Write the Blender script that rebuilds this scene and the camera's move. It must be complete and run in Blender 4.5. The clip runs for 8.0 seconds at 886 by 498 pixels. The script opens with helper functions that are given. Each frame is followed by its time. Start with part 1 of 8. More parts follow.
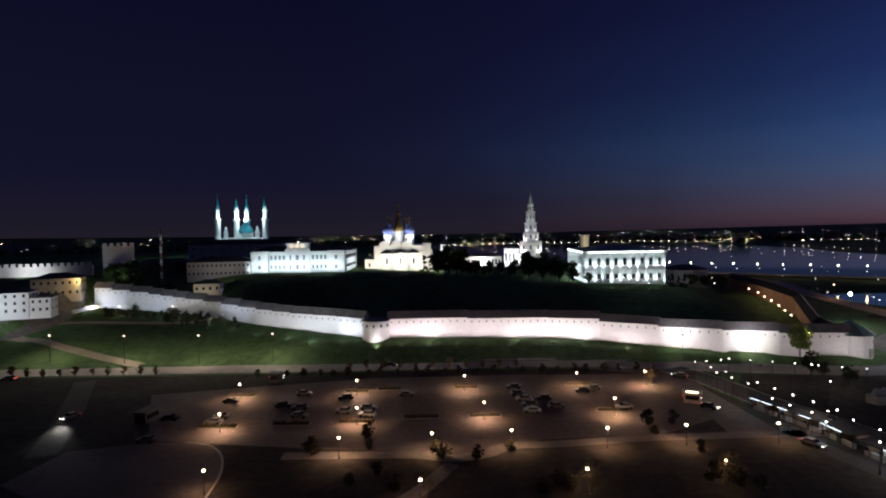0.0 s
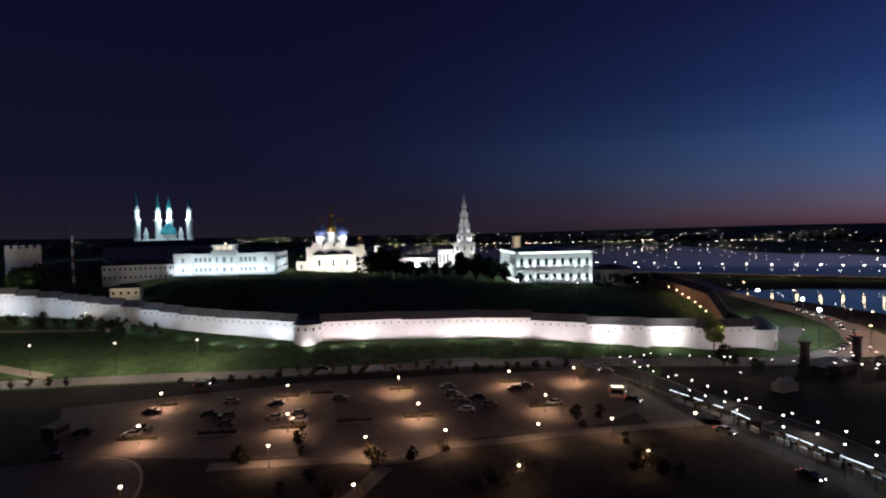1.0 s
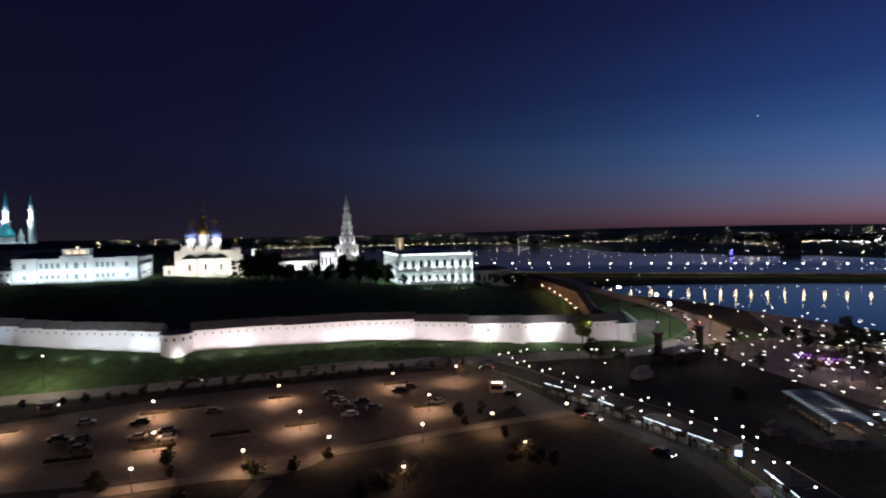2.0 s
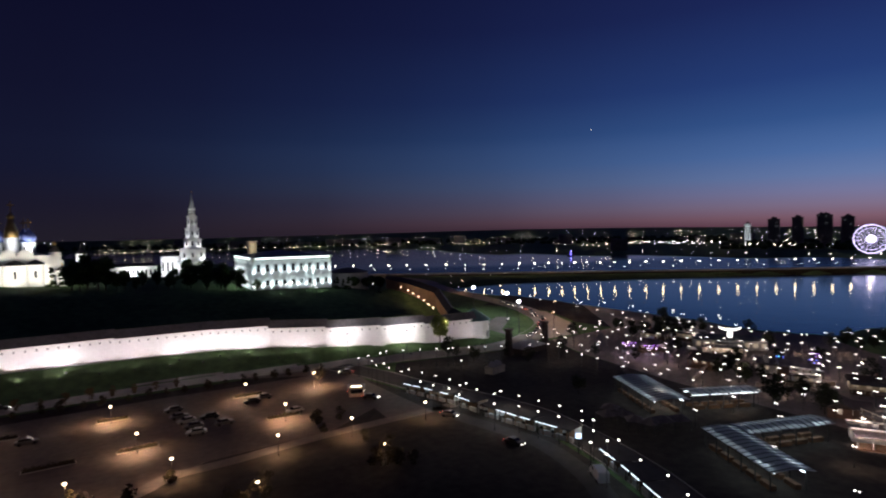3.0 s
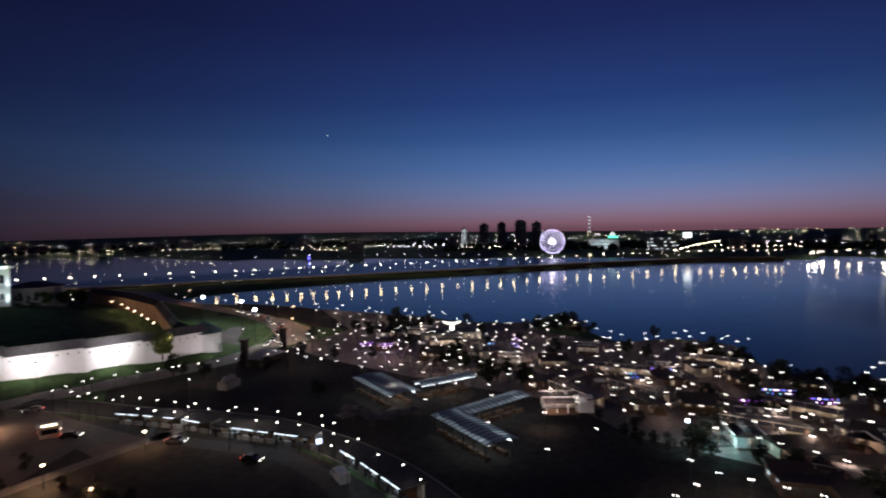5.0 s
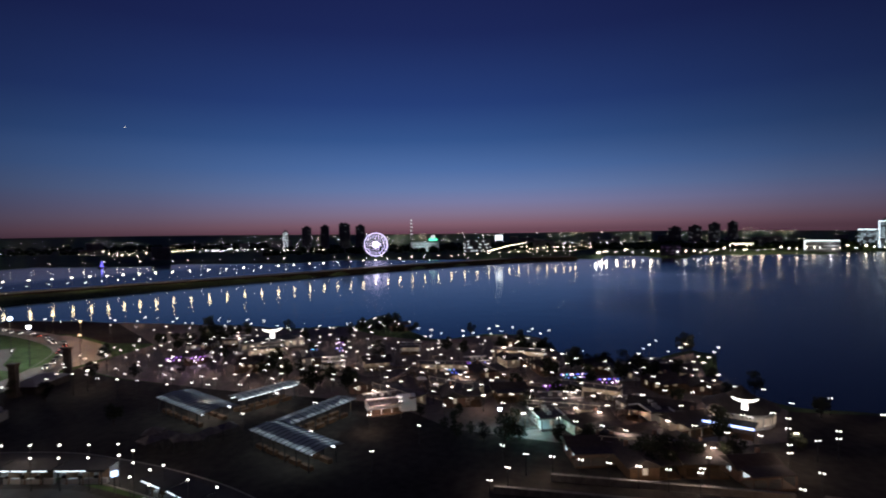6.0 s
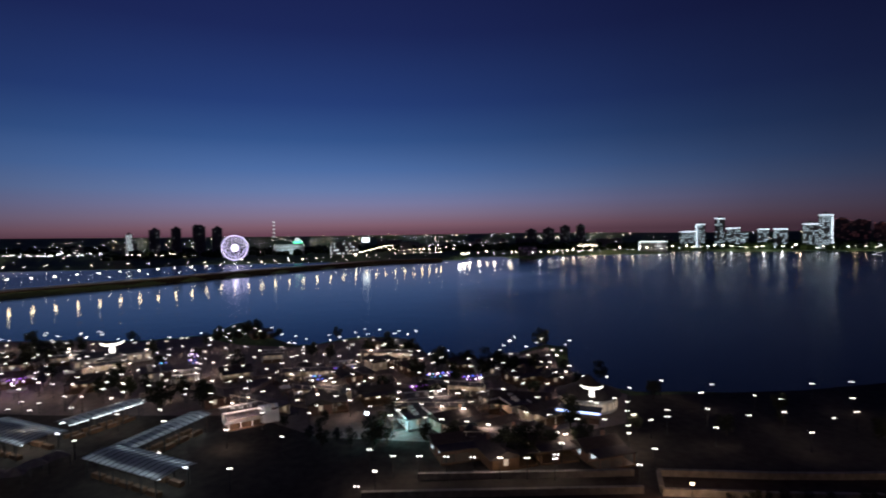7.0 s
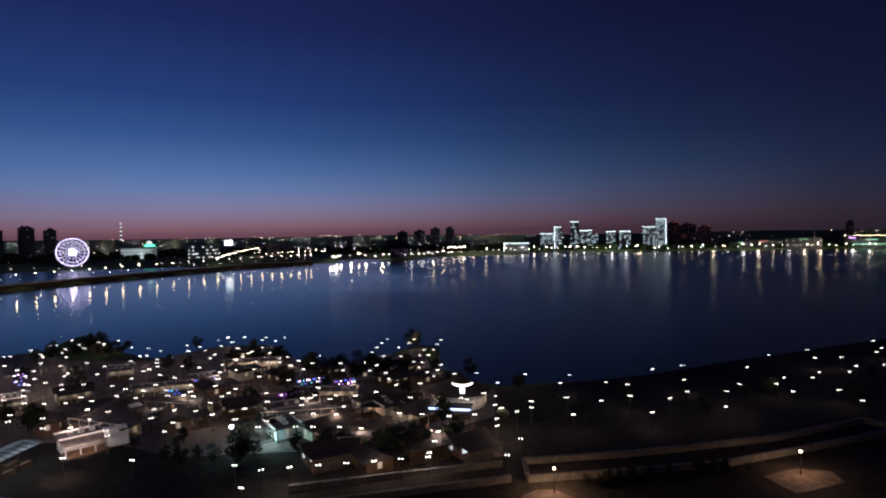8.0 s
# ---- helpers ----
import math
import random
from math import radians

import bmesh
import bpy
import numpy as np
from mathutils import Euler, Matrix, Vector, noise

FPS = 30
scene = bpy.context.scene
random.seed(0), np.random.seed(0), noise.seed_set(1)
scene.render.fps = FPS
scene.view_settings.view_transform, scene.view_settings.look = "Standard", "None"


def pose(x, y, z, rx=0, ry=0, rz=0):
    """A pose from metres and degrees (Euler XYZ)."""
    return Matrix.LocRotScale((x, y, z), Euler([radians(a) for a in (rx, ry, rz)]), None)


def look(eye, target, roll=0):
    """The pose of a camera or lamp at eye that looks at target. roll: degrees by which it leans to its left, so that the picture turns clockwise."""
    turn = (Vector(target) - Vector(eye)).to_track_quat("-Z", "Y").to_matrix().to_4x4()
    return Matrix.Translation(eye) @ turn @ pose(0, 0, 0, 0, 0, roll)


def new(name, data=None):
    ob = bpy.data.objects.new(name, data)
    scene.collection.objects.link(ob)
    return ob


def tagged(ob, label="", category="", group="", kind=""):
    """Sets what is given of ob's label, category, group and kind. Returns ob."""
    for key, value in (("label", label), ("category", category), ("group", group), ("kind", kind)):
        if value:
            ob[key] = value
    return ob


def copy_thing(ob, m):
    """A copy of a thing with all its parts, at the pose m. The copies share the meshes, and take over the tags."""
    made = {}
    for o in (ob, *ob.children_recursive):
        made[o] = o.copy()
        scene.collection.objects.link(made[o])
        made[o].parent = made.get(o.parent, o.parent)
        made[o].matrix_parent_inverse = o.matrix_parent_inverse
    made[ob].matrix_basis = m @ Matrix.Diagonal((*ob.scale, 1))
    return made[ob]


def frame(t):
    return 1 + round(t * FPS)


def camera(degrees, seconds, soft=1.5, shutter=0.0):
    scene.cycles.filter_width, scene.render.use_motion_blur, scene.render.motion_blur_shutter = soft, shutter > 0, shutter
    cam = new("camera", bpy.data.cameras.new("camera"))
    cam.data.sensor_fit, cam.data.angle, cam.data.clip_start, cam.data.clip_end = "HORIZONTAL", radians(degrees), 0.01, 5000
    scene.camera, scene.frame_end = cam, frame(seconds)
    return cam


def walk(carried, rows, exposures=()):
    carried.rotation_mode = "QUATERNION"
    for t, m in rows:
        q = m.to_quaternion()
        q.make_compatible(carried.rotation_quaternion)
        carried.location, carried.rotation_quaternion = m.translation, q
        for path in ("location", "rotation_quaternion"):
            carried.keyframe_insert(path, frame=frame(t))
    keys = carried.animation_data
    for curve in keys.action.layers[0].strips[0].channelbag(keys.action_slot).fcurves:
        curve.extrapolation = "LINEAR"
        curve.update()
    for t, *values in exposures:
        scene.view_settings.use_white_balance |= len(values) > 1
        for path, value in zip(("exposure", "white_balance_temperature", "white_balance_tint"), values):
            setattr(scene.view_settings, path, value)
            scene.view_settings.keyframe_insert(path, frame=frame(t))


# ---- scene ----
# A hovering drone turns to its right over a car park below a floodlit fortress and a river quay, at dusk.
EYE, TILT, LEAN = 45.0, -1.858, -1.007
cam = camera(77.0, 8.0, soft=2.0, shutter=0.3)
# seconds, drift of the eye in metres, turn to the right in degrees
PATH = [
    (0, 0.00, 0.00, 0.00, 0.00), (0.5, 0.15, 0.12, -0.03, 2.54), (1, 0.24, 0.20, -0.03, 6.73),
    (1.2, 0.25, 0.19, -0.01, 8.93), (2.3, 0.28, 0.14, 0.08, 22.9), (2.5, 0.32, 0.16, 0.08, 25.93),
    (3, 0.46, 0.26, 0.06, 33.12), (3.5, 0.66, 0.48, 0.07, 38.57), (4, 0.80, 0.64, 0.10, 44.28),
    (4.5, 0.90, 0.68, 0.12, 50.54), (5, 0.96, 0.62, 0.09, 59.6), (5.2, 1.00, 0.58, 0.08, 63.74),
    (6.3, 1.42, 0.28, 0.13, 81.30), (6.5, 1.52, 0.22, 0.12, 83.5), (7, 1.82, 0.14, 0.10, 91.16),
    (7.5, 2.02, 0.18, 0.05, 99.54), (8, 2.15, 0.22, 0.00, 104.31),
]
walk(cam, [(t, pose(x, y, EYE + z, 90 + TILT, 0, -a) @ pose(0, 0, 0, 0, 0, LEAN)) for t, x, y, z, a in PATH])

# ---------------------------------------------------------------- sky
world = bpy.data.worlds.new("dusk")
scene.world = world
world.use_nodes = True
wt = world.node_tree
wt.nodes.clear()


def wnode(kind, **sets):
    n = wt.nodes.new(kind)
    for k, v in sets.items():
        if k == "op":
            n.operation = v
        else:
            n.inputs[int(k[1:])].default_value = v
    return n


def ramp_of(tree, stops):
    n = tree.nodes.new("ShaderNodeValToRGB")
    while len(n.color_ramp.elements) < len(stops):
        n.color_ramp.elements.new(0.5)
    for e, (p, c) in zip(n.color_ramp.elements, stops):
        e.position, e.color = p, (*c, 1)
    return n


co = wnode("ShaderNodeTexCoord")
sep = wnode("ShaderNodeSeparateXYZ")
wt.links.new(co.outputs["Generated"], sep.inputs[0])
flat = wnode("ShaderNodeCombineXYZ")
wt.links.new(sep.outputs[0], flat.inputs[0])
wt.links.new(sep.outputs[1], flat.inputs[1])
unit = wnode("ShaderNodeVectorMath", op="NORMALIZE")
wt.links.new(flat.outputs[0], unit.inputs[0])
GLOW = radians(74)
dot = wnode("ShaderNodeVectorMath", op="DOT_PRODUCT")
dot.inputs[1].default_value = (math.sin(GLOW), math.cos(GLOW), 0)
wt.links.new(unit.outputs[0], dot.inputs[0])
near_sun = ramp_of(wt, [(p, (v, v, v)) for p, v in ((0.0, 0.0), (0.5, 0.0), (0.63, 0.03), (0.72, 0.095), (0.8, 0.2), (0.855, 0.31), (0.9, 0.45), (0.945, 0.66), (0.975, 0.83), (1.0, 1.0))])
half = wnode("ShaderNodeMath", op="MULTIPLY_ADD", i1=0.5, i2=0.5)
wt.links.new(dot.outputs["Value"], half.inputs[0])
wt.links.new(half.outputs[0], near_sun.inputs[0])
# the red band on the horizon is narrower and lies further north than the blue glow above it
low_dot = wnode("ShaderNodeVectorMath", op="DOT_PRODUCT")
low_dot.inputs[1].default_value = (math.sin(radians(80)), math.cos(radians(80)), 0)
wt.links.new(unit.outputs[0], low_dot.inputs[0])
low_half = wnode("ShaderNodeMath", op="MULTIPLY_ADD", i1=0.5, i2=0.5)
wt.links.new(low_dot.outputs["Value"], low_half.inputs[0])
low_sun = ramp_of(wt, [(p, (v, v, v)) for p, v in ((0.0, 0.0), (0.5, 0.0), (0.63, 0.012), (0.757, 0.085), (0.84, 0.22), (0.877, 0.3), (0.91, 0.44), (0.933, 0.52), (0.976, 0.8), (1.0, 1.0))])
wt.links.new(low_half.outputs[0], low_sun.inputs[0])
rise = wnode("ShaderNodeMapRange", i1=0.05, i2=0.14)
wt.links.new(sep.outputs[2], rise.inputs[0])
band = wt.nodes.new("ShaderNodeMix")
band.data_type = "RGBA"
wt.links.new(rise.outputs[0], band.inputs[0])
wt.links.new(low_sun.outputs[0], band.inputs[6])
wt.links.new(near_sun.outputs[0], band.inputs[7])
bright = ramp_of(wt, [(0.0, (0.144, 0.066, 0.094)), (0.012, (0.215, 0.112, 0.155)), (0.03, (0.222, 0.167, 0.262)), (0.05, (0.192, 0.195, 0.354)), (0.075, (0.13, 0.195, 0.397)), (0.11, (0.073, 0.15, 0.365)),
                      (0.16, (0.034, 0.088, 0.26)), (0.22, (0.019, 0.048, 0.185)), (0.33, (0.0115, 0.0215, 0.103)), (0.45, (0.009, 0.0125, 0.064)), (1.0, (0.0085, 0.0115, 0.058))])
dark = ramp_of(wt, [(0.0, (0.0135, 0.0115, 0.02)), (0.04, (0.0105, 0.009, 0.021)), (0.1, (0.0065, 0.0065, 0.022)), (0.4, (0.0035, 0.0037, 0.018)), (1.0, (0.0045, 0.005, 0.024))])
for r in (bright, dark):
    wt.links.new(sep.outputs[2], r.inputs[0])
mixed = wt.nodes.new("ShaderNodeMix")
mixed.data_type = "RGBA"
wt.links.new(band.outputs[2], mixed.inputs[0])
wt.links.new(dark.outputs[0], mixed.inputs[6])
wt.links.new(bright.outputs[0], mixed.inputs[7])
bg = wnode("ShaderNodeBackground")
wt.links.new(mixed.outputs[2], bg.inputs[0])
wout = wnode("ShaderNodeOutputWorld")
wt.links.new(bg.outputs[0], wout.inputs[0])


# ---------------------------------------------------------------- materials
def mat(name, base, rough=0.8, metal=0.0, var=0.25, grain=0.6, patch=0.05, bump=0.15, spec=0.4, by_piece=0.0):
    """A surface with grain and larger patches; by_piece varies it from piece to piece."""
    m = bpy.data.materials.new(name)
    m.use_nodes = True
    t = m.node_tree
    b = t.nodes["Principled BSDF"]
    c = t.nodes.new("ShaderNodeTexCoord")
    n1, n2 = t.nodes.new("ShaderNodeTexNoise"), t.nodes.new("ShaderNodeTexNoise")
    n1.inputs["Scale"].default_value, n2.inputs["Scale"].default_value = grain, patch
    n1.inputs["Detail"].default_value, n2.inputs["Detail"].default_value = 4, 3
    add = t.nodes.new("ShaderNodeMath")
    add.operation = "ADD"
    for n, k in ((n1, 0), (n2, 1)):
        t.links.new(c.outputs["Object"], n.inputs["Vector"])
        t.links.new(n.outputs["Fac"], add.inputs[k])
    rng = t.nodes.new("ShaderNodeMapRange")
    rng.inputs[1].default_value, rng.inputs[2].default_value = 0.7, 1.3
    rng.inputs[3].default_value, rng.inputs[4].default_value = 1 - var, 1 + var
    t.links.new(add.outputs[0], rng.inputs[0])
    value = rng.outputs[0]
    if by_piece:
        info = t.nodes.new("ShaderNodeObjectInfo")
        piece = t.nodes.new("ShaderNodeMapRange")
        piece.inputs[3].default_value, piece.inputs[4].default_value = 1 - by_piece, 1 + by_piece
        t.links.new(info.outputs["Random"], piece.inputs[0])
        mul = t.nodes.new("ShaderNodeMath")
        mul.operation = "MULTIPLY"
        t.links.new(value, mul.inputs[0])
        t.links.new(piece.outputs[0], mul.inputs[1])
        value = mul.outputs[0]
    tint = t.nodes.new("ShaderNodeVectorMath")
    tint.operation = "SCALE"
    tint.inputs[0].default_value = base
    t.links.new(value, tint.inputs["Scale"])
    t.links.new(tint.outputs[0], b.inputs["Base Color"])
    b.inputs["Roughness"].default_value, b.inputs["Metallic"].default_value = rough, metal
    b.inputs["Specular IOR Level"].default_value = spec
    if bump:
        bn = t.nodes.new("ShaderNodeBump")
        bn.inputs["Strength"].default_value, bn.inputs["Distance"].default_value = bump, 0.1
        t.links.new(n1.outputs["Fac"], bn.inputs["Height"])
        t.links.new(bn.outputs[0], b.inputs["Normal"])
    return m


def glow(name, color, strength, sampled=True):
    m = bpy.data.materials.new(name)
    m.use_nodes = True
    b = m.node_tree.nodes["Principled BSDF"]
    b.inputs["Base Color"].default_value = (0.8, 0.8, 0.8, 1)
    b.inputs["Emission Color"].default_value, b.inputs["Emission Strength"].default_value = (*color, 1), strength
    if not sampled:
        m.cycles.emission_sampling = "NONE"
    return m


def leaf_mat(name, base):
    m = mat(name, base, 0.7, 0, 0.45, 1.5, 0.3, 0.0, 0.2)
    return m


WHITE = mat("lime_washed_wall", (0.78, 0.76, 0.74), 0.85, 0, 0.07, 1.2, 0.12, 0.15)
PLASTER = mat("white_plaster", (0.76, 0.77, 0.76), 0.8, 0, 0.06, 1.5, 0.2, 0.1)
CREAM = mat("cream_plaster", (0.74, 0.67, 0.53), 0.85, 0, 0.1, 1.2, 0.2, 0.1)
GREY = mat("grey_plaster", (0.4, 0.4, 0.4), 0.85, 0, 0.12, 1.0, 0.15, 0.1)
BRICK = mat("dark_brick", (0.2, 0.12, 0.09), 0.9, 0, 0.2, 2.0, 0.2, 0.2)
ROOF_WOOD = mat("weathered_board_roof", (0.19, 0.185, 0.19), 0.9, 0, 0.25, 1.0, 0.15, 0.3)
ROOF_GREEN = mat("green_sheet_roof", (0.15, 0.25, 0.22), 0.55, 0.2, 0.2, 0.8, 0.1, 0.1)
ROOF_DARK = mat("dark_sheet_roof", (0.05, 0.05, 0.055), 0.6, 0.2, 0.25, 0.7, 0.1, 0.1)
ROOF_GREY = mat("grey_sheet_roof", (0.3, 0.32, 0.34), 0.5, 0.3, 0.2, 0.8, 0.1, 0.1)
BLUE_DOME = mat("blue_painted_dome", (0.25, 0.32, 0.7), 0.4, 0.2, 0.12, 1.0, 0.2, 0.05)
GOLD = mat("gilded_metal", (0.8, 0.52, 0.16), 0.3, 1.0, 0.1, 1.0, 0.3, 0.05)
TURQUOISE = mat("turquoise_sheet", (0.05, 0.3, 0.36), 0.4, 0.2, 0.12, 1.0, 0.2, 0.05)
CHIMNEY_RED = mat("sooty_red_paint", (0.1, 0.055, 0.05), 0.8, 0, 0.2, 1.5, 0.3, 0.1)
EARTH_WALL = mat("weathered_brown_brick", (0.34, 0.22, 0.15), 0.9, 0, 0.2, 1.2, 0.15, 0.2)
GLASS = mat("dark_window_glass", (0.02, 0.022, 0.026), 0.08, 0, 0.1, 1.0, 0.3, 0.0, 0.6)
GRASS = mat("rough_grass", (0.078, 0.125, 0.05), 0.95, 0, 0.4, 0.35, 0.03, 0.5, 0.1)
ASPHALT = mat("worn_asphalt", (0.13, 0.108, 0.096), 0.85, 0, 0.25, 0.6, 0.06, 0.15, 0.3)
ROADBED = mat("road_asphalt", (0.3, 0.26, 0.225), 0.8, 0, 0.2, 0.5, 0.04, 0.12, 0.35)
PAVING = mat("grey_paving", (0.17, 0.15, 0.135), 0.85, 0, 0.25, 0.7, 0.08, 0.15, 0.3)
KERB = mat("kerb_concrete", (0.32, 0.3, 0.28), 0.9, 0, 0.15, 1.5, 0.2, 0.15)
LAWN = mat("dry_dark_lawn", (0.052, 0.046, 0.039), 0.95, 0, 0.4, 0.5, 0.05, 0.4, 0.1)
QUAY = mat("dark_quay_paving", (0.18, 0.145, 0.132), 0.85, 0, 0.3, 0.6, 0.06, 0.15, 0.3)
SOIL = mat("planting_soil", (0.035, 0.028, 0.018), 0.95, 0, 0.4, 1.2, 0.2, 0.4, 0.1)
CONCRETE = mat("concrete", (0.3, 0.29, 0.27), 0.9, 0, 0.18, 0.8, 0.1, 0.2)
# darker copy of concrete; the terrace walls' shade is put into its colour
DULL_CONCRETE = mat("shade_darkened_concrete", (0.2, 0.19, 0.175), 0.9, 0, 0.35, 1.0, 0.12, 0.25)
POLE = mat("painted_steel_pole", (0.06, 0.06, 0.06), 0.45, 0.6, 0.15, 3.0, 0.5, 0.0)
TIMBER = mat("brown_timber", (0.13, 0.075, 0.04), 0.75, 0, 0.25, 1.5, 0.3, 0.2)
THATCH = mat("brown_shingle_roof", (0.07, 0.056, 0.05), 0.9, 0, 0.3, 1.2, 0.2, 0.3)
QUAY_ROOF = mat("worn_flat_roof", (0.15, 0.13, 0.125), 0.9, 0, 0.45, 1.1, 0.25, 0.3)
BARK = mat("bark", (0.06, 0.045, 0.03), 0.95, 0, 0.3, 2.0, 0.5, 0.3)
LEAF = leaf_mat("dark_green_leaves", (0.03, 0.055, 0.016))
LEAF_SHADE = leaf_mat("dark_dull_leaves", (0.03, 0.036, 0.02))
# paler copy of the leaves, with lamplight put into the colour
LEAF_LIT = leaf_mat("lamplit_green_leaves", (0.22, 0.26, 0.1))
LEAF_DULL = leaf_mat("dull_brown_leaves", (0.04, 0.034, 0.016))
LEAF_AUTUMN = leaf_mat("brownish_leaves", (0.11, 0.075, 0.03))
TYRE = mat("black_rubber", (0.015, 0.015, 0.015), 0.85, 0, 0.1, 3.0, 1.0, 0.0)
CITY = mat("far_concrete_blocks", (0.14, 0.14, 0.15), 0.9, 0, 0.25, 0.1, 0.02, 0.0)
CITY_PALE = mat("pale_far_facade", (0.35, 0.37, 0.36), 0.85, 0, 0.12, 0.2, 0.05, 0.0)
SAND = mat("trodden_sand", (0.34, 0.28, 0.21), 0.95, 0, 0.2, 0.8, 0.1, 0.2, 0.2)
SIDE_LANE = mat("dark_lane_asphalt", (0.06, 0.054, 0.05), 0.85, 0, 0.25, 0.5, 0.05, 0.12, 0.3)

LAMP_WARM = glow("warm_sodium_globe", (1.0, 0.72, 0.46), 14, False)
LAMP_STREET = glow("street_lantern_glass", (1.0, 0.86, 0.68), 6, False)
LAMP_SODIUM = glow("orange_sodium_lantern", (1.0, 0.68, 0.4), 14, False)
LAMP_COOL = glow("neutral_white_globe", (1.0, 0.96, 0.9), 9, False)
LAMP_FLOOD = glow("floodlight_lens", (0.72, 0.84, 1.0), 40)
LAMP_DAM = glow("amber_road_lantern", (1.0, 0.86, 0.64), 28, False)
FAR_AMBER = glow("distant_amber_lights", (1.0, 0.78, 0.5), 34, False)
FAR_WHITE = glow("distant_white_lights", (0.92, 0.95, 1.0), 22, False)
NEON_WHITE = glow("white_neon", (1.0, 0.97, 0.9), 3)
NEON_BLUE = glow("blue_neon", (0.06, 0.14, 1.0), 2.6)
NEON_ICE = glow("ice_blue_led_line", (0.36, 0.48, 1.0), 4)
NEON_VIOLET = glow("violet_neon", (0.42, 0.06, 0.95), 2.0)
NEON_GREEN = glow("green_neon", (0.05, 0.9, 0.45), 4)
LED_WHEEL = glow("violet_white_led", (0.68, 0.6, 1.0), 4.5)
LED_FACADE = glow("cool_white_facade_led", (0.75, 0.88, 1.0), 6.5, False)
LED_FACADE_DIM = glow("dim_lit_windows", (0.75, 0.85, 0.95), 0.22, False)
LED_WINDOW = glow("cool_lit_windows", (0.66, 0.88, 1.0), 2.2, False)
COOL_PANES = glow("cool_lit_panes", (0.72, 0.88, 1.0), 0.9)
CURTAINED = mat("pale_curtained_glass", (0.2, 0.22, 0.24), 0.25, 0, 0.3, 1.0, 0.4, 0.0, 0.5)
ROOM_WARM = glow("warm_lit_window", (1.0, 0.72, 0.4), 1.4)
CAR_LIGHT = glow("car_headlamp", (1.0, 0.95, 0.85), 14)
CAR_TAIL = glow("red_tail_lamp", (1.0, 0.08, 0.04), 5)


def water_mat():
    m = bpy.data.materials.new("dark_river_water")
    m.use_nodes = True
    t = m.node_tree
    b = t.nodes["Principled BSDF"]
    b.inputs["Base Color"].default_value = (0.006, 0.009, 0.014, 1)
    b.inputs["Roughness"].default_value, b.inputs["IOR"].default_value = 0.1, 1.33
    c = t.nodes.new("ShaderNodeTexCoord")
    n1, n2, n3 = [t.nodes.new("ShaderNodeTexNoise") for i in range(3)]
    for n, k in ((n1, 0.5), (n2, 0.004), (n3, 0.06)):
        n.inputs["Scale"].default_value = k
        t.links.new(c.outputs["Object"], n.inputs["Vector"])
    # a wind-ruffled reach downstream, with a wandering edge
    where = t.nodes.new("ShaderNodeVectorMath")
    where.operation = "DOT_PRODUCT"
    where.inputs[1].default_value = (-0.0012, -0.0052, 0)
    t.links.new(c.outputs["Object"], where.inputs[0])
    ruffled = t.nodes.new("ShaderNodeMath")
    ruffled.operation = "ADD"
    t.links.new(where.outputs["Value"], ruffled.inputs[0])
    t.links.new(n2.outputs["Fac"], ruffled.inputs[1])
    rough = t.nodes.new("ShaderNodeMapRange")
    rough.inputs[1].default_value, rough.inputs[2].default_value = 0.1, 0.55
    rough.inputs[3].default_value, rough.inputs[4].default_value = 0.1, 0.24
    # the bay beyond the dam lies open to the wind
    beyond = t.nodes.new("ShaderNodeVectorMath")
    beyond.operation = "DOT_PRODUCT"
    beyond.inputs[1].default_value = (0.63, 0.78, 0)
    t.links.new(c.outputs["Object"], beyond.inputs[0])
    open_bay = t.nodes.new("ShaderNodeMapRange")
    open_bay.inputs[1].default_value, open_bay.inputs[2].default_value = 600, 640
    open_bay.inputs[3].default_value, open_bay.inputs[4].default_value = 0, 3.5
    t.links.new(beyond.outputs["Value"], open_bay.inputs[0])
    total = t.nodes.new("ShaderNodeMath")
    total.operation = "ADD"
    t.links.new(ruffled.outputs[0], total.inputs[0])
    t.links.new(open_bay.outputs[0], total.inputs[1])
    t.links.new(total.outputs[0], rough.inputs[0])
    t.links.new(rough.outputs[0], b.inputs["Roughness"])
    swell = t.nodes.new("ShaderNodeMath")
    swell.operation = "MULTIPLY_ADD"
    swell.inputs[1].default_value = 2.0
    t.links.new(n3.outputs["Fac"], swell.inputs[0])
    t.links.new(n1.outputs["Fac"], swell.inputs[2])
    bn = t.nodes.new("ShaderNodeBump")
    bn.inputs["Strength"].default_value, bn.inputs["Distance"].default_value = 0.25, 0.1
    t.links.new(swell.outputs[0], bn.inputs["Height"])
    t.links.new(bn.outputs[0], b.inputs["Normal"])
    return m


WATER = water_mat()


# ---------------------------------------------------------------- mesh helpers
def mesh_of(name, bm, material, smooth=False):
    me = bpy.data.meshes.new(name)
    bmesh.ops.recalc_face_normals(bm, faces=bm.faces)
    bm.to_mesh(me)
    bm.free()
    for p in me.polygons:
        p.use_smooth = smooth
    me.materials.append(material)
    return me


def part(name, bm, material, parent=None, label="", smooth=False):
    ob = new(name, mesh_of(name, bm, material, smooth) if isinstance(bm, bmesh.types.BMesh) else bm)
    ob.parent = parent
    if label:
        tagged(ob, label)
    return ob


def placed(name, me, parent, x, y, z, turn=0.0, tip=0.0):
    """One more piece on a shared mesh."""
    ob = new(name, me)
    ob.parent = parent
    ob.matrix_basis = pose(x, y, z, tip, 0, turn)
    return ob


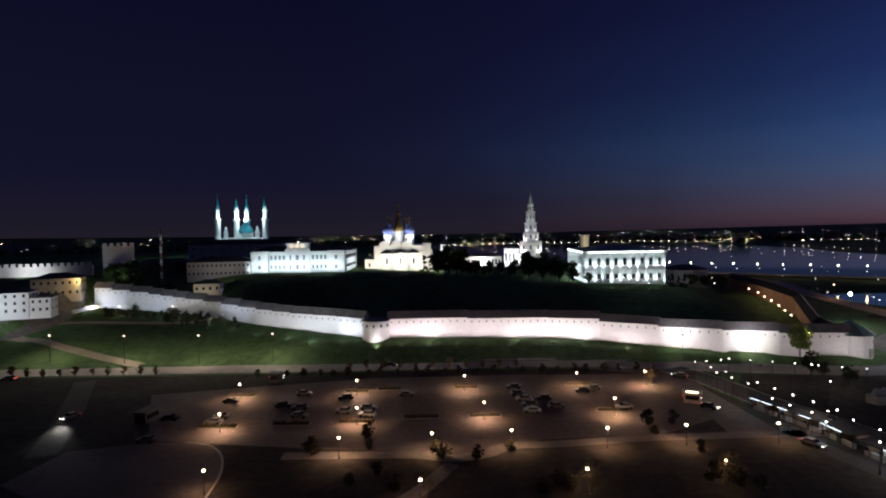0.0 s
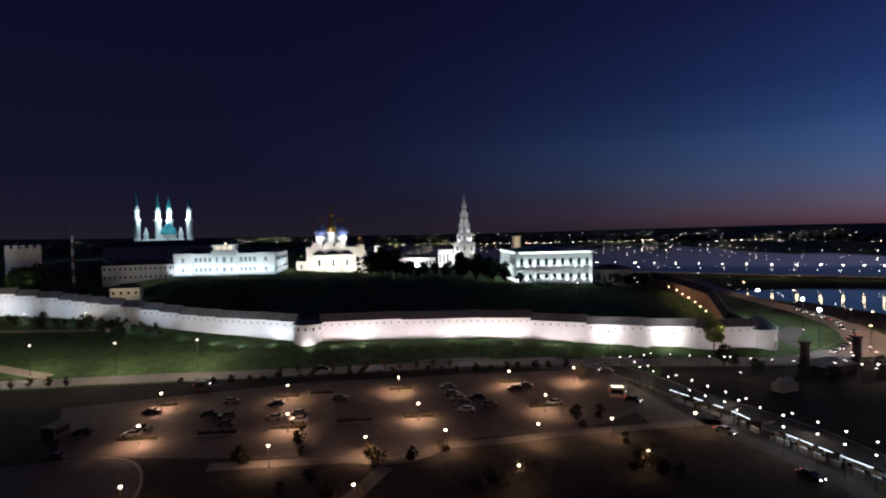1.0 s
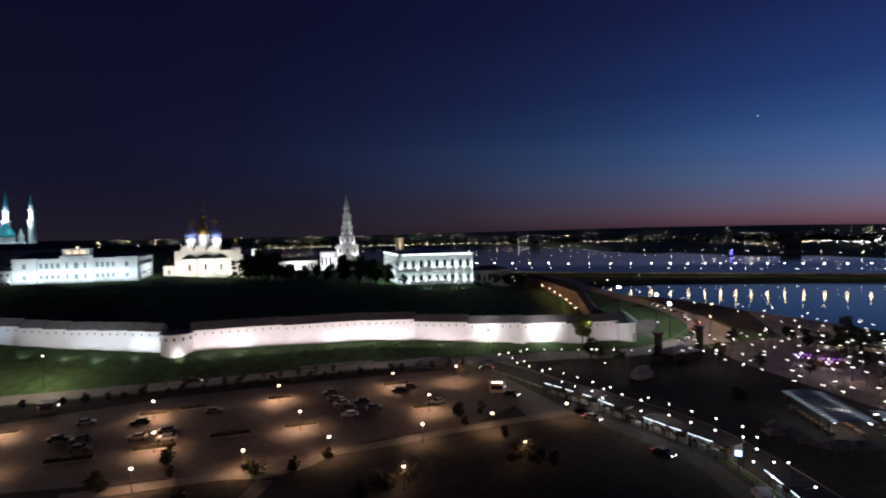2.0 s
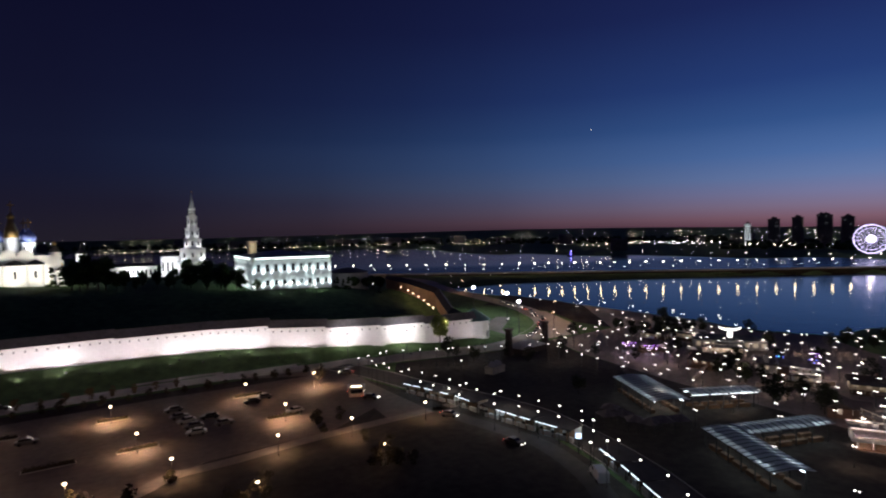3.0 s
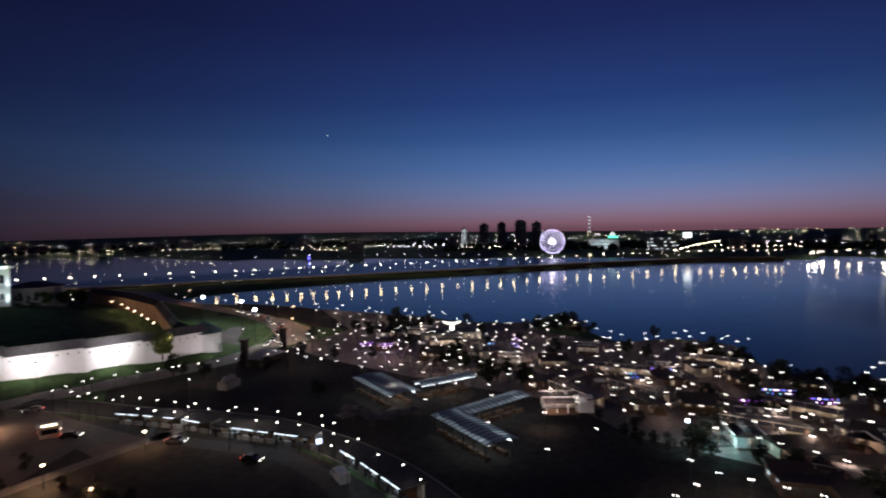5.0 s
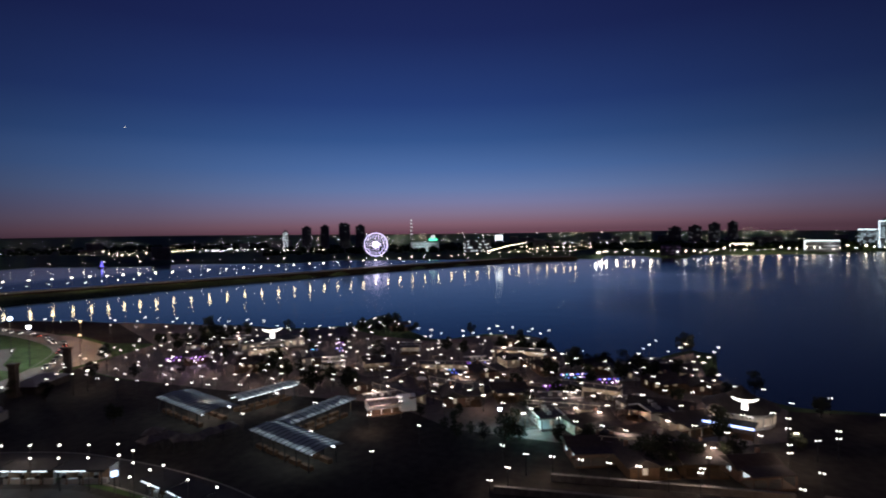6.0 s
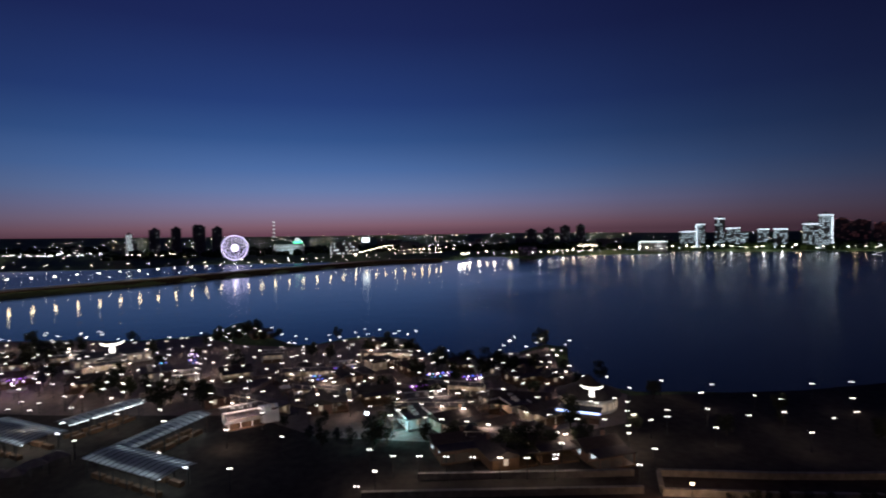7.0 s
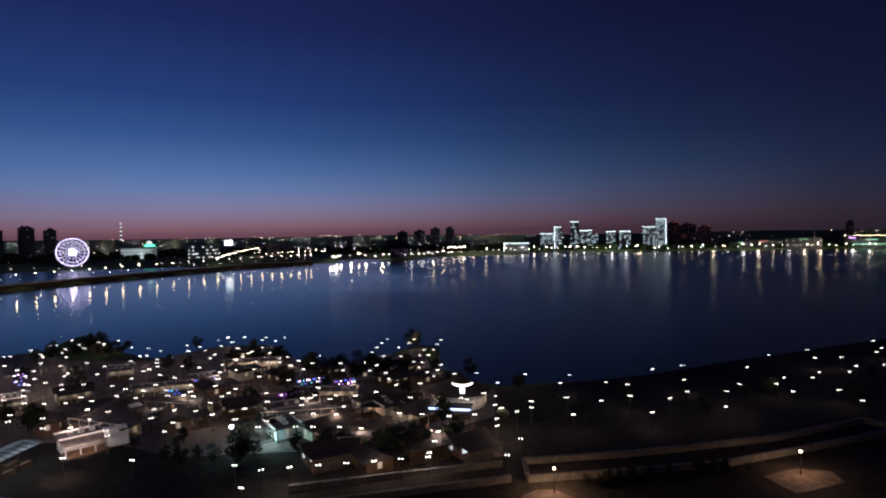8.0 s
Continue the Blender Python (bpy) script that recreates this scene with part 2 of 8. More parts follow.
def thing(name, x, y, z, turn=0.0, label="", category="", group="", kind=""):
    ob = new(name)
    ob.empty_display_size = 0.5
    ob.matrix_basis = pose(x, y, z, 0, 0, turn)
    return tagged(ob, label, category, group, kind)


def box(x0, x1, y0, y1, z0, z1, bm=None):
    bm = bm or bmesh.new()
    v = [bm.verts.new((x, y, z)) for z in (z0, z1) for x, y in ((x0, y0), (x1, y0), (x1, y1), (x0, y1))]
    for f in ((3, 2, 1, 0), (4, 5, 6, 7), (0, 1, 5, 4), (1, 2, 6, 5), (2, 3, 7, 6), (3, 0, 4, 7)):
        bm.faces.new([v[i] for i in f])
    return bm


def lathe(profile, seg=16, x=0.0, y=0.0, bm=None, turn=0.0):
    """A solid of revolution from (radius, height) rows, closed at both ends."""
    bm = bm or bmesh.new()
    rings = []
    for r, z in profile:
        rings.append([bm.verts.new((x + max(r, 0.005) * math.cos(2 * math.pi * i / seg + turn), y + max(r, 0.005) * math.sin(2 * math.pi * i / seg + turn), z)) for i in range(seg)])
    for a, b in zip(rings, rings[1:]):
        for i in range(seg):
            bm.faces.new((a[i], a[(i + 1) % seg], b[(i + 1) % seg], b[i]))
    bm.faces.new(rings[0][::-1])
    bm.faces.new(rings[-1])
    return bm


def gable(x0, x1, y0, y1, z, h, bm=None, over=0.4):
    """A pitched roof with its ridge along x."""
    bm = bm or bmesh.new()
    x0, x1, y0, y1 = x0 - over, x1 + over, y0 - over, y1 + over
    ym = (y0 + y1) / 2
    v = [bm.verts.new(p) for p in ((x0, y0, z), (x1, y0, z), (x1, y1, z), (x0, y1, z), (x0, ym, z + h), (x1, ym, z + h))]
    for f in ((3, 2, 1, 0), (0, 1, 5, 4), (2, 3, 4, 5), (1, 2, 5), (3, 0, 4)):
        bm.faces.new([v[i] for i in f])
    return bm


def hip(x0, x1, y0, y1, z, h, bm=None, over=0.4, ridge=0.5):
    bm = bm or bmesh.new()
    x0, x1, y0, y1 = x0 - over, x1 + over, y0 - over, y1 + over
    xm, ym = (x0 + x1) / 2, (y0 + y1) / 2
    rx, ry = max((x1 - x0) - (y1 - y0), 0) / 2 * ridge * 2 + 0.05, max((y1 - y0) - (x1 - x0), 0) / 2 * ridge * 2 + 0.05
    v = [bm.verts.new(p) for p in ((x0, y0, z), (x1, y0, z), (x1, y1, z), (x0, y1, z),
                                   (xm - rx, ym - ry, z + h), (xm + rx, ym - ry, z + h), (xm + rx, ym + ry, z + h), (xm - rx, ym + ry, z + h))]
    for f in ((3, 2, 1, 0), (4, 5, 6, 7), (0, 1, 5, 4), (1, 2, 6, 5), (2, 3, 7, 6), (3, 0, 4, 7)):
        bm.faces.new([v[i] for i in f])
    return bm


def ball(r, x=0.0, y=0.0, z=0.0, sub=2, bm=None, squash=1.0):
    bm = bm or bmesh.new()
    bmesh.ops.create_icosphere(bm, subdivisions=sub, radius=r, matrix=Matrix.Translation((x, y, z)) @ Matrix.Diagonal((1, 1, squash, 1)))
    return bm


def onion(r, z, seg=14):
    return [(r * 0.72, z), (r * 0.95, z + r * 0.35), (r, z + r * 0.7), (r * 0.9, z + r * 1.05), (r * 0.62, z + r * 1.45), (r * 0.3, z + r * 1.8), (r * 0.1, z + r * 2.15), (0.03, z + r * 2.4)]


def rows_of(pts, step):
    """Points every step metres along a polyline, with the heading there."""
    out = []
    for (ax, ay), (bx, by) in zip(pts, pts[1:]):
        n = max(int(round(math.hypot(bx - ax, by - ay) / step)), 1)
        out += [(ax + (bx - ax) * i / n, ay + (by - ay) * i / n, math.degrees(math.atan2(by - ay, bx - ax))) for i in range(n)]
    return out + [(pts[-1][0], pts[-1][1], out[-1][2])]


def smoothed(pts, n=8):
    """A Catmull-Rom curve through the points."""
    p = [Vector(a) for a in (pts[0], *pts, pts[-1])]
    out = []
    for i in range(1, len(p) - 2):
        for k in range(n):
            t = k / n
            a, b, c, d = p[i - 1:i + 3]
            q = 0.5 * (2 * b + (c - a) * t + (2 * a - 5 * b + 4 * c - d) * t * t + (3 * b - a - 3 * c + d) * t ** 3)
            out.append((q.x, q.y))
    return out + [tuple(pts[-1])]


def lamp(kind, name, m, energy, color, size=0.3, spot=60, blend=0.6):
    d = bpy.data.lights.new(name, kind)
    d.energy, d.color = energy, color
    if kind == "AREA":
        d.shape, d.size, d.size_y = "RECTANGLE", size, size * 0.4
    else:
        d.shadow_soft_size = size
    if kind == "SPOT":
        d.spot_size, d.spot_blend = radians(spot), blend
    ob = new(name, d)
    ob.matrix_basis = m
    return ob


# ---------------------------------------------------------------- the lie of the land
LEVEL = -3.0
WALL = [(-164, 261), (-134, 253), (-114, 246), (-95, 238), (-77, 228), (-61, 221), (-41, 213), (-30, 208), (-21, 207), (9, 208), (39, 207), (57, 203), (75, 193.5), (94, 187), (111, 183.5), (134, 182)]
WALL_FOOT = [12, 11, 10, 9, 8, 7, 6, 5.5, 5.5, 5, 4.5, 4, 3.5, 3, 2.5, 1.5]
NORTH_WALL = [(139, 190), (140, 205), (146, 219), (155.6, 241), (158.3, 270.7), (160.6, 306.6)]
SHORE = [(262, 392), (246, 340), (252, 252), (257, 211), (259, 164), (253, 130), (262, 108), (296, 108), (298, 92), (266, 78), (236, 54), (250, 38), (250, 10), (206, -2),
         (203, -20), (228, -40), (228, -56), (186, -46), (162, -58), (157, -100), (163, -131), (178, -230), (170, -420), (60, -1400)]
FAR_SHORE = [(790, -1400), (834, -1056), (895, -911), (965, -711), (1063, -515), (1026, -320), (930, -170), (975, -70), (905, -45)]
DAM_EDGE = [(868, 66), (700, 186), (575, 262), (450, 335), (330, 392)]
DAM = [(150, 600), (253, 520), (373, 432), (463, 370), (580, 288), (710, 205), (850, 90), (905, -10)]
BAY = [(240, 580), (365, 462), (470, 392), (590, 310), (722, 226), (868, 110), (930, 180), (760, 700), (694, 900), (720, 1200), (705, 1490), (358, 1690), (34, 2045), (-100, 1900), (60, 1100)]
RIVER = SHORE + FAR_SHORE + DAM_EDGE


def inside(px, py, poly):
    """Signed distance of points to a polygon, positive inside."""
    best = np.full(px.shape, 1e9)
    odd = np.zeros(px.shape, bool)
    for (ax, ay), (bx, by) in zip(poly, poly[1:] + poly[:1]):
        dx, dy = bx - ax, by - ay
        k = np.clip(((px - ax) * dx + (py - ay) * dy) / (dx * dx + dy * dy), 0, 1)
        best = np.minimum(best, np.hypot(px - ax - k * dx, py - ay - k * dy))
        if ay != by:
            odd ^= ((ay > py) != (by > py)) & (px < dx * (py - ay) / dy + ax)
    return np.where(odd, best, -best)


def ease(a):
    a = np.clip(a, 0, 1)
    return a * a * (3 - 2 * a)


STREET_X, STREET_Y = [-400, -145, -70, 0, 42, 78, 119, 136, 150], [192, 190, 189, 191, 191.5, 185, 180, 176, 176]


def land(px, py):
    px, py = np.asarray(px, float), np.asarray(py, float)
    s = np.interp(px, STREET_X, STREET_Y)
    wx = [-400, -172] + [a for a, b in WALL] + [140]
    w = np.interp(px, wx, [224, 224] + [b for a, b in WALL] + [190])
    foot = np.interp(px, wx, [15.5, 15] + WALL_FOOT + [1.5])
    top = np.interp(px, [-230, -100, -52, -25, 60, 110, 140, 175], [25.5, 24.5, 24.3, 22.5, 17.5, 16.5, 12, 9])
    slope = foot * np.clip((py - s) / np.maximum(w - 3 - s, 1), 0, 1)
    hill = foot + (top - foot) * ease((py - w) / np.interp(px, [-230, -170, -45, -20, 60, 130], [52, 50, 52, 75, 75, 110]))
    z = np.where(py < w, slope, hill)
    nx = np.interp(py, [b for a, b in NORTH_WALL] + [500], [a for a, b in NORTH_WALL] + [120])
    z = z * (1 - ease((px - nx) / 16)) * (1 - ease((py - 600) / 160)) + 0.0
    z = np.where(py < 190, np.minimum(z, np.maximum(slope, 0)), z)
    far = np.hypot(px, py)
    flat_north = 1 - 0.9 * ease((np.degrees(np.arctan2(px, py)) - 95) / 25)
    z = z + ease((far - 2200) / 2400) * 44 * flat_north + ease((far - 1500) / 600) * 3
    wet = np.maximum(inside(px, py, RIVER), inside(px, py, BAY))
    bank = np.clip(wet / 9 + 1, 0, 2)
    return z * (1 - np.clip(bank, 0, 1)) + np.where(bank > 0, bank * -3.4, 0) + 0.0


def z_at(x, y):
    return float(land(np.array([x]), np.array([y]))[0])


def build_ground():
    def lines(a, b, step, far):
        inner = list(np.arange(a, b + 0.1, step))
        out, d = [], step
        lo, hi = a, b
        lows, highs = [], []
        while lo > -far:
            d *= 1.16
            lo -= d
            lows.append(max(lo, -far))
        d = step
        while hi < far:
            d *= 1.16
            hi += d
            highs.append(min(hi, far))
        return np.array(lows[::-1] + inner + highs)
    xs, ys = lines(-240, 320, 4, 3400), lines(-240, 420, 4, 3400)
    gx, gy = np.meshgrid(xs, ys)
    gz = land(gx, gy)
    verts = np.stack([gx, gy, gz], -1).reshape(-1, 3).tolist()
    n, m = len(xs), len(ys)
    faces = [(j * n + i, j * n + i + 1, (j + 1) * n + i + 1, (j + 1) * n + i) for j in range(m - 1) for i in range(n - 1)]
    me = bpy.data.meshes.new("ground")
    me.from_pydata(verts, [], faces)
    for p in me.polygons:
        p.use_smooth = True
    me.materials.append(GRASS)
    tagged(new("ground", me), "dark rough grass and earth, rising to the fortress hill", "ground", kind="structure")
    tagged(part("water", box(-200, 1500, -1500, 2100, LEVEL - 6, LEVEL), WATER), "calm dark river reflecting dusk sky and lamps", "river", kind="structure")


build_ground()


def ribbon(name, pts, width, material, label, category, lift=0.05, kerb=0.0):
    """A road or path laid on the land."""
    p = smoothed(pts)
    bm = bmesh.new()
    rows = []
    for i, (x, y) in enumerate(p):
        a, b = p[max(i - 1, 0)], p[min(i + 1, len(p) - 1)]
        d = Vector((b[0] - a[0], b[1] - a[1])).normalized()
        row = []
        for k in (-0.5, -0.25, 0, 0.25, 0.5):
            qx, qy = x - d.y * width * k, y + d.x * width * k
            row.append(bm.verts.new((qx, qy, max(z_at(qx, qy), -1) + lift)))
        rows.append(row)
    for r, q in zip(rows, rows[1:]):
        for i in range(4):
            bm.faces.new((r[i], r[i + 1], q[i + 1], q[i]))
    ob = tagged(part(name, bm, material), label, category, kind="structure")
    if kerb:
        for side in (-0.5, 0.5):
            bm = bmesh.new()
            last = None
            for r in rows:
                v = r[0 if side < 0 else 4]
                i = rows.index(r)
                a, b = p[max(i - 1, 0)], p[min(i + 1, len(p) - 1)]
                d = Vector((b[0] - a[0], b[1] - a[1])).normalized()
                n = Vector((-d.y, d.x)) * (1 if side > 0 else -1) * 0.25
                c = Vector((p[i][0] - d.y * width * side, p[i][1] + d.x * width * side, max(z_at(p[i][0], p[i][1]), -1)))
                now = [bm.verts.new((c.x, c.y, c.z)), bm.verts.new((c.x, c.y, c.z + 0.17)), bm.verts.new((c.x + n.x, c.y + n.y, c.z + 0.17)), bm.verts.new((c.x + n.x, c.y + n.y, c.z - 0.1))]
                if last:
                    for k in range(3):
                        bm.faces.new((last[k], last[k + 1], now[k + 1], now[k]))
                last = now
            part("kerb", bm, KERB, ob)
    return ob


ribbon("road_street", [(-420, 187), (-250, 186), (-145, 185), (-70, 184.5), (0, 186), (42, 186), (80, 178), (119, 170), (140, 169), (162, 178), (190, 200), (212, 245), (225, 300), (240, 370), (262, 440), (250, 520)], 11, ROADBED,
       "two-lane asphalt street below the fortress wall", "road", 0.06, 0.15)
ribbon("road_bridge", [(72, 176), (78, 158), (82, 140), (88, 122), (92, 103), (91, 88), (88, 73), (83, 58), (74, 42), (60, 24)], 9, SIDE_LANE, "asphalt road lined with white lanterns", "road", 0.08, 0.15)
ribbon("road_dam", DAM, 18, ROADBED, "wide asphalt road along the river dam", "road", 1.2)


def build_dam():
    """The dam's body between the two waters."""
    p = smoothed(DAM)
    bm = bmesh.new()
    last = None
    for i, (x, y) in enumerate(p):
        a, b = p[max(i - 1, 0)], p[min(i + 1, len(p) - 1)]
        d = Vector((b[0] - a[0], b[1] - a[1])).normalized()
        row = [bm.verts.new((x - d.y * k, y + d.x * k, z)) for k, z in ((-24, -5), (-11, 1.1), (11, 1.1), (24, -5))]
        if last:
            for k in range(3):
                bm.faces.new((last[k], last[k + 1], row[k + 1], row[k]))
        last = row
    tagged(part("embankment_dam", bm, SOIL), "dark earth dam carrying a road across the river", "dam", kind="structure")


build_dam()


# ---------------------------------------------------------------- the fortress wall
def wall_run(name, a, b, za, zb, eave, label, floods=(), slots=True, thick=2.6, roof=ROOF_WOOD, rise=2.6, stone=WHITE, fall=0.0):
    """One straight run of the wall with its board roof, from a to b, facing the right-hand side of that way."""
    L = math.hypot(b[0] - a[0], b[1] - a[1])
    w = thing(name, a[0], a[1], 0, math.degrees(math.atan2(b[1] - a[1], b[0] - a[0])), label, "wall", kind="structure")
    bm = bmesh.new()
    lo = min(za, zb) - 2
    batter = 0.5
    v = [bm.verts.new(p) for p in ((0, -batter, lo), (L, -batter, lo), (L, thick, lo), (0, thick, lo), (0, 0, eave), (L, 0, eave + fall), (L, thick, eave + fall), (0, thick, eave))]
    for f in ((3, 2, 1, 0), (4, 5, 6, 7), (0, 1, 5, 4), (1, 2, 6, 5), (2, 3, 7, 6), (3, 0, 4, 7)):
        bm.faces.new([v[i] for i in f])
    part("masonry", bm, stone, w, "whitewashed brick masonry" if stone is WHITE else "weathered brown brickwork")
    top = gable(0, L, -0.5, thick + 0.8, eave + 0.02, rise, over=0.25)
    course = box(0, L, -0.16, -0.002, eave - 0.55, eave - 0.3)
    for q in (*top.verts, *course.verts):
        q.co.z += fall * q.co.x / L
    part("roof", top, roof, w, "dark weathered board roof")
    part("string_course", course, stone, w)
    if slots:
        me = mesh_of("loophole", box(-0.16, 0.16, -0.12, 0.05, -0.34, 0.34), GLASS)
        n = int(L / 2.6)
        for i in range(n):
            placed("loophole", me, w, (i + 0.5) * L / n, -0.02, eave - 1.35)
    return w


EAVES = [21.2, 18.6, 17.0, 15.4, 14.2, 13.4, 13.0, 12.6, 12.6, 12.2, 12.0, 11.0, 10.4, 10.0, 9.4]
for i in range(15):
    if i == 7:
        continue
    steps = 3 if i < 2 else 2 if i < 7 else 1
    for k in range(steps):
        a, b = [tuple(WALL[i][c] + (WALL[i + 1][c] - WALL[i][c]) * (k + e) / steps for c in (0, 1)) for e in (0, 1)]
        drop = EAVES[min(i + 1, 14)] - EAVES[i]
        wall_run("wall_east_%d_%d" % (i, k), a, b, WALL_FOOT[i], WALL_FOOT[i + 1], EAVES[i] + drop * (k / steps), "whitewashed fortress wall run with board roof, floodlit")
NORTH_EAVES = [6.8, 8.4, 10.4, 13.4, 15.4, 16.4]
for i in range(5):
    a, b = NORTH_WALL[i + 1], NORTH_WALL[i]
    wall_run("wall_north_%d" % i, b, a, z_at(*a), z_at(*b), NORTH_EAVES[i], "brown brick fortress wall run with dark roof descending the hill", slots=False, rise=2.4, roof=ROOF_DARK, stone=EARTH_WALL, fall=NORTH_EAVES[i + 1] - NORTH_EAVES[i])


def flood(x, y, z, tx, ty, tz, energy, color=(1, 0.93, 0.93), spot=105):
    """A ground floodlight with its housing, turned to its target."""
    f = thing("floodlight", x, y, z, math.degrees(math.atan2(ty - y, tx - x)), "black box floodlight on a short ground stake", "floodlight", "ground floodlights")
    part("housing", box(-0.25, 0.0, -0.3, 0.3, 0.25, 0.65), POLE, f)
    part("stake", lathe([(0.05, -0.3), (0.05, 0.25)], 6, -0.12), POLE, f)
    lamp("SPOT", "flood_beam", look((x, y, z + 0.5), (tx, ty, tz)) @ Matrix.Translation((0, 0, -0.4)), energy, color, 0.25, spot, 0.9)


def wall_flood(k, off, energy, color=(1, 0.93, 0.93), spot=108):
    """A floodlight in front of the wall, k runs along it from its southern end."""
    i = int(k)
    (ax, ay), (bx, by) = WALL[i], WALL[i + 1]
    f = k - i
    x, y = ax + (bx - ax) * f, ay + (by - ay) * f
    d = Vector((bx - ax, by - ay)).normalized()
    px, py = x + d.y * off, y - d.x * off
    flood(px, py, z_at(px, py), x, y, WALL_FOOT[i] + 7.5, energy, color, spot)


for i in range(15):
    if i != 7:
        run = math.dist(WALL[i], WALL[i + 1])
        n = max(int(run / 9), 1)
        for j in range(n):
            wall_flood(i + (j + 0.5) / n, 12.0 if i < 6 else 8.8, (1.15, 0.75, 1.0)[(i + j) % 3] * (0.4, 0.34, 0.32, 0.32, 0.34, 0.5, 0.6, 0, 0.5, 0.42, 0.36, 0.26, 0.17, 0.15, 0.13)[i] * 9500, (0.6, 0.77, 1.0) if i < 4 else (0.76, 0.86, 1.0) if i < 7 else (1, 0.87, 0.93), 108)
for k, e in ((0.1, 1500), (8.55, 1200), (9.6, 1800), (10.1, 1800), (10.6, 1800), (11.5, 1500)):
    wall_flood(k, 6.0, e, (1, 0.95, 0.95), 160)


def mast_flood(k, h, energy):
    """A floodlight on a slim mast in front of the wall, washing its top."""
    i = int(k)
    (ax, ay), (bx, by) = WALL[i], WALL[i + 1]
    f = k - i
    d = Vector((bx - ax, by - ay)).normalized()
    x, y = ax + (bx - ax) * f, ay + (by - ay) * f
    px, py = x + d.y * 7.0, y - d.x * 7.0
    z = z_at(px, py)
    m = thing("flood_mast", px, py, z, math.degrees(math.atan2(y - py, x - px)), "slim dark mast with floodlights before the wall", "floodlight", "wall masts")
    part("pole", lathe([(0.09, -0.3), (0.06, h)], 8), POLE, m)
    part("housing", box(-0.1, 0.35, -0.5, 0.5, h + 0.01, h + 0.4), POLE, m)
    part("lens", box(0.36, 0.4, -0.45, 0.45, h + 0.05, h + 0.36), LAMP_FLOOD, m)
    lamp("SPOT", "mast_beam", look((px, py, z + h + 0.2), (x, y, z + h - 0.4)) @ Matrix.Translation((0, 0, -0.6)), energy, (1, 0.95, 0.97), 0.4, 165, 0.9)


mast_flood(12.35, 8.8, 3200)
mast_flood(13.45, 8.4, 5000)


def build_bastion():
    w = thing("bastion", -25.5, 207.5, 0, -3, "low whitewashed half-round bastion of the fortress wall", "bastion", kind="structure")
    part("masonry", lathe([(5.4, 2), (5.0, 9.6), (5.3, 9.7), (5.3, 11.6)], 20), WHITE, w)
    part("parapet", lathe([(5.3, 11.6), (5.3, 12.2), (4.5, 12.2), (4.5, 11.7)], 20), WHITE, w)
    part("roof", lathe([(5.6, 12.21), (3, 12.9), (0.2, 13.3)], 20), ROOF_WOOD, w)
    me = mesh_of("loophole", box(-0.3, 0.3, -0.1, 0.1, -0.5, 0.5), GLASS)
    for a in (-150, -120, -90, -60, -30):
        placed("loophole", me, w, 5.28 * math.cos(radians(a)), 5.28 * math.sin(radians(a)), 10.6, a + 90)


build_bastion()
flood(-24, 198, z_at(-24, 198), -25, 205, 8, 1800, (1, 0.92, 0.95))


def build_corner_tower():
    t = thing("corner_tower", 136.5, 186.5, 0, 28, "whitewashed round corner tower with green tent roof", "tower", kind="structure")
    part("masonry", lathe([(6.6, -1), (6.2, 6.6), (6.4, 6.7), (6.4, 8.3)], 12), WHITE, t)
    part("roof", lathe([(7.1, 8.3), (3.2, 11.0), (0.15, 12.8)], 12), ROOF_GREEN, t, "green sheet-metal tent roof")
    part("door", box(-0.9, 0.9, -6.62, -6.2, 1.2, 4.0), GREY, t, "pale arched gate")


build_corner_tower()
flood(131, 174, z_at(131, 174), 136, 186, 5, 900, (0.95, 0.95, 1.0))
flood(146, 176, z_at(146, 176), 139, 185, 5, 700, (0.95, 0.95, 1.0))


# ---------------------------------------------------------------- buildings of the fortress
def window_mesh(w, h, lit=None):
    return mesh_of("window", box(-w / 2, w / 2, -0.12, 0.1, -h / 2, h / 2), lit or GLASS)


def facade(b, x0, x1, y, zs, n, w, h, skip=(), lit=None, turn=0):
    """Rows of windows on one face of a building."""
    me = window_mesh(w, h, lit)
    for z in zs:
        for i in range(n):
            if i in skip:
                continue
            k = x0 + (x1 - x0) * (i + 0.5) / n
            if turn == 0:
                placed("window", me, b, k, y, z)
            else:
                placed("window", me, b, y, k, z, turn)


def plain_house(name, x, y, z, turn, sx, sy, h, wall, roof, rise, label, floors=2, n=6, side=3, win=(1.0, 1.5), hipped=True):
    b = thing(name, x, y, z, turn, label, "building")
    part("wall", box(0, sx, 0, sy, -2, h), wall, b)
    part("roof", hip(0, sx, 0, sy, h + 0.01, rise) if hipped else gable(0, sx, 0, sy, h + 0.01, rise), roof, b)
    zs = [h * (i + 0.55) / floors for i in range(floors)]
    facade(b, 0, sx, -0.02, zs, n, *win)
    facade(b, 0, sy, sx + 0.02, zs, side, *win, turn=90)
    return b


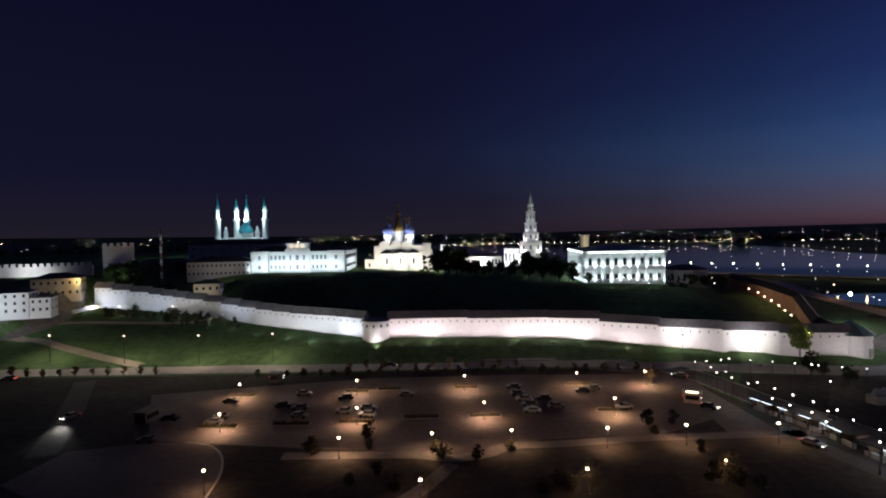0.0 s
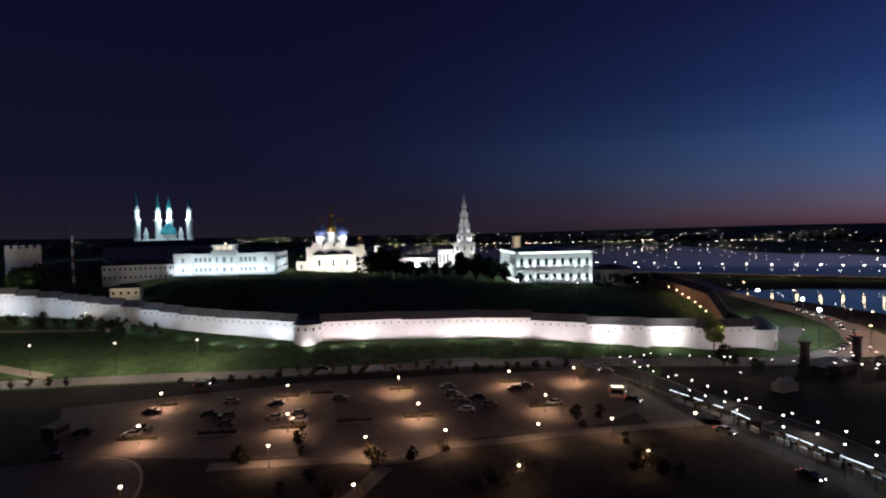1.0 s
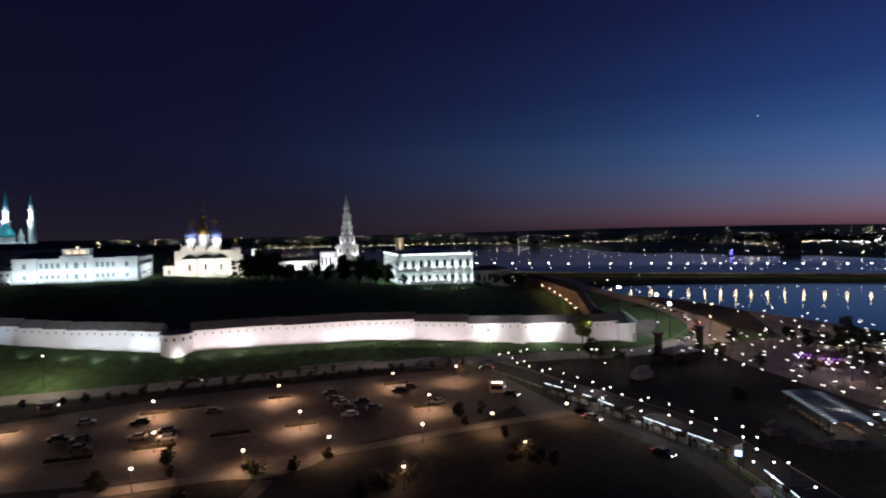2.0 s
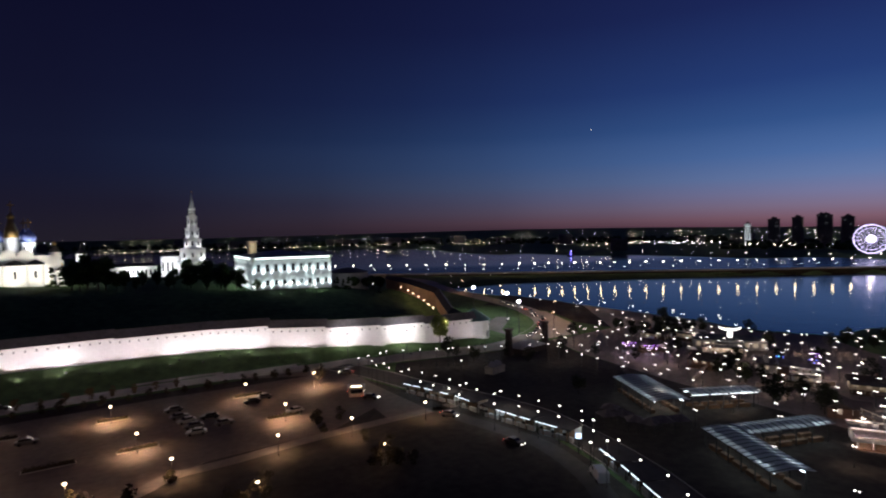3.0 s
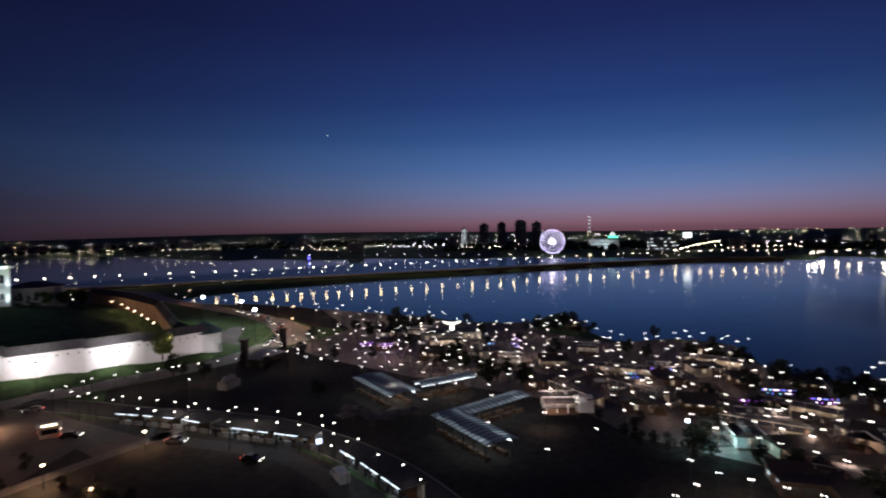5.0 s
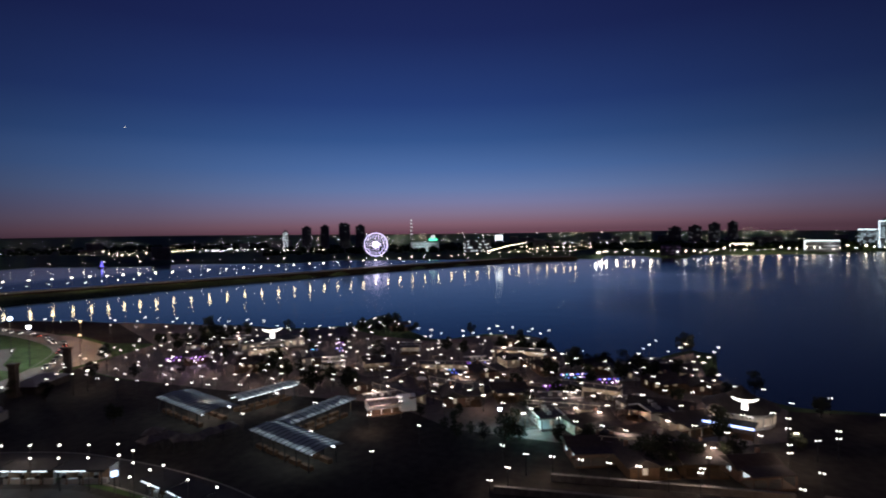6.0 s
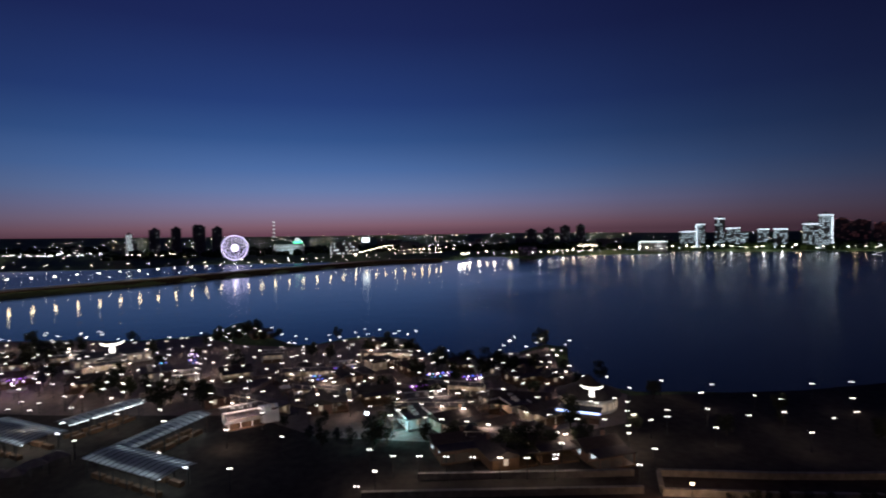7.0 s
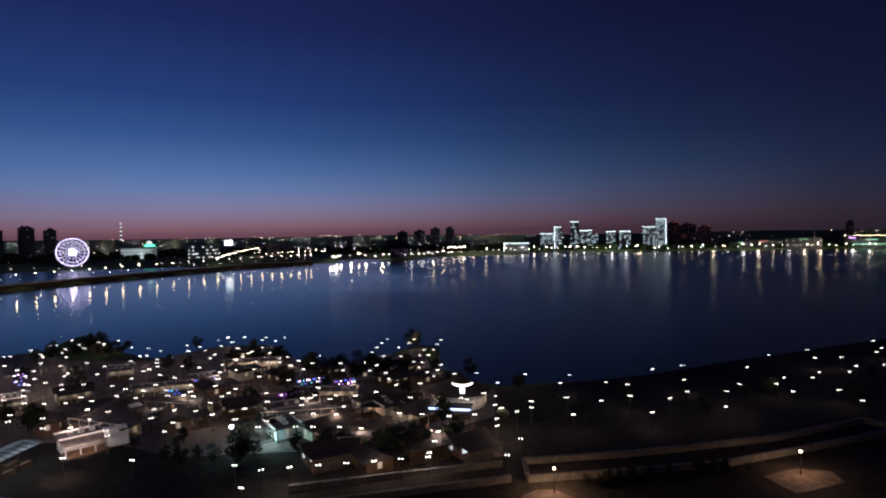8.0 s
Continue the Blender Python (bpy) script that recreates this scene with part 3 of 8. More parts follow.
def build_government():
    b = thing("government_building", -101.4, 293, 24.7, 0.5, "long white two-storey classical building, floodlit", "building")
    part("wall", box(0, 48.5, 1.5, 14, -2, 12.6), PLASTER, b)
    part("wall", box(35, 48.5, 14.01, 44, -2, 12.2), PLASTER, b)
    for x0, x1 in ((0, 9), (39.5, 48.6)):
        part("pavilion", box(x0, x1, 0, 1.49, -2, 13), PLASTER, b)
        part("cornice", box(x0 - 0.3, x1 + 0.3, -0.4, 1.5, 12.0, 12.5), PLASTER, b)
    part("central_bay", box(18, 30.5, -0.8, 1.49, -2, 14), PLASTER, b)
    part("attic", box(19, 29.5, -0.4, 6, 14.01, 17.2), PLASTER, b)
    part("attic_cornice", box(18.6, 29.9, -0.8, 6.3, 17.21, 17.7), PLASTER, b)
    bm = bmesh.new()
    arc = [bm.verts.new((24.25 + 5.4 * math.cos(radians(a)), -1.0, 9.2 + 4.4 * math.sin(radians(a)))) for a in range(0, 181, 15)]
    arc2 = [bm.verts.new((24.25 + 4.6 * math.cos(radians(a)), -1.0, 9.2 + 3.7 * math.sin(radians(a)))) for a in range(0, 181, 15)]
    for i in range(12):
        bm.faces.new((arc[i], arc[i + 1], arc2[i + 1], arc2[i]))
    bmesh.ops.solidify(bm, geom=bm.faces[:], thickness=-0.2)
    part("arched_hood", bm, PLASTER, b)
    part("string_course", box(9.02, 17.98, 1.2, 1.49, 6.1, 6.5), PLASTER, b)
    part("string_course", box(30.52, 39.48, 1.2, 1.49, 6.1, 6.5), PLASTER, b)
    part("cornice", box(9.35, 17.9, 0.9, 1.49, 12.0, 12.6), PLASTER, b)
    part("cornice", box(30.6, 39.1, 0.9, 1.49, 12.0, 12.6), PLASTER, b)
    part("roof", hip(0, 48.5, 1.5, 14, 12.61, 3.2), ROOF_DARK, b)
    part("roof", hip(35, 48.5, 14, 44, 12.21, 2.8), ROOF_DARK, b)
    for zs, h in (((3.1,), 1.9), ((8.9,), 2.3)):
        facade(b, 9.2, 17.8, 1.48, zs, 4, 1.1, h + 0.3, lit=CURTAINED)
        facade(b, 30.8, 39.3, 1.48, zs, 4, 1.1, h + 0.3, lit=CURTAINED)
        facade(b, 19.5, 29, -0.82, zs, 3, 1.5, h + 0.9, lit=CURTAINED)
        facade(b, 2.5, 6.5, -0.02, zs, 1, 1.3, h + 0.2, lit=CURTAINED)
        facade(b, 42, 46, -0.02, zs, 1, 1.3, h + 0.2, lit=CURTAINED)
        facade(b, 3, 39, 48.62, zs, 11, 1.0, h, turn=90)
    facade(b, 20, 28.5, -0.42, (15.8,), 3, 1.5, 1.6, lit=ROOM_WARM)
    hood = mesh_of("window_hood", box(-0.95, 0.95, -0.45, -0.002, 0, 0.28), PLASTER)
    sill = mesh_of("window_sill", box(-0.85, 0.85, -0.35, -0.002, 0, 0.2), PLASTER)
    for x0, x1, y, n in ((9.2, 17.8, 1.5, 4), (30.8, 39.3, 1.5, 4), (19.5, 29, -0.8, 3), (2.5, 6.5, 0, 1), (42, 46, 0, 1)):
        for i in range(n):
            x = x0 + (x1 - x0) * (i + 0.5) / n
            placed("window_hood", hood, b, x, y, 10.5)
            placed("window_sill", sill, b, x, y, 7.2)
            placed("window_sill", sill, b, x, y, 1.6)
    pilaster = mesh_of("pilaster", box(-0.4, 0.4, -0.3, -0.002, -1, 11.9), PLASTER)
    for x, y in ((0.5, 0), (8.5, 0), (40, 0), (48.1, 0), (18.5, -0.8), (21.6, -0.8), (26.8, -0.8), (30, -0.8), (11.4, 1.5), (15.6, 1.5), (33, 1.5), (37.1, 1.5)):
        placed("pilaster", pilaster, b, x, y, 0)
    for x0, x1, y in ((0.92, 8.08, 0), (40.42, 47.68, 0), (18.92, 29.58, -0.8)):
        part("string_course", box(x0, x1, y - 0.4, y - 0.003, 6.1, 6.5), PLASTER, b)
    part("skylight_lamp", ball(0.4, 24.3, 2, 18.3, 1), LAMP_STREET, b)
    for x, y in ((1.8, 0), (7.2, 0), (10.6, 1.5), (16.4, 1.5), (20.2, -0.8), (24.2, -0.8), (28.4, -0.8), (32, 1.5), (38, 1.5), (41.4, 0), (46.6, 0)):
        lamp("SPOT", "facade_flood", b.matrix_basis @ look((x, y - 5.5, 0.3), (x, y, 7.0)), 2600, (0.74, 0.9, 1.0), 0.2, 125, 0.9)
    for y in (12, 22, 32):
        lamp("SPOT", "facade_flood", b.matrix_basis @ look((53.5, y, 0.4), (48.6, y, 6.5)), 3200, (0.8, 0.92, 1.0), 0.2, 130, 0.9)
    b.scale = (1.02, 1, 0.86)


build_government()


def cross(bm, x, y, z, s):
    box(x - 0.09 * s, x + 0.09 * s, y - 0.09 * s, y + 0.09 * s, z, z + 2.0 * s, bm)
    box(x - 0.6 * s, x + 0.6 * s, y - 0.07 * s, y + 0.07 * s, z + 1.1 * s, z + 1.3 * s, bm)
    return bm


def build_cathedral():
    b = thing("cathedral", -26.5, 328, 21.5, 5, "white stone cathedral with blue and gilded onion domes, floodlit", "church")
    part("wall", box(-14, 16.5, 0, 26, -2, 15.2), PLASTER, b)
    part("wall", box(16.51, 21, 8, 26, -2, 12.2), PLASTER, b)
    for x in (-8.0, -1.3, 5.4):
        bm = bmesh.new()
        lathe([(3.2, -0.25), (3.2, 1.6)], 24, 0, 0, bm)
        bmesh.ops.rotate(bm, verts=bm.verts, matrix=Matrix.Rotation(radians(-90), 3, "X"))
        bmesh.ops.translate(bm, verts=bm.verts, vec=(x, 0, 15.0))
        part("zakomara_gable", bm, PLASTER, b, "rounded white gable")
    part("roof", hip(-14, 16.5, 1.2, 26, 15.21, 1.6, over=0.2), ROOF_DARK, b)
    for x, r in ((-6.6, 3.5), (1.2, 4.5), (9.0, 3.5)):
        part("apse", lathe([(r, -2), (r, 10.4), (r + 0.3, 10.6), (r + 0.3, 11.0)], 24, x, 0), PLASTER, b, "tall white rounded apse", True)
        part("apse_roof", lathe([(r + 0.5, 11.01), (r * 0.5, 12.6), (0.1, 13.2)], 24, x, 0), ROOF_DARK, b)
    for x0, x1 in ((-19.5, -14.01), (17, 22.5)):
        part("chapel", box(x0, x1, -1, 7.9, -2, 7.6), PLASTER, b)
        part("chapel_roof", hip(x0, x1, -1, 7.9, 7.61, 2.2), ROOF_DARK, b)
    for x0 in (-16.75, 19.75):
        part("chapel_dome", lathe(onion(0.7, 9.6), 12, x0, 3.4), GOLD, b, smooth=True)
        facade(b, x0 - 1, x0 + 1, -1.02, (4.2,), 1, 0.8, 2.0)
    for x, y in ((-5.9, 7), (7.1, 7), (-4.4, 19), (5.4, 19)):
        part("drum", lathe([(2.6, 14), (2.6, 21), (2.9, 21.2), (2.9, 21.7)], 16, x, y), PLASTER, b, smooth=True)
        d = part("blue_dome", lathe(onion(3.0, 21.7), 18, x, y), BLUE_DOME, b, "blue onion dome", True)
        part("cross", cross(bmesh.new(), x, y, 28.5, 2.2), GOLD, d, "gilded cross")
        me = window_mesh(0.7, 3.4)
        for a in (-130, -90, -50):
            placed("window", me, b, x + 2.6 * math.cos(radians(a)), y + 2.6 * math.sin(radians(a)), 17.8, a + 90)
    part("central_drum", lathe([(3.0, 14), (3.0, 23.2), (3.2, 23.4), (3.2, 24)], 18, 0.6, 13), PLASTER, b, smooth=True)
    d = part("golden_dome", lathe([(3.1, 24), (2.6, 27.5), (1.7, 30.5), (1.3, 33), *onion(1.6, 33)], 18, 0.6, 13), GOLD, b, "gilded helmet dome", True)
    part("cross", cross(bmesh.new(), 0.6, 13, 36.6, 2.6), GOLD, d)
    facade(b, -7.6, -5.6, -3.52, (6.4,), 1, 0.9, 3.4)
    facade(b, 0.2, 2.2, -4.52, (6.4,), 1, 0.9, 3.6)
    facade(b, 8, 10, -3.52, (6.4,), 1, 0.9, 3.4)
    for x in (-2.7, 5.1):
        part("buttress", lathe([(0.45, -2), (0.45, 10.8)], 8, x, -1.4), PLASTER, b)
    for z in (9.5,):
        facade(b, 17, 21, 7.98, (z,), 1, 0.9, 2.4)
    porch = part("porch_tower", box(14.5, 19.5, 2, 7, -2, 16.5), PLASTER, b)
    part("porch_roof", lathe([(3.4, 16.51), (0.5, 20.2)], 4, 17, 4.5, turn=math.pi / 4), ROOF_DARK, porch)
    part("porch_dome", lathe(onion(0.9, 20), 12, 17, 4.5), GOLD, porch, smooth=True)
    bell = thing("bell_turret", 1.0, 350, 21.5, 5, "small white bell turret with dark tent roof", "tower")
    part("wall", box(-2.4, 2.4, -2.4, 2.4, -2, 15), PLASTER, bell)
    part("roof", lathe([(3.2, 15.01), (0.4, 18.5), (0.3, 20.5)], 4, turn=math.pi / 4), ROOF_DARK, bell)
    facade(bell, -1.6, 1.6, -2.42, (13.2,), 2, 0.9, 2.2)
    for x, y, tx, ty, tz, e in ((-12, -14, -6, 0, 8, 16000), (1, -15, 1, 0, 8, 16000), (14, -14, 10, 0, 8, 16000), (24, 2, 16, 10, 8, 12000), (27, -14, 18, 4, 9, 18000), (-24, -10, -16, 4, 5, 12000)):
        lamp("SPOT", "church_flood", b.matrix_basis @ look((x, y, 3.0), (tx, ty, tz)), e * 0.6, (1.0, 0.92, 0.8), 0.3, 95, 0.9)
    for x, y in ((-6.4, 2.0), (0.6, 2.5), (7.6, 2.0), (15, 8), (-13, 8)):
        lamp("SPOT", "dome_flood", b.matrix_basis @ look((x, y, 17.6), (x * 0.8, 10, 25)), 3600, (0.92, 0.95, 1.0), 0.25, 120, 0.9)
    lamp("SPOT", "turret_flood", bell.matrix_basis @ look((0, -7.5, 4.5), (0, 0, 12)), 12000, (0.9, 0.95, 1), 0.3, 70, 0.9)


build_cathedral()


def build_mosque():
    b = thing("mosque", -194, 538, 25, 19.8, "white mosque with turquoise dome and four tall minarets, floodlit", "mosque")
    part("hall", box(-17, 17, -12, 12, -2, 17), PLASTER, b)
    part("gabled_front", lathe([(7, 15), (0.1, 23)], 4, -3, -8, turn=math.pi / 4), PLASTER, b)
    part("drum", lathe([(6.6, 17), (6.6, 21), (6.9, 21.2)], 24, 4), PLASTER, b, smooth=True)
    part("dome", lathe([(6.9, 21.2), (6.7, 23.5), (5.6, 26.5), (3.6, 29), (1.4, 31), (0.4, 32), (0.1, 34)], 24, 4), TURQUOISE, b, "turquoise dome", True)
    me = window_mesh(1.5, 6, LED_WINDOW)
    for i in range(9):
        placed("window", me, b, -14 + 3.5 * i, -12.03, 8)
    arch = lathe([(1.7, -0.15), (1.7, 0.1)], 16)
    bmesh.ops.rotate(arch, verts=arch.verts, matrix=Matrix.Rotation(radians(90), 3, "X"))
    arch = mesh_of("arch_window", arch, LED_WINDOW)
    for i in range(5):
        placed("arch_window", arch, b, -13 + 6.5 * i, -12.1, 14)
    def minaret(x, y):
        m = part("minaret", lathe([(2.9, -2), (2.6, 33), (3.5, 34), (3.3, 35), (2.0, 35.2), (1.9, 42), (2.6, 42.6), (2.6, 43.4), (1.7, 43.5), (1.6, 46.5)], 12, x, y), PLASTER, b, "slender white minaret")
        part("spire", lathe([(2.0, 46.5), (1.2, 50), (0.35, 56.5), (0.06, 59.5)], 12, x, y), TURQUOISE, m, "turquoise spire")
        lamp("POINT", "minaret_lamp", b.matrix_basis @ Matrix.Translation((x * 0.8, y - 4.2, 36.5)), 9000, (0.68, 0.93, 1.0), 0.3)
    for x, y in ((-21, -10), (21.5, -10), (-4.4, 14), (5.2, 17)):
        minaret(x, y)
    for x in (-14, 14):
        part("corner_turret", lathe([(1.9, 15), (1.9, 21), (2.2, 21.2), (0.1, 28)], 10, x, -11), PLASTER, b)
    for x in (-22, -8, 8, 22):
        lamp("SPOT", "mosque_flood", b.matrix_basis @ look((x, -30, 3), (x * 0.8, -8, 9)), 11000, (0.62, 0.84, 1.0), 0.4, 80, 0.9)


build_mosque()


def build_tiered_tower():
    b = thing("tiered_tower", 64, 405, 17, -9, "seven-tiered white leaning brick tower with spire, floodlit", "tower")
    tiers = [(19.5, -1, 11), (15.4, 11, 19.4), (10.8, 19.4, 26)]
    for w, z0, z1 in tiers:
        part("tier", box(-w / 2, w / 2, -w / 2, w / 2, z0 + 0.01, z1), PLASTER, b)
        part("parapet", box(-w / 2 - 0.35, w / 2 + 0.35, -w / 2 - 0.35, w / 2 + 0.35, z1 - 1.2, z1 - 0.5), PLASTER, b)
        facade(b, -w / 2, w / 2, -w / 2 - 0.03, ((z0 + z1) / 2,), 3, 1.0, 3.0)
    for r, z0, z1 in ((4.6, 26, 33), (3.4, 33, 41), (2.2, 41, 46)):
        part("octagonal_tier", lathe([(r, z0 + 0.01), (r * 0.94, z1 - 1), (r * 1.04, z1 - 0.9), (r * 1.04, z1)], 8, turn=math.pi / 8), PLASTER, b)
        me = window_mesh(0.8, 2.6)
        for a in (-135, -90, -45):
            placed("window", me, b, r * 0.9 * math.cos(radians(a)), r * 0.9 * math.sin(radians(a)), (z0 + z1) / 2, a + 90)
    part("spire", lathe([(2.0, 46.01), (1.3, 48.5), (0.5, 54), (0.1, 57)], 8), ROOF_GREY, b, "pale grey spire")
    part("finial", ball(0.45, z=57.2, sub=2), GOLD, b)
    for z, r, e in ((0.5, 13, 11000), (11.4, 8.9, 4200), (19.8, 6.6, 2600), (26.4, 4.9, 1500), (33.4, 4.1, 1000), (41.3, 3.0, 900), (46.2, 2.6, 900)):
        for sx in (-0.55, 0.55):
            lamp("SPOT", "tier_flood", b.matrix_basis @ look((sx * r * 1.3, -r, z), (sx * r * 0.5, -r * 0.35, z + 9)), e * 0.55, (0.93, 0.97, 1.0), 0.2, 120, 0.9)
    for x, w, h in ((-14.5, 11, 14.5), (-36, 27, 9.0)):
        g = thing("gallery", 64 + x * 0.99, 402, 17, -6, "low white gallery beside the tiered tower, floodlit", "building")
        part("wall", box(-w / 2, w / 2, 0, 8, -1, h), PLASTER, g)
        part("roof", hip(-w / 2, w / 2, 0, 8, h + 0.01, 1.8), ROOF_DARK, g)
        facade(g, -w / 2, w / 2, -0.02, (h * 0.55,), int(w / 2.4), 1.1, h * 0.4)
        lamp("SPOT", "gallery_flood", g.matrix_basis @ look((0, -9, 3), (0, 0, h * 0.7)), 12000, (0.93, 0.97, 1.0), 0.3, 120, 0.9)


build_tiered_tower()


LED_CORNICE = glow("cool_white_cornice_light", (0.8, 0.95, 1.0), 3.5)


def build_palace():
    b = thing("palace", 71.5, 281.5, 17, -3.5, "white two-storey palace with pilasters and dark roof, floodlit", "palace")
    part("wall", box(0, 40, 0, 50, -3, 15.4), PLASTER, b)
    part("roof", hip(1, 39, 1, 49, 16.3, 2.8), ROOF_GREEN, b, "green sheet-metal roof")
    part("cornice", box(-0.6, 40.6, -0.7, 50.4, 15.41, 16.3), PLASTER, b)
    part("string_course", box(-0.2, 40.2, -0.28, -0.005, 6.6, 7.2), PLASTER, b)
    me = mesh_of("pilaster", box(-0.5, 0.5, -0.35, -0.002, 0, 14.6), PLASTER)
    for i in range(10):
        placed("pilaster", me, b, 0.7 + i * 38.6 / 9, 0, 0.6)
    for i in range(12):
        placed("pilaster", me, b, 0, 1 + i * 48 / 11, 0.6, -90)
    for zs, h in (((3.6,), 2.6), ((11.0,), 3.6)):
        facade(b, 0.7, 39.3, -0.03, zs, 9, 1.7, h)
        facade(b, 1, 49, 40.03, zs, 11, 1.7, h, turn=90)
        facade(b, 1, 49, -0.03, zs, 11, 1.7, h, turn=-90)
    t = part("belvedere", lathe([(2.6, 15), (2.6, 23.5), (3.0, 23.7), (3.0, 24.3)], 10, 8, 42), CREAM, b, "pale round belvedere turret")
    for x in (1.5, 9.5, 17.5, 23.5, 31.5):
        part("light_line", box(x, x + 7.2, -0.95, -0.72, 15.6, 16.1), LED_CORNICE, b, "white light line under the eaves")
    for y in (2, 14, 26, 38):
        part("light_line", box(-0.85, -0.62, y, y + 9, 15.6, 16.1), LED_CORNICE, b, "white light line under the eaves")
    part("belvedere_roof", lathe([(3.0, 24.3), (0.3, 26)], 10, 8, 42), ROOF_DARK, t)
    part("flagpole", lathe([(0.12, 15), (0.06, 31)], 6, 13, 44), POLE, b)
    for i in range(10):
        x = 0.7 + i * 38.6 / 9
        for z in (0.4, 7.4):
            lamp("SPOT", "pilaster_flood", b.matrix_basis @ look((x, -1.4, z), (x, -0.1, z + 3.0)), 2300, (0.74, 0.94, 1.0), 0.12, 64, 0.8)
    for i in range(0, 12, 2):
        for z in (0.4, 7.4):
            lamp("SPOT", "pilaster_flood", b.matrix_basis @ look((-1.3, 1 + i * 48 / 11, z), (-0.1, 1 + i * 48 / 11, z + 3.5)), 2000, (0.8, 0.97, 1.0), 0.15, 85, 0.8)
    lamp("SPOT", "palace_flood", b.matrix_basis @ look((10, -16, -0.5), (10, 0, 6)), 1500, (0.85, 0.97, 1.0), 0.3, 120, 0.9)
    lamp("SPOT", "palace_flood", b.matrix_basis @ look((30, -16, -0.5), (30, 0, 6)), 1500, (0.85, 0.97, 1.0), 0.3, 120, 0.9)
    lamp("SPOT", "palace_flood", b.matrix_basis @ look((-10, 34, 1), (0, 38, 7)), 9000, (0.85, 0.97, 1.0), 0.3, 130, 0.9)
    lamp("SPOT", "palace_flood", b.matrix_basis @ look((-10, 12, 1), (0, 14, 7)), 9000, (0.85, 0.97, 1.0), 0.3, 130, 0.9)
    lamp("SPOT", "belvedere_flood", b.matrix_basis @ look((8, 34, 19.4), (8, 42, 22)), 900, (1.0, 0.9, 0.7), 0.2, 100, 0.9)
    r = thing("round_hall", 131, 302, 15, 0, "low round grey building with dark flat cone roof", "building")
    part("wall", lathe([(11.5, -6), (11.5, 6.6), (11.8, 6.7), (11.8, 7.2)], 28), GREY, r)
    part("roof", lathe([(12.2, 7.21), (5, 9.2), (0.2, 9.8)], 28), ROOF_DARK, r)
    wm = window_mesh(0.9, 2.0)
    for a in range(-170, -10, 14):
        placed("window", wm, r, 11.52 * math.cos(radians(a)), 11.52 * math.sin(radians(a)), 2.6, a + 90)
    lamp("SPOT", "hall_flood", look((122, 278, 17), (128, 290, 18)), 350, (0.9, 0.95, 1), 0.3, 120, 0.9)


build_palace()


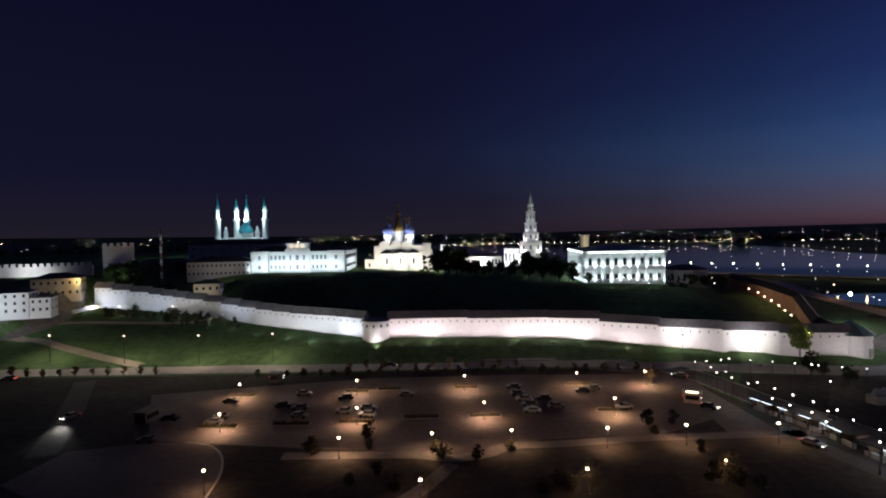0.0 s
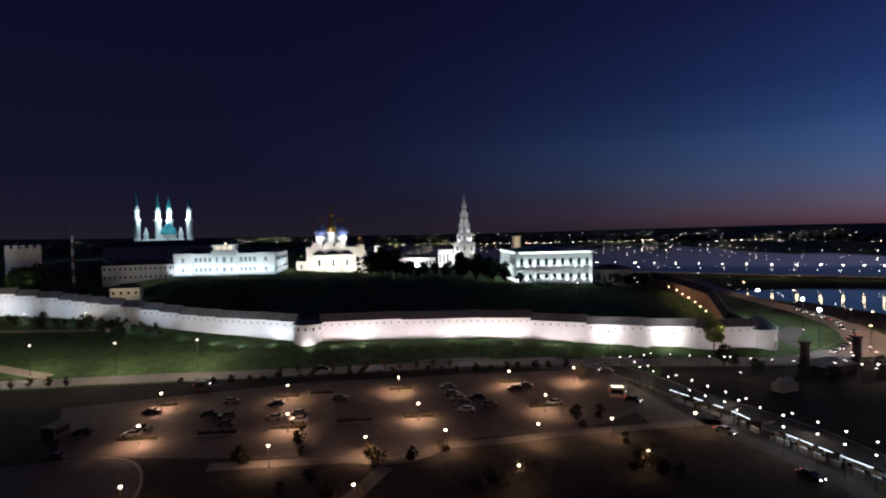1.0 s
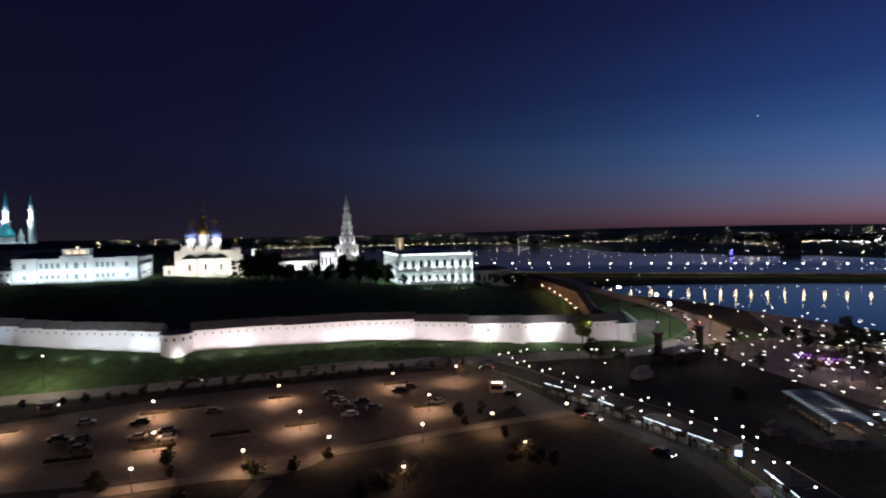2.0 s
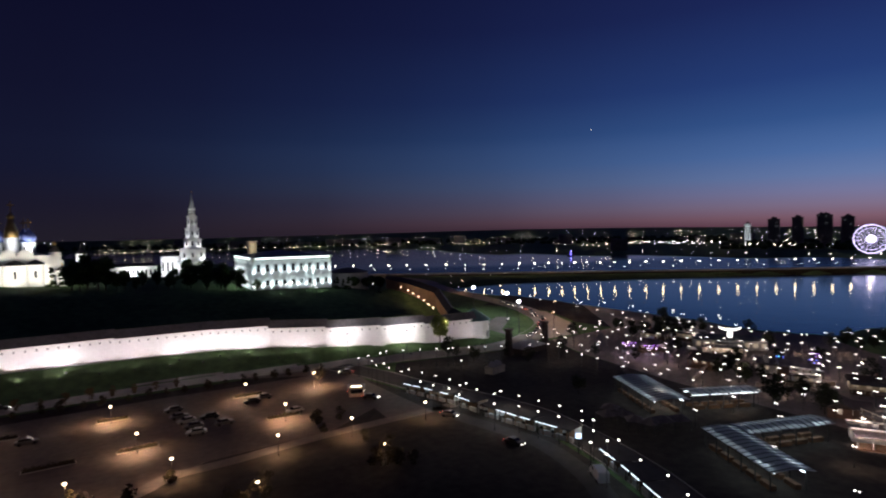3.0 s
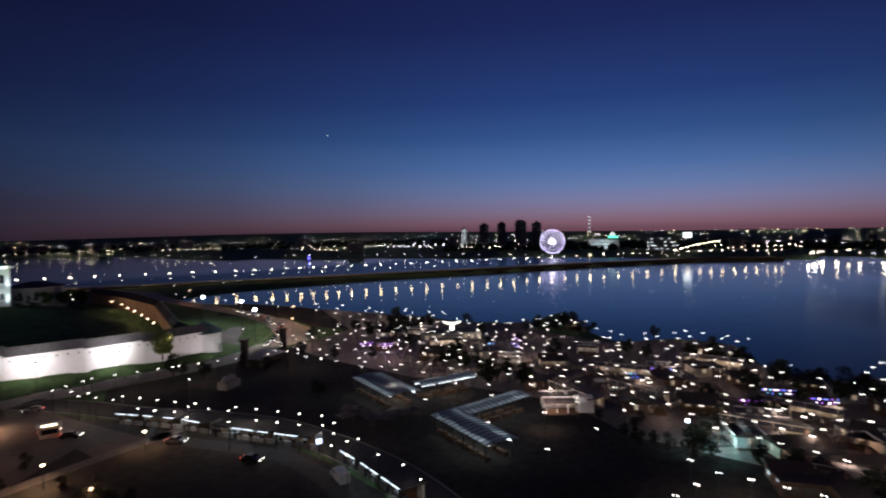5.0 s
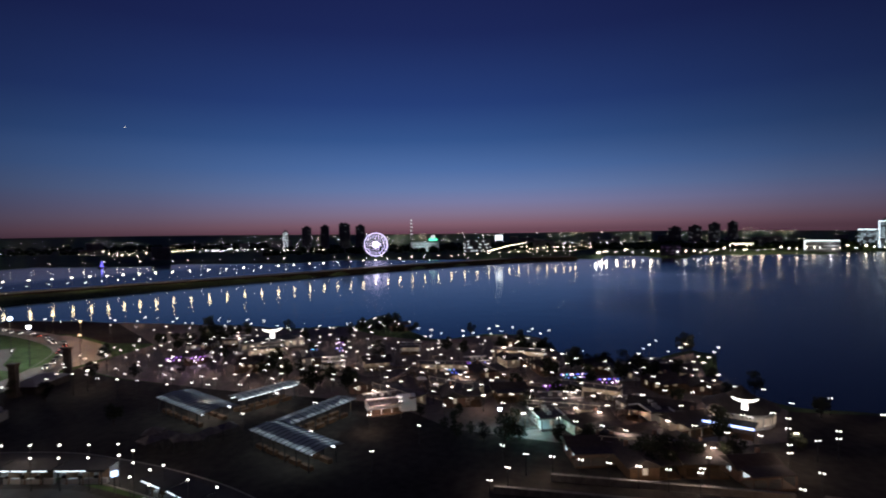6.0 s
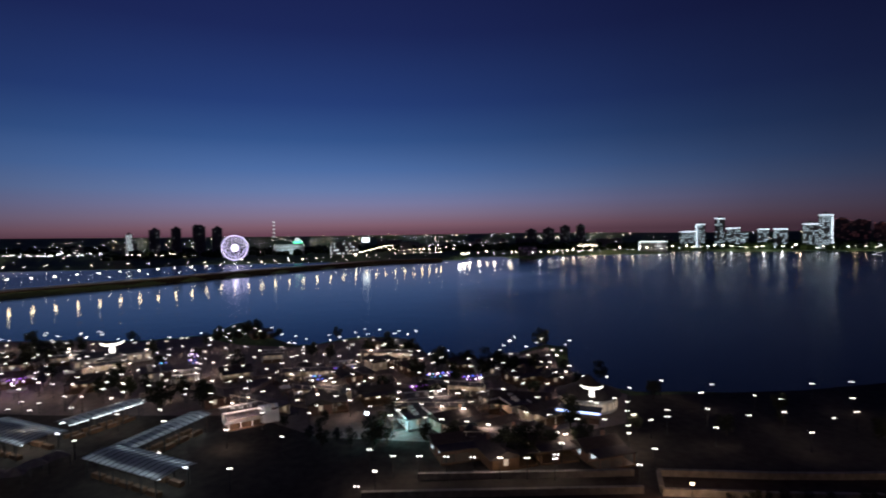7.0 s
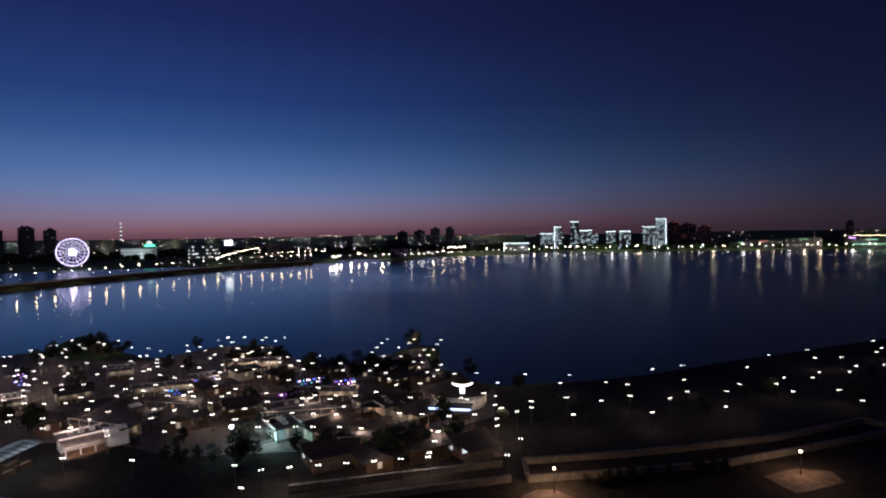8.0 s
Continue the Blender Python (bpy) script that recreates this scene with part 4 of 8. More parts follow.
def build_south_quarter():
    """The crenellated tower, far wall, white and yellow houses, chimney and sheds up the street."""
    t = thing("crenellated_tower", -169, 290, 24, 30, "square whitewashed fortress tower with swallow-tail merlons", "tower", kind="structure")
    part("masonry", box(-7, 7, -7, 7, -4, 16), WHITE, t)
    me = mesh_of("merlon", box(-0.9, 0.9, -0.4, 0.4, 0, 1.6), WHITE)
    for i in range(5):
        for s, turn in ((-6.6, 0), (6.6, 0)):
            placed("merlon", me, t, -6 + 3 * i, s, 16.01)
        for s in (-6.6, 6.6):
            if 0 < i < 4:
                placed("merlon", me, t, s, -6 + 3 * i, 16.01, 90)
    w = thing("wall_south", -262, 262, 0, 19, "far whitewashed fortress wall with merlons, brightly floodlit", "wall", kind="structure")
    part("masonry", box(0, 84, 0, 2.5, 18, 30.4), WHITE, w)
    for i in range(28):
        placed("merlon", me, w, 1.5 + 3 * i, 0.5, 30.41)
    lamp("SPOT", "wall_flood", look((-232, 262, z_at(-232, 262) + 1.5), (-236, 272, 28.5)), 12000, (0.9, 0.97, 1.0), 0.3, 140, 0.9)
    lamp("SPOT", "wall_flood", look((-205, 271, z_at(-205, 271) + 1.5), (-208, 282, 28.5)), 4500, (0.9, 0.97, 1.0), 0.3, 140, 0.9)
    b = plain_house("corner_house", -184, 212.5, 15, 19, 21, 11, 8.6, PLASTER, ROOF_DARK, 2.0, "white three-storey house with dark roof and arched doors", 3, 7, 3, (0.8, 1.2))
    b2 = plain_house("house_annexe", -163.9, 219.6, 15, 19, 7, 9, 6.2, PLASTER, ROOF_DARK, 1.6, "white two-storey annexe with dark roof", 2, 3, 2, (0.8, 1.2))
    lamp("SPOT", "house_lamp", look((-170, 202, 18), (-168, 216, 19)), 6500, (0.82, 0.9, 1.0), 0.3, 130, 0.9)
    y = plain_house("yellow_house", -183, 246, 18, 22, 19, 12, 8.6, CREAM, ROOF_DARK, 2.4, "yellow two-storey house with dark roof, lamp-lit corner", 2, 7, 3, (0.9, 1.4))
    lamp("POINT", "house_wall_lamp", look((-164.5, 251.5, 25.5), (-167, 253, 20)), 1000, (1.0, 0.72, 0.3), 0.25)
    plain_house("long_shed", -131, 284, 23, 10, 31, 12, 8.0, GREY, ROOF_DARK, 2.4, "long grey two-storey barrack with dark roof", 2, 14, 3, (0.8, 1.2))
    plain_house("small_house", -118, 262, 17, 10, 12, 8, 5.0, CREAM, ROOF_DARK, 1.8, "small pale house with dark roof", 1, 4, 2, (0.9, 1.3))
    plain_house("dark_shed", -165, 300, 24, 12, 28, 10, 6.0, THATCH, ROOF_DARK, 2.6, "dark unlit brick shed with low roof", 1, 6, 2, (0.9, 1.3))
    plain_house("dark_hall", -190, 415, 25, 19, 80, 18, 12.5, GREY, ROOF_DARK, 4.0, "long unlit hall with dark hipped roof", 2, 12, 3, (0.9, 1.3))
    lamp("SPOT", "barrack_lamp", look((-112, 274, 27), (-114, 287, 26)), 1100, (1.0, 0.95, 0.88), 0.3, 150, 0.9)
    lamp("SPOT", "shed_lamp", look((-112, 254, 22), (-112, 263, 19)), 900, (1.0, 0.85, 0.7), 0.3, 140, 0.9)
    lamp("SPOT", "tower_lamp", look((-150, 262, 25), (-166, 284, 33)), 1600, (0.85, 0.92, 1.0), 0.3, 60, 0.9)
    c = thing("chimney", -136, 268.5, 21.5, 0, "tall slim red and white banded chimney", "chimney")
    for i in range(9):
        part("band", lathe([(0.62 - 0.02 * i, i * 3.05), (0.6 - 0.02 * i, (i + 1) * 3.05 - 0.01)], 12), GREY if i % 2 else CHIMNEY_RED, c)


build_south_quarter()


# ---------------------------------------------------------------- trees and shrubs
def crown_mesh(name, seed, h0, h1, r, n, leaf, material, cone=False):
    """A crown of many small leaf cards in uneven clumps."""
    rnd = random.Random(seed)
    bm = bmesh.new()
    clumps = []
    for i in range(14):
        a, k = rnd.uniform(0, 6.28), rnd.random()
        rr = r * (1 - k) if cone else r * math.sqrt(max(0.05, 1 - (2 * k - 1) ** 2)) * rnd.uniform(0.45, 0.9)
        clumps.append((rr * math.cos(a) * 0.8, rr * math.sin(a) * 0.8, h0 + (h1 - h0) * k, (0.3 if cone else rnd.uniform(0.3, 0.55)) * r))
    for i in range(n):
        cx, cy, cz, cr = rnd.choice(clumps)
        d = Vector((rnd.gauss(0, 1), rnd.gauss(0, 1), rnd.gauss(0, 0.8))).normalized() * cr * rnd.uniform(0.5, 1.05)
        c = Vector((cx, cy, cz)) + d
        u = Vector((rnd.gauss(0, 1), rnd.gauss(0, 1), rnd.gauss(0, 1))).normalized()
        v = u.orthogonal().normalized() * leaf * rnd.uniform(0.6, 1.2)
        u = u * leaf * rnd.uniform(0.6, 1.3)
        bm.faces.new([bm.verts.new(c + a * u + b * v) for a, b in ((-1, -0.4), (0, -0.8), (1, 0.2), (0.2, 0.9))])
    return mesh_of(name, bm, material)


def make_tree(name, seed, h, r, material, label, trunk=0.3, n=900, leaf=0.4, cone=False, low=0.3):
    rnd = random.Random(seed)
    t = thing(name, 0, 0, -500, 0, label, "tree")
    bm = lathe([(trunk, -0.5), (trunk * 0.75, h * 0.3), (trunk * 0.45, h * 0.6), (trunk * 0.12, h * 0.92)], 7)
    if not cone:
        for i in range(5):
            a, z0 = i * 1.3 + rnd.random(), h * rnd.uniform(0.28, 0.5)
            limb = lathe([(trunk * 0.4, 0), (trunk * 0.1, r * 0.9)], 5)
            bmesh.ops.rotate(limb, verts=limb.verts, matrix=Matrix.Rotation(radians(50), 3, "X"))
            bmesh.ops.rotate(limb, verts=limb.verts, matrix=Matrix.Rotation(a, 3, "Z"))
            bmesh.ops.translate(limb, verts=limb.verts, vec=(0, 0, z0))
            me = bpy.data.meshes.new("limb")
            limb.to_mesh(me)
            limb.free()
            bm.from_mesh(me)
            bpy.data.meshes.remove(me)
    part("trunk", bm, BARK, t)
    placed("crown", crown_mesh("crown", seed, h * low, h, r, n, leaf, material, cone), t, 0, 0, 0)
    return t


def put(template, x, y, turn=0.0, size=1.0, z=None):
    o = copy_thing(template, pose(x, y, z_at(x, y) if z is None else z, 0, 0, turn))
    o.scale = (size, size, size)
    return o


def retire(template):
    """Remove a pattern thing once its copies stand."""
    for o in (*template.children_recursive, template):
        bpy.data.objects.remove(o)


RND = random.Random(7)
big = [make_tree("tree", 11 + i, 12, 5.0, LEAF, "large dark leafy tree on the fortress hill", n=1900, leaf=0.5) for i in range(3)]
fir = [make_tree("fir_tree", 31 + i, 9, 2.4, LEAF, "dark pointed fir tree", 0.2, 700, 0.35, True, 0.08) for i in range(2)]
young = [make_tree("young_tree", 51 + i, 3.6, 1.2, LEAF_AUTUMN, "small young street tree with brownish leaves", 0.07, 260, 0.2) for i in range(2)]
shrub = [make_tree("shrub", 71 + i, 1.8, 1.1, LEAF_DULL, "low dark dull-leaved shrub", 0.08, 240, 0.2, False, 0.1) for i in range(2)]
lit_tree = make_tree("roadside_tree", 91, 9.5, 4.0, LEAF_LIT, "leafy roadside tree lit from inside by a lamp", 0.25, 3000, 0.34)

for px, py, k in ((-3, 300, 1.0), (3, 306, 1.25), (10, 300, 1.1), (18, 304, 0.65), (33, 318, 0.6), (40, 312, 0.7), (47, 306, 1.1), (54, 302, 1.1), (60, 298, 1.0), (66, 292, 0.85), (26, 312, 0.6), (36, 298, 0.55), (44, 296, 0.7), (52, 292, 0.8), (60, 288, 0.75), (66, 282, 0.6), (72, 276, 0.45), (0, 294, 0.9), (7, 296, 1.2), (14, 294, 0.7), (22, 296, 0.5),
                  (128, 286, 0.55), (136, 288, 0.6), (142, 292, 0.6), (148, 296, 0.6), (152, 302, 0.55), (-139, 262, 0.6), (-145, 266, 0.7), (-150, 268, 0.6), (-134, 272, 0.5), (-157, 268, 1.5), (-152, 267, 1.1), (-161, 272, 1.3), (-154, 272, 1.4)):
    put(RND.choice(big), px, py, RND.uniform(0, 360), k)
for px, py, k in ((-11, 318, 1.1), (-8, 322, 0.8), (112, 272, 0.75), (116, 274, 0.6), (120, 276, 0.8), (138, 276, 0.5)):
    put(RND.choice(fir), px, py, RND.uniform(0, 360), k)
for i in range(11):
    put(RND.choice(young), -31 + 5.4 * i, 179.3 + RND.uniform(-0.3, 0.3), RND.uniform(0, 360), RND.uniform(0.8, 1.15))
for i in range(12):
    put(RND.choice(young), -150 + 5.2 * i, 177.6 + RND.uniform(-0.3, 0.3), RND.uniform(0, 360), RND.uniform(0.7, 1.1))
for i in range(26):
    put(RND.choice(shrub), -60 + 5 * i + RND.uniform(-1, 1), 174.5 + RND.uniform(-0.6, 0.6), RND.uniform(0, 360), RND.uniform(0.8, 1.4))
for i in range(16):
    px = -128 + 3 * i + RND.uniform(-1, 1)
    put(RND.choice(shrub), px, float(np.interp(px, [a for a, b in WALL], [b for a, b in WALL])) - RND.uniform(3.5, 8), RND.uniform(0, 360), RND.uniform(0.8, 1.7))
for px, py, k in ((-27.3, 111.6, 1.8), (-17.1, 120.6, 1.7), (-15.8, 114, 1), (-0.6, 108.7, 1.6), (-2.3, 112.2, 1.2), (6.1, 108.4, 1.3), (13.1, 111.5, 1.2), (46.2, 125.6, 1.7), (51.8, 126.1, 1.5), (45.3, 119.3, 1), (50.7, 109.8, 1.2), (19.7, 96.2, 1.6), (21.2, 94.5, 1.5), (16.3, 93.8, 1.3), (-9, 95.2, 1.4), (47, 97.4, 1.5), (50.7, 95, 1.6), (53.4, 92.8, 1.4), (-12.7, 102.1, 1.2), (-17.2, 97.6, 1.1)):
    put(RND.choice(shrub), px, py, RND.uniform(0, 360), k)
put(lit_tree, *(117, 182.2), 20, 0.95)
lamp_tree = make_tree("lamp_side_tree", 93, 5.6, 2.3, LEAF_DULL, "small sparse brownish tree beside a warm lamp", 0.12, 420, 0.17)
for px, py, k in ((24.6, 93.3, 1.0), (49, 95.5, 1.05), (47.8, 96, 0.8), (59, 158.5, 0.9), (-3.4, 92.4, 0.7)):
    put(lamp_tree, px, py, RND.uniform(0, 360), k)
retire(lamp_tree)


# ---------------------------------------------------------------- lamps
def make_lantern(name, h, heads, r, material, label, arm=0.55, sub=2, pole=0.07, cap=True):
    t = thing(name, 0, 0, -500, 0, label, "street lamp")
    part("pole", lathe([(pole * 1.8, -0.3), (pole * 1.8, 0.5), (pole, 0.6), (pole * 0.7, h - r)], 8), POLE, t)
    if heads == 2:
        part("arm", box(-0.04, 0.04, -arm, arm, h - r - 0.08, h - r - 0.01), POLE, t)
    for s in ((0,) if heads == 1 else (-arm, arm)):
        g = part("globe", ball(r, 0, s, h, sub), material, t, smooth=True)
        if heads == 1 and cap:
            part("cap", lathe([(r * 0.7, h + r * 0.75), (r * 0.1, h + r * 1.25)], 8, 0, s), POLE, g)
    return t


park_lamp = make_lantern("park_lamp", 4.3, 1, 0.27, LAMP_WARM, "warm globe lamp on a short black post")
path_lamp = make_lantern("quay_lamp", 4.0, 2, 0.115, LAMP_COOL, "twin white globe lamp on a black post", arm=0.3, sub=1)
road_lamp = make_lantern("road_lamp", 6.0, 1, 0.17, LAMP_COOL, "white lantern on a tall black post", sub=1)
tall_lamp = make_lantern("street_lamp", 10.5, 1, 0.26, LAMP_STREET, "tall street lamp with a warm white lantern", pole=0.1)
dam_lamp = make_lantern("dam_lamp", 10.0, 1, 0.42, LAMP_DAM, "tall amber street lamp along the dam", pole=0.12, sub=1, cap=False)
mast_lamp = make_lantern("flood_mast", 14.0, 1, 0.6, LAMP_FLOOD, "high white flood mast beside the quay road", pole=0.15)


def shine(x, y, z, energy, color, size=0.36):
    """The light of a lantern at its globe."""
    lamp("POINT", "lantern_light", Matrix.Translation((x, y, z)), energy, color, size)


def pool(x, y, z, energy, color):
    """The light of a capped lantern, thrown down in a pool."""
    lamp("SPOT", "lantern_pool", Matrix.Translation((x, y, z - 0.5)), energy, color, 0.15, 164, 0.8)


WARM, NEUTRAL, AMBER = (1.0, 0.6, 0.37), (1.0, 0.8, 0.64), (1.0, 0.72, 0.36)
CAR_PARK_LAMPS = [(-56, 150.4), (-24.5, 152.4), (5.4, 155.2), (37.1, 156.1), (56.6, 156.6), (-51.5, 125.4), (-20.7, 128.1), (9.1, 130.7), (40.5, 132), (-21.4, 109.4), (-2.9, 111), (13.3, 112.1), (32.9, 112.4), (49.4, 113.2), (68.4, 113.3), (-42.1, 95.1), (-4.4, 90.1), (23.8, 93.1), (48.5, 95.5)]
for px, py in CAR_PARK_LAMPS:
    put(park_lamp, px, py)
    shine(px, py, 4.3, 450 if py < 100 else 900 if py < 115 else 1600 if py < 140 else 3200, WARM)
    pool(px, py, 4.3, (0.4 if px > 60 else 0.8) * (600 if py < 100 else 1900 if py < 115 else 3300) * (1 if px > -25 else 1.25), WARM)
for px, py in [(-139.8, 196), (-111.3, 192.3), (-84.8, 190.8), (-59.5, 191.6)]:
    put(tall_lamp, px, py, z=0)
    shine(px, py, 10.5, 7600, (1.0, 0.9, 0.72))
for px, py in [(-143.2, 244.7), (-118.7, 242.5), (-168.7, 303.8), (-158.3, 317.7)]:
    put(park_lamp, px, py)
    shine(px, py, z_at(px, py) + 4.3, 450, (1.0, 0.86, 0.66))
HILL_PATH_LAMPS = [(150.2, 273.2), (149.9, 264.8), (147.9, 256.1), (146.8, 248.7), (145.1, 240.4), (143.1, 232.8), (141, 225.3)]
for px, py in HILL_PATH_LAMPS:
    put(park_lamp, px, py, z=z_at(px, py))
    shine(px, py, z_at(px, py) + 4.3, 500, (1.0, 0.66, 0.42))
put(tall_lamp, 119, 180.6, size=0.8)
shine(119, 180.6, z_at(119, 180.6) + 8.4, 2200, (1.0, 0.85, 0.5))
for px, py in [(81.1, 270.1), (82.1, 263), (86.7, 267.3), (89.2, 264.9), (91.1, 261.1), (93.6, 259.1), (94.4, 255.1), (77.5, 321.3), (96.1, 419.1), (82.3, 288)]:
    put(path_lamp, px, py, size=1.2)

QUAY_LAMPS_NORTH = [
    (241.1, 227.7), (233.1, 217.4), (220.7, 208.5), (232, 203.7), (242.6, 208.7), (217, 191.5), (211.6, 177.4), (191.6, 167.5),
    (187.3, 164), (196.3, 160.4), (219.6, 177.8), (232.3, 184.2), (241.5, 189.2), (207.2, 165.8), (165.3, 141.2), (156.7, 137.5),
    (164.5, 157.5), (144.7, 145.4), (136.9, 127.4), (160.2, 129.1), (149.9, 119.5),
]
QUAY_LAMPS_PLAZA = [
    (230.7, 176.1), (229.6, 171.6), (217.8, 163.9), (204.2, 155), (198, 149.1), (240.2, 172.7), (226.2, 159.7), (213, 150.9),
    (226.5, 152.8), (236.7, 157.3), (231.5, 142.1), (197.8, 134.2), (207.7, 136.8), (209.4, 134.8), (199.6, 139.4), (186.8, 134.5),
    (194.8, 137.6), (182.2, 124.6), (187.1, 122.5), (197.9, 126.9), (191.9, 120.2), (194.7, 119.5), (179.7, 109.2), (172.7, 103.1),
    (170.7, 98.3), (177.5, 100.6), (170.7, 116.5), (165.9, 117.1), (161.2, 112.6), (159.4, 107.4), (174.7, 113.6), (158.6, 101.3),
    (188, 103.3), (194.3, 103), (183, 98.6), (173.6, 91), (168.7, 93.3), (158, 87), (159.8, 92.5), (146.8, 95.9),
    (146.2, 91.1), (136.8, 87.8), (141.4, 98.7), (154.6, 113.3), (172.7, 131.6),
]
QUAY_LAMPS_SHORE = [
    (155.7, 78.8), (153.4, 73.5), (167.6, 80.9), (160.7, 76.5), (171.9, 79.1), (178.9, 88.8), (191.2, 96.2), (198.8, 97.5),
    (216.6, 109.7), (220.7, 104.4), (204.9, 104.3), (225.8, 100.8), (226.1, 99), (209.9, 93.7), (235.9, 97.1), (235.6, 94.9),
    (220.9, 87.1), (243, 93.7), (242.8, 91.3), (253.5, 89.8), (241.8, 83.5), (258.9, 86.5), (238.8, 73.8), (245.6, 70.7),
    (203.8, 75.5), (217.9, 79), (192.5, 80.7), (193.3, 83.8), (180.4, 74.8), (174.8, 73.8), (165.2, 74), (168.3, 71),
    (160.8, 67.7), (159, 62.7), (181.6, 71.2), (171.8, 63.5), (188.2, 68.9), (192.3, 69.5), (162.4, 55.8), (157.7, 57.5),
    (150.5, 50.4), (147, 45), (142, 47.2), (137.4, 49.4), (133.1, 41.3), (129.5, 39.9),
]
QUAY_LAMPS_PAVILIONS = [
    (139.2, 78.4), (131, 73.6), (133.7, 65.1), (125.3, 60.2), (120.8, 86.4), (114.8, 73.2), (107.2, 52.5), (118.9, 44.1),
    (99.2, 36.4), (114.1, 31.2),
]
QUAY_LAMPS_COVE = [
    (205.6, 43.5), (214.7, 39.8), (221.4, 37.1), (231.4, 32.2), (238, 29.4), (235.9, 22.7), (232.4, 14.3), (223.5, 10.4),
    (230.3, 7.4), (212.5, 14.9), (186.9, 31.6), (175.8, 36.4), (181, 41.4), (192.3, 44.6), (204.1, 47.5), (211.4, 52.3),
    (211.7, 54.5), (187.7, 47.5), (189.6, 46.4), (178.6, 24.4), (170.6, 24.1), (188.7, 25.3), (194.7, 21.9), (198.5, 20.1),
    (203.5, 18.6), (205.8, 17.8), (189.8, 15), (194.6, 12.4), (186.8, 10.1), (192.4, 8.1), (186.2, 7.7), (193, 5.3),
    (187.2, 1.9), (187.9, 0.8), (181.1, 4.2), (174.2, 0.4), (163, 4.5), (169.5, 12.8), (179.2, 14.9), (180.1, 20.2),
    (163.9, 41.6), (166.3, -18.7),
]
QUAY_LAMPS_COURTS = [
    (156.8, 34.2), (156.2, 30.3), (166, 30.3), (158.9, 29.2), (154.4, 27.8), (150.5, 32.5), (145.7, 34.9), (143.4, 29.9),
    (141.4, 25), (147.2, 22.7), (137.5, 20.8), (151.9, 20.6), (154.7, 19.4), (158.3, 18), (162.9, 23.7), (151.5, 9.7),
    (137.9, 9), (139.7, 14), (129.1, 8.5), (125.5, 10), (144, 0.8), (138.4, 1), (143.6, -1.2), (152.5, -3.3),
    (145.7, -2.2), (141.3, -5.8), (144, -7.4), (133.2, 3.2), (131.1, -1.6), (123.5, 2.3), (122.2, -1.3), (129.1, -6.6),
    (134.2, -8.7), (142.2, -12.1), (155.9, -12.8), (144.1, -17.7), (120.4, -6.7), (118.3, -11.1), (134.1, 28.3), (128.5, 28.8),
]
QUAY_LAMPS_WALK = [
    (106.2, 12.6), (96.5, 10.6), (91, 13), (102.8, 7.9), (102.5, 3.1), (101.9, -1.8), (101.4, -6.6), (100.9, -11.5),
]
QUAY_LAMPS_PIER = [
    (199, -25), (206.2, -27.9), (213.5, -31), (196, -32.4), (208.8, -40.4), (189.6, -40.4), (182, -37.2), (181, -39.9),
    (188.5, -43.1), (196.8, -46.6), (204.8, -50), (173.3, -33.3), (172, -35.8), (165.7, -33.2), (159.5, -34.6), (166.9, -40.6),
    (160.7, -37.9), (154.1, -35.1), (155.1, -22.8), (148.2, -30), (143.9, -17.6), (136.6, -25.1), (137.3, -31.9), (145.3, -35.4),
]
QUAY_LAMPS_ROTUNDA = [
    (130.8, -37.9), (122.1, -43.6), (118.6, -46), (115.5, -40.1), (111.4, -38.7), (103.2, -40.6), (96.4, -35.2), (125.6, -20.4),
    (123.4, -25.2), (112.7, -24.5), (111.6, -26), (106.9, -24.1), (101.7, -21.9), (99.9, -21.2), (100.4, -16.3), (120.2, -30.6),
    (119.7, -36.4),
]
QUAY_LAMPS_GARDEN = [
    (153.8, -47.7), (142.6, -50.1), (131.3, -45.4), (124.8, -43.1), (148.2, -60.3), (124.7, -52.1), (120.4, -50.3), (137, -65.8),
    (143.7, -71.8), (124.9, -61.4), (113.1, -57.2), (134.1, -77.6), (120, -68),
]
QUAY_LAMPS_PROMENADE = [
    (130.5, -81.7), (121.4, -76.7), (142.4, -97.4), (143.3, -108.3), (130, -98.4), (120.3, -92), (116.9, -84.4), (109.2, -74.3),
    (135.7, -124.2), (121.9, -109.1), (117.6, -101.2), (146.2, -142.1), (123.4, -124.6), (119.3, -118), (112.5, -116.1), (148.2, -159.4),
    (138.8, -152.1), (125.2, -138.6), (121.3, -132), (136.9, -160.2), (127.3, -154), (122.7, -146.1), (110.4, -127.9), (102.1, -124.9),
    (152.5, -192.5), (143.1, -184.2), (139, -176.7), (125.6, -162.6), (107.7, -92.3),
]
for zone_lamps in (QUAY_LAMPS_NORTH, QUAY_LAMPS_PLAZA, QUAY_LAMPS_SHORE, QUAY_LAMPS_PAVILIONS, QUAY_LAMPS_COVE, QUAY_LAMPS_COURTS, QUAY_LAMPS_WALK,
                   QUAY_LAMPS_PIER, QUAY_LAMPS_ROTUNDA, QUAY_LAMPS_GARDEN, QUAY_LAMPS_PROMENADE):
    for i, (px, py) in enumerate(zone_lamps):
        put(path_lamp, px, py, RND.uniform(-25, 25) - 10, z=max(z_at(px, py), 0.0))
        if i % 3 == 1:
            shine(px, py, 4.0, 400 if py > -60 and zone_lamps is not QUAY_LAMPS_GARDEN else 130, (1.0, 0.77, 0.64))
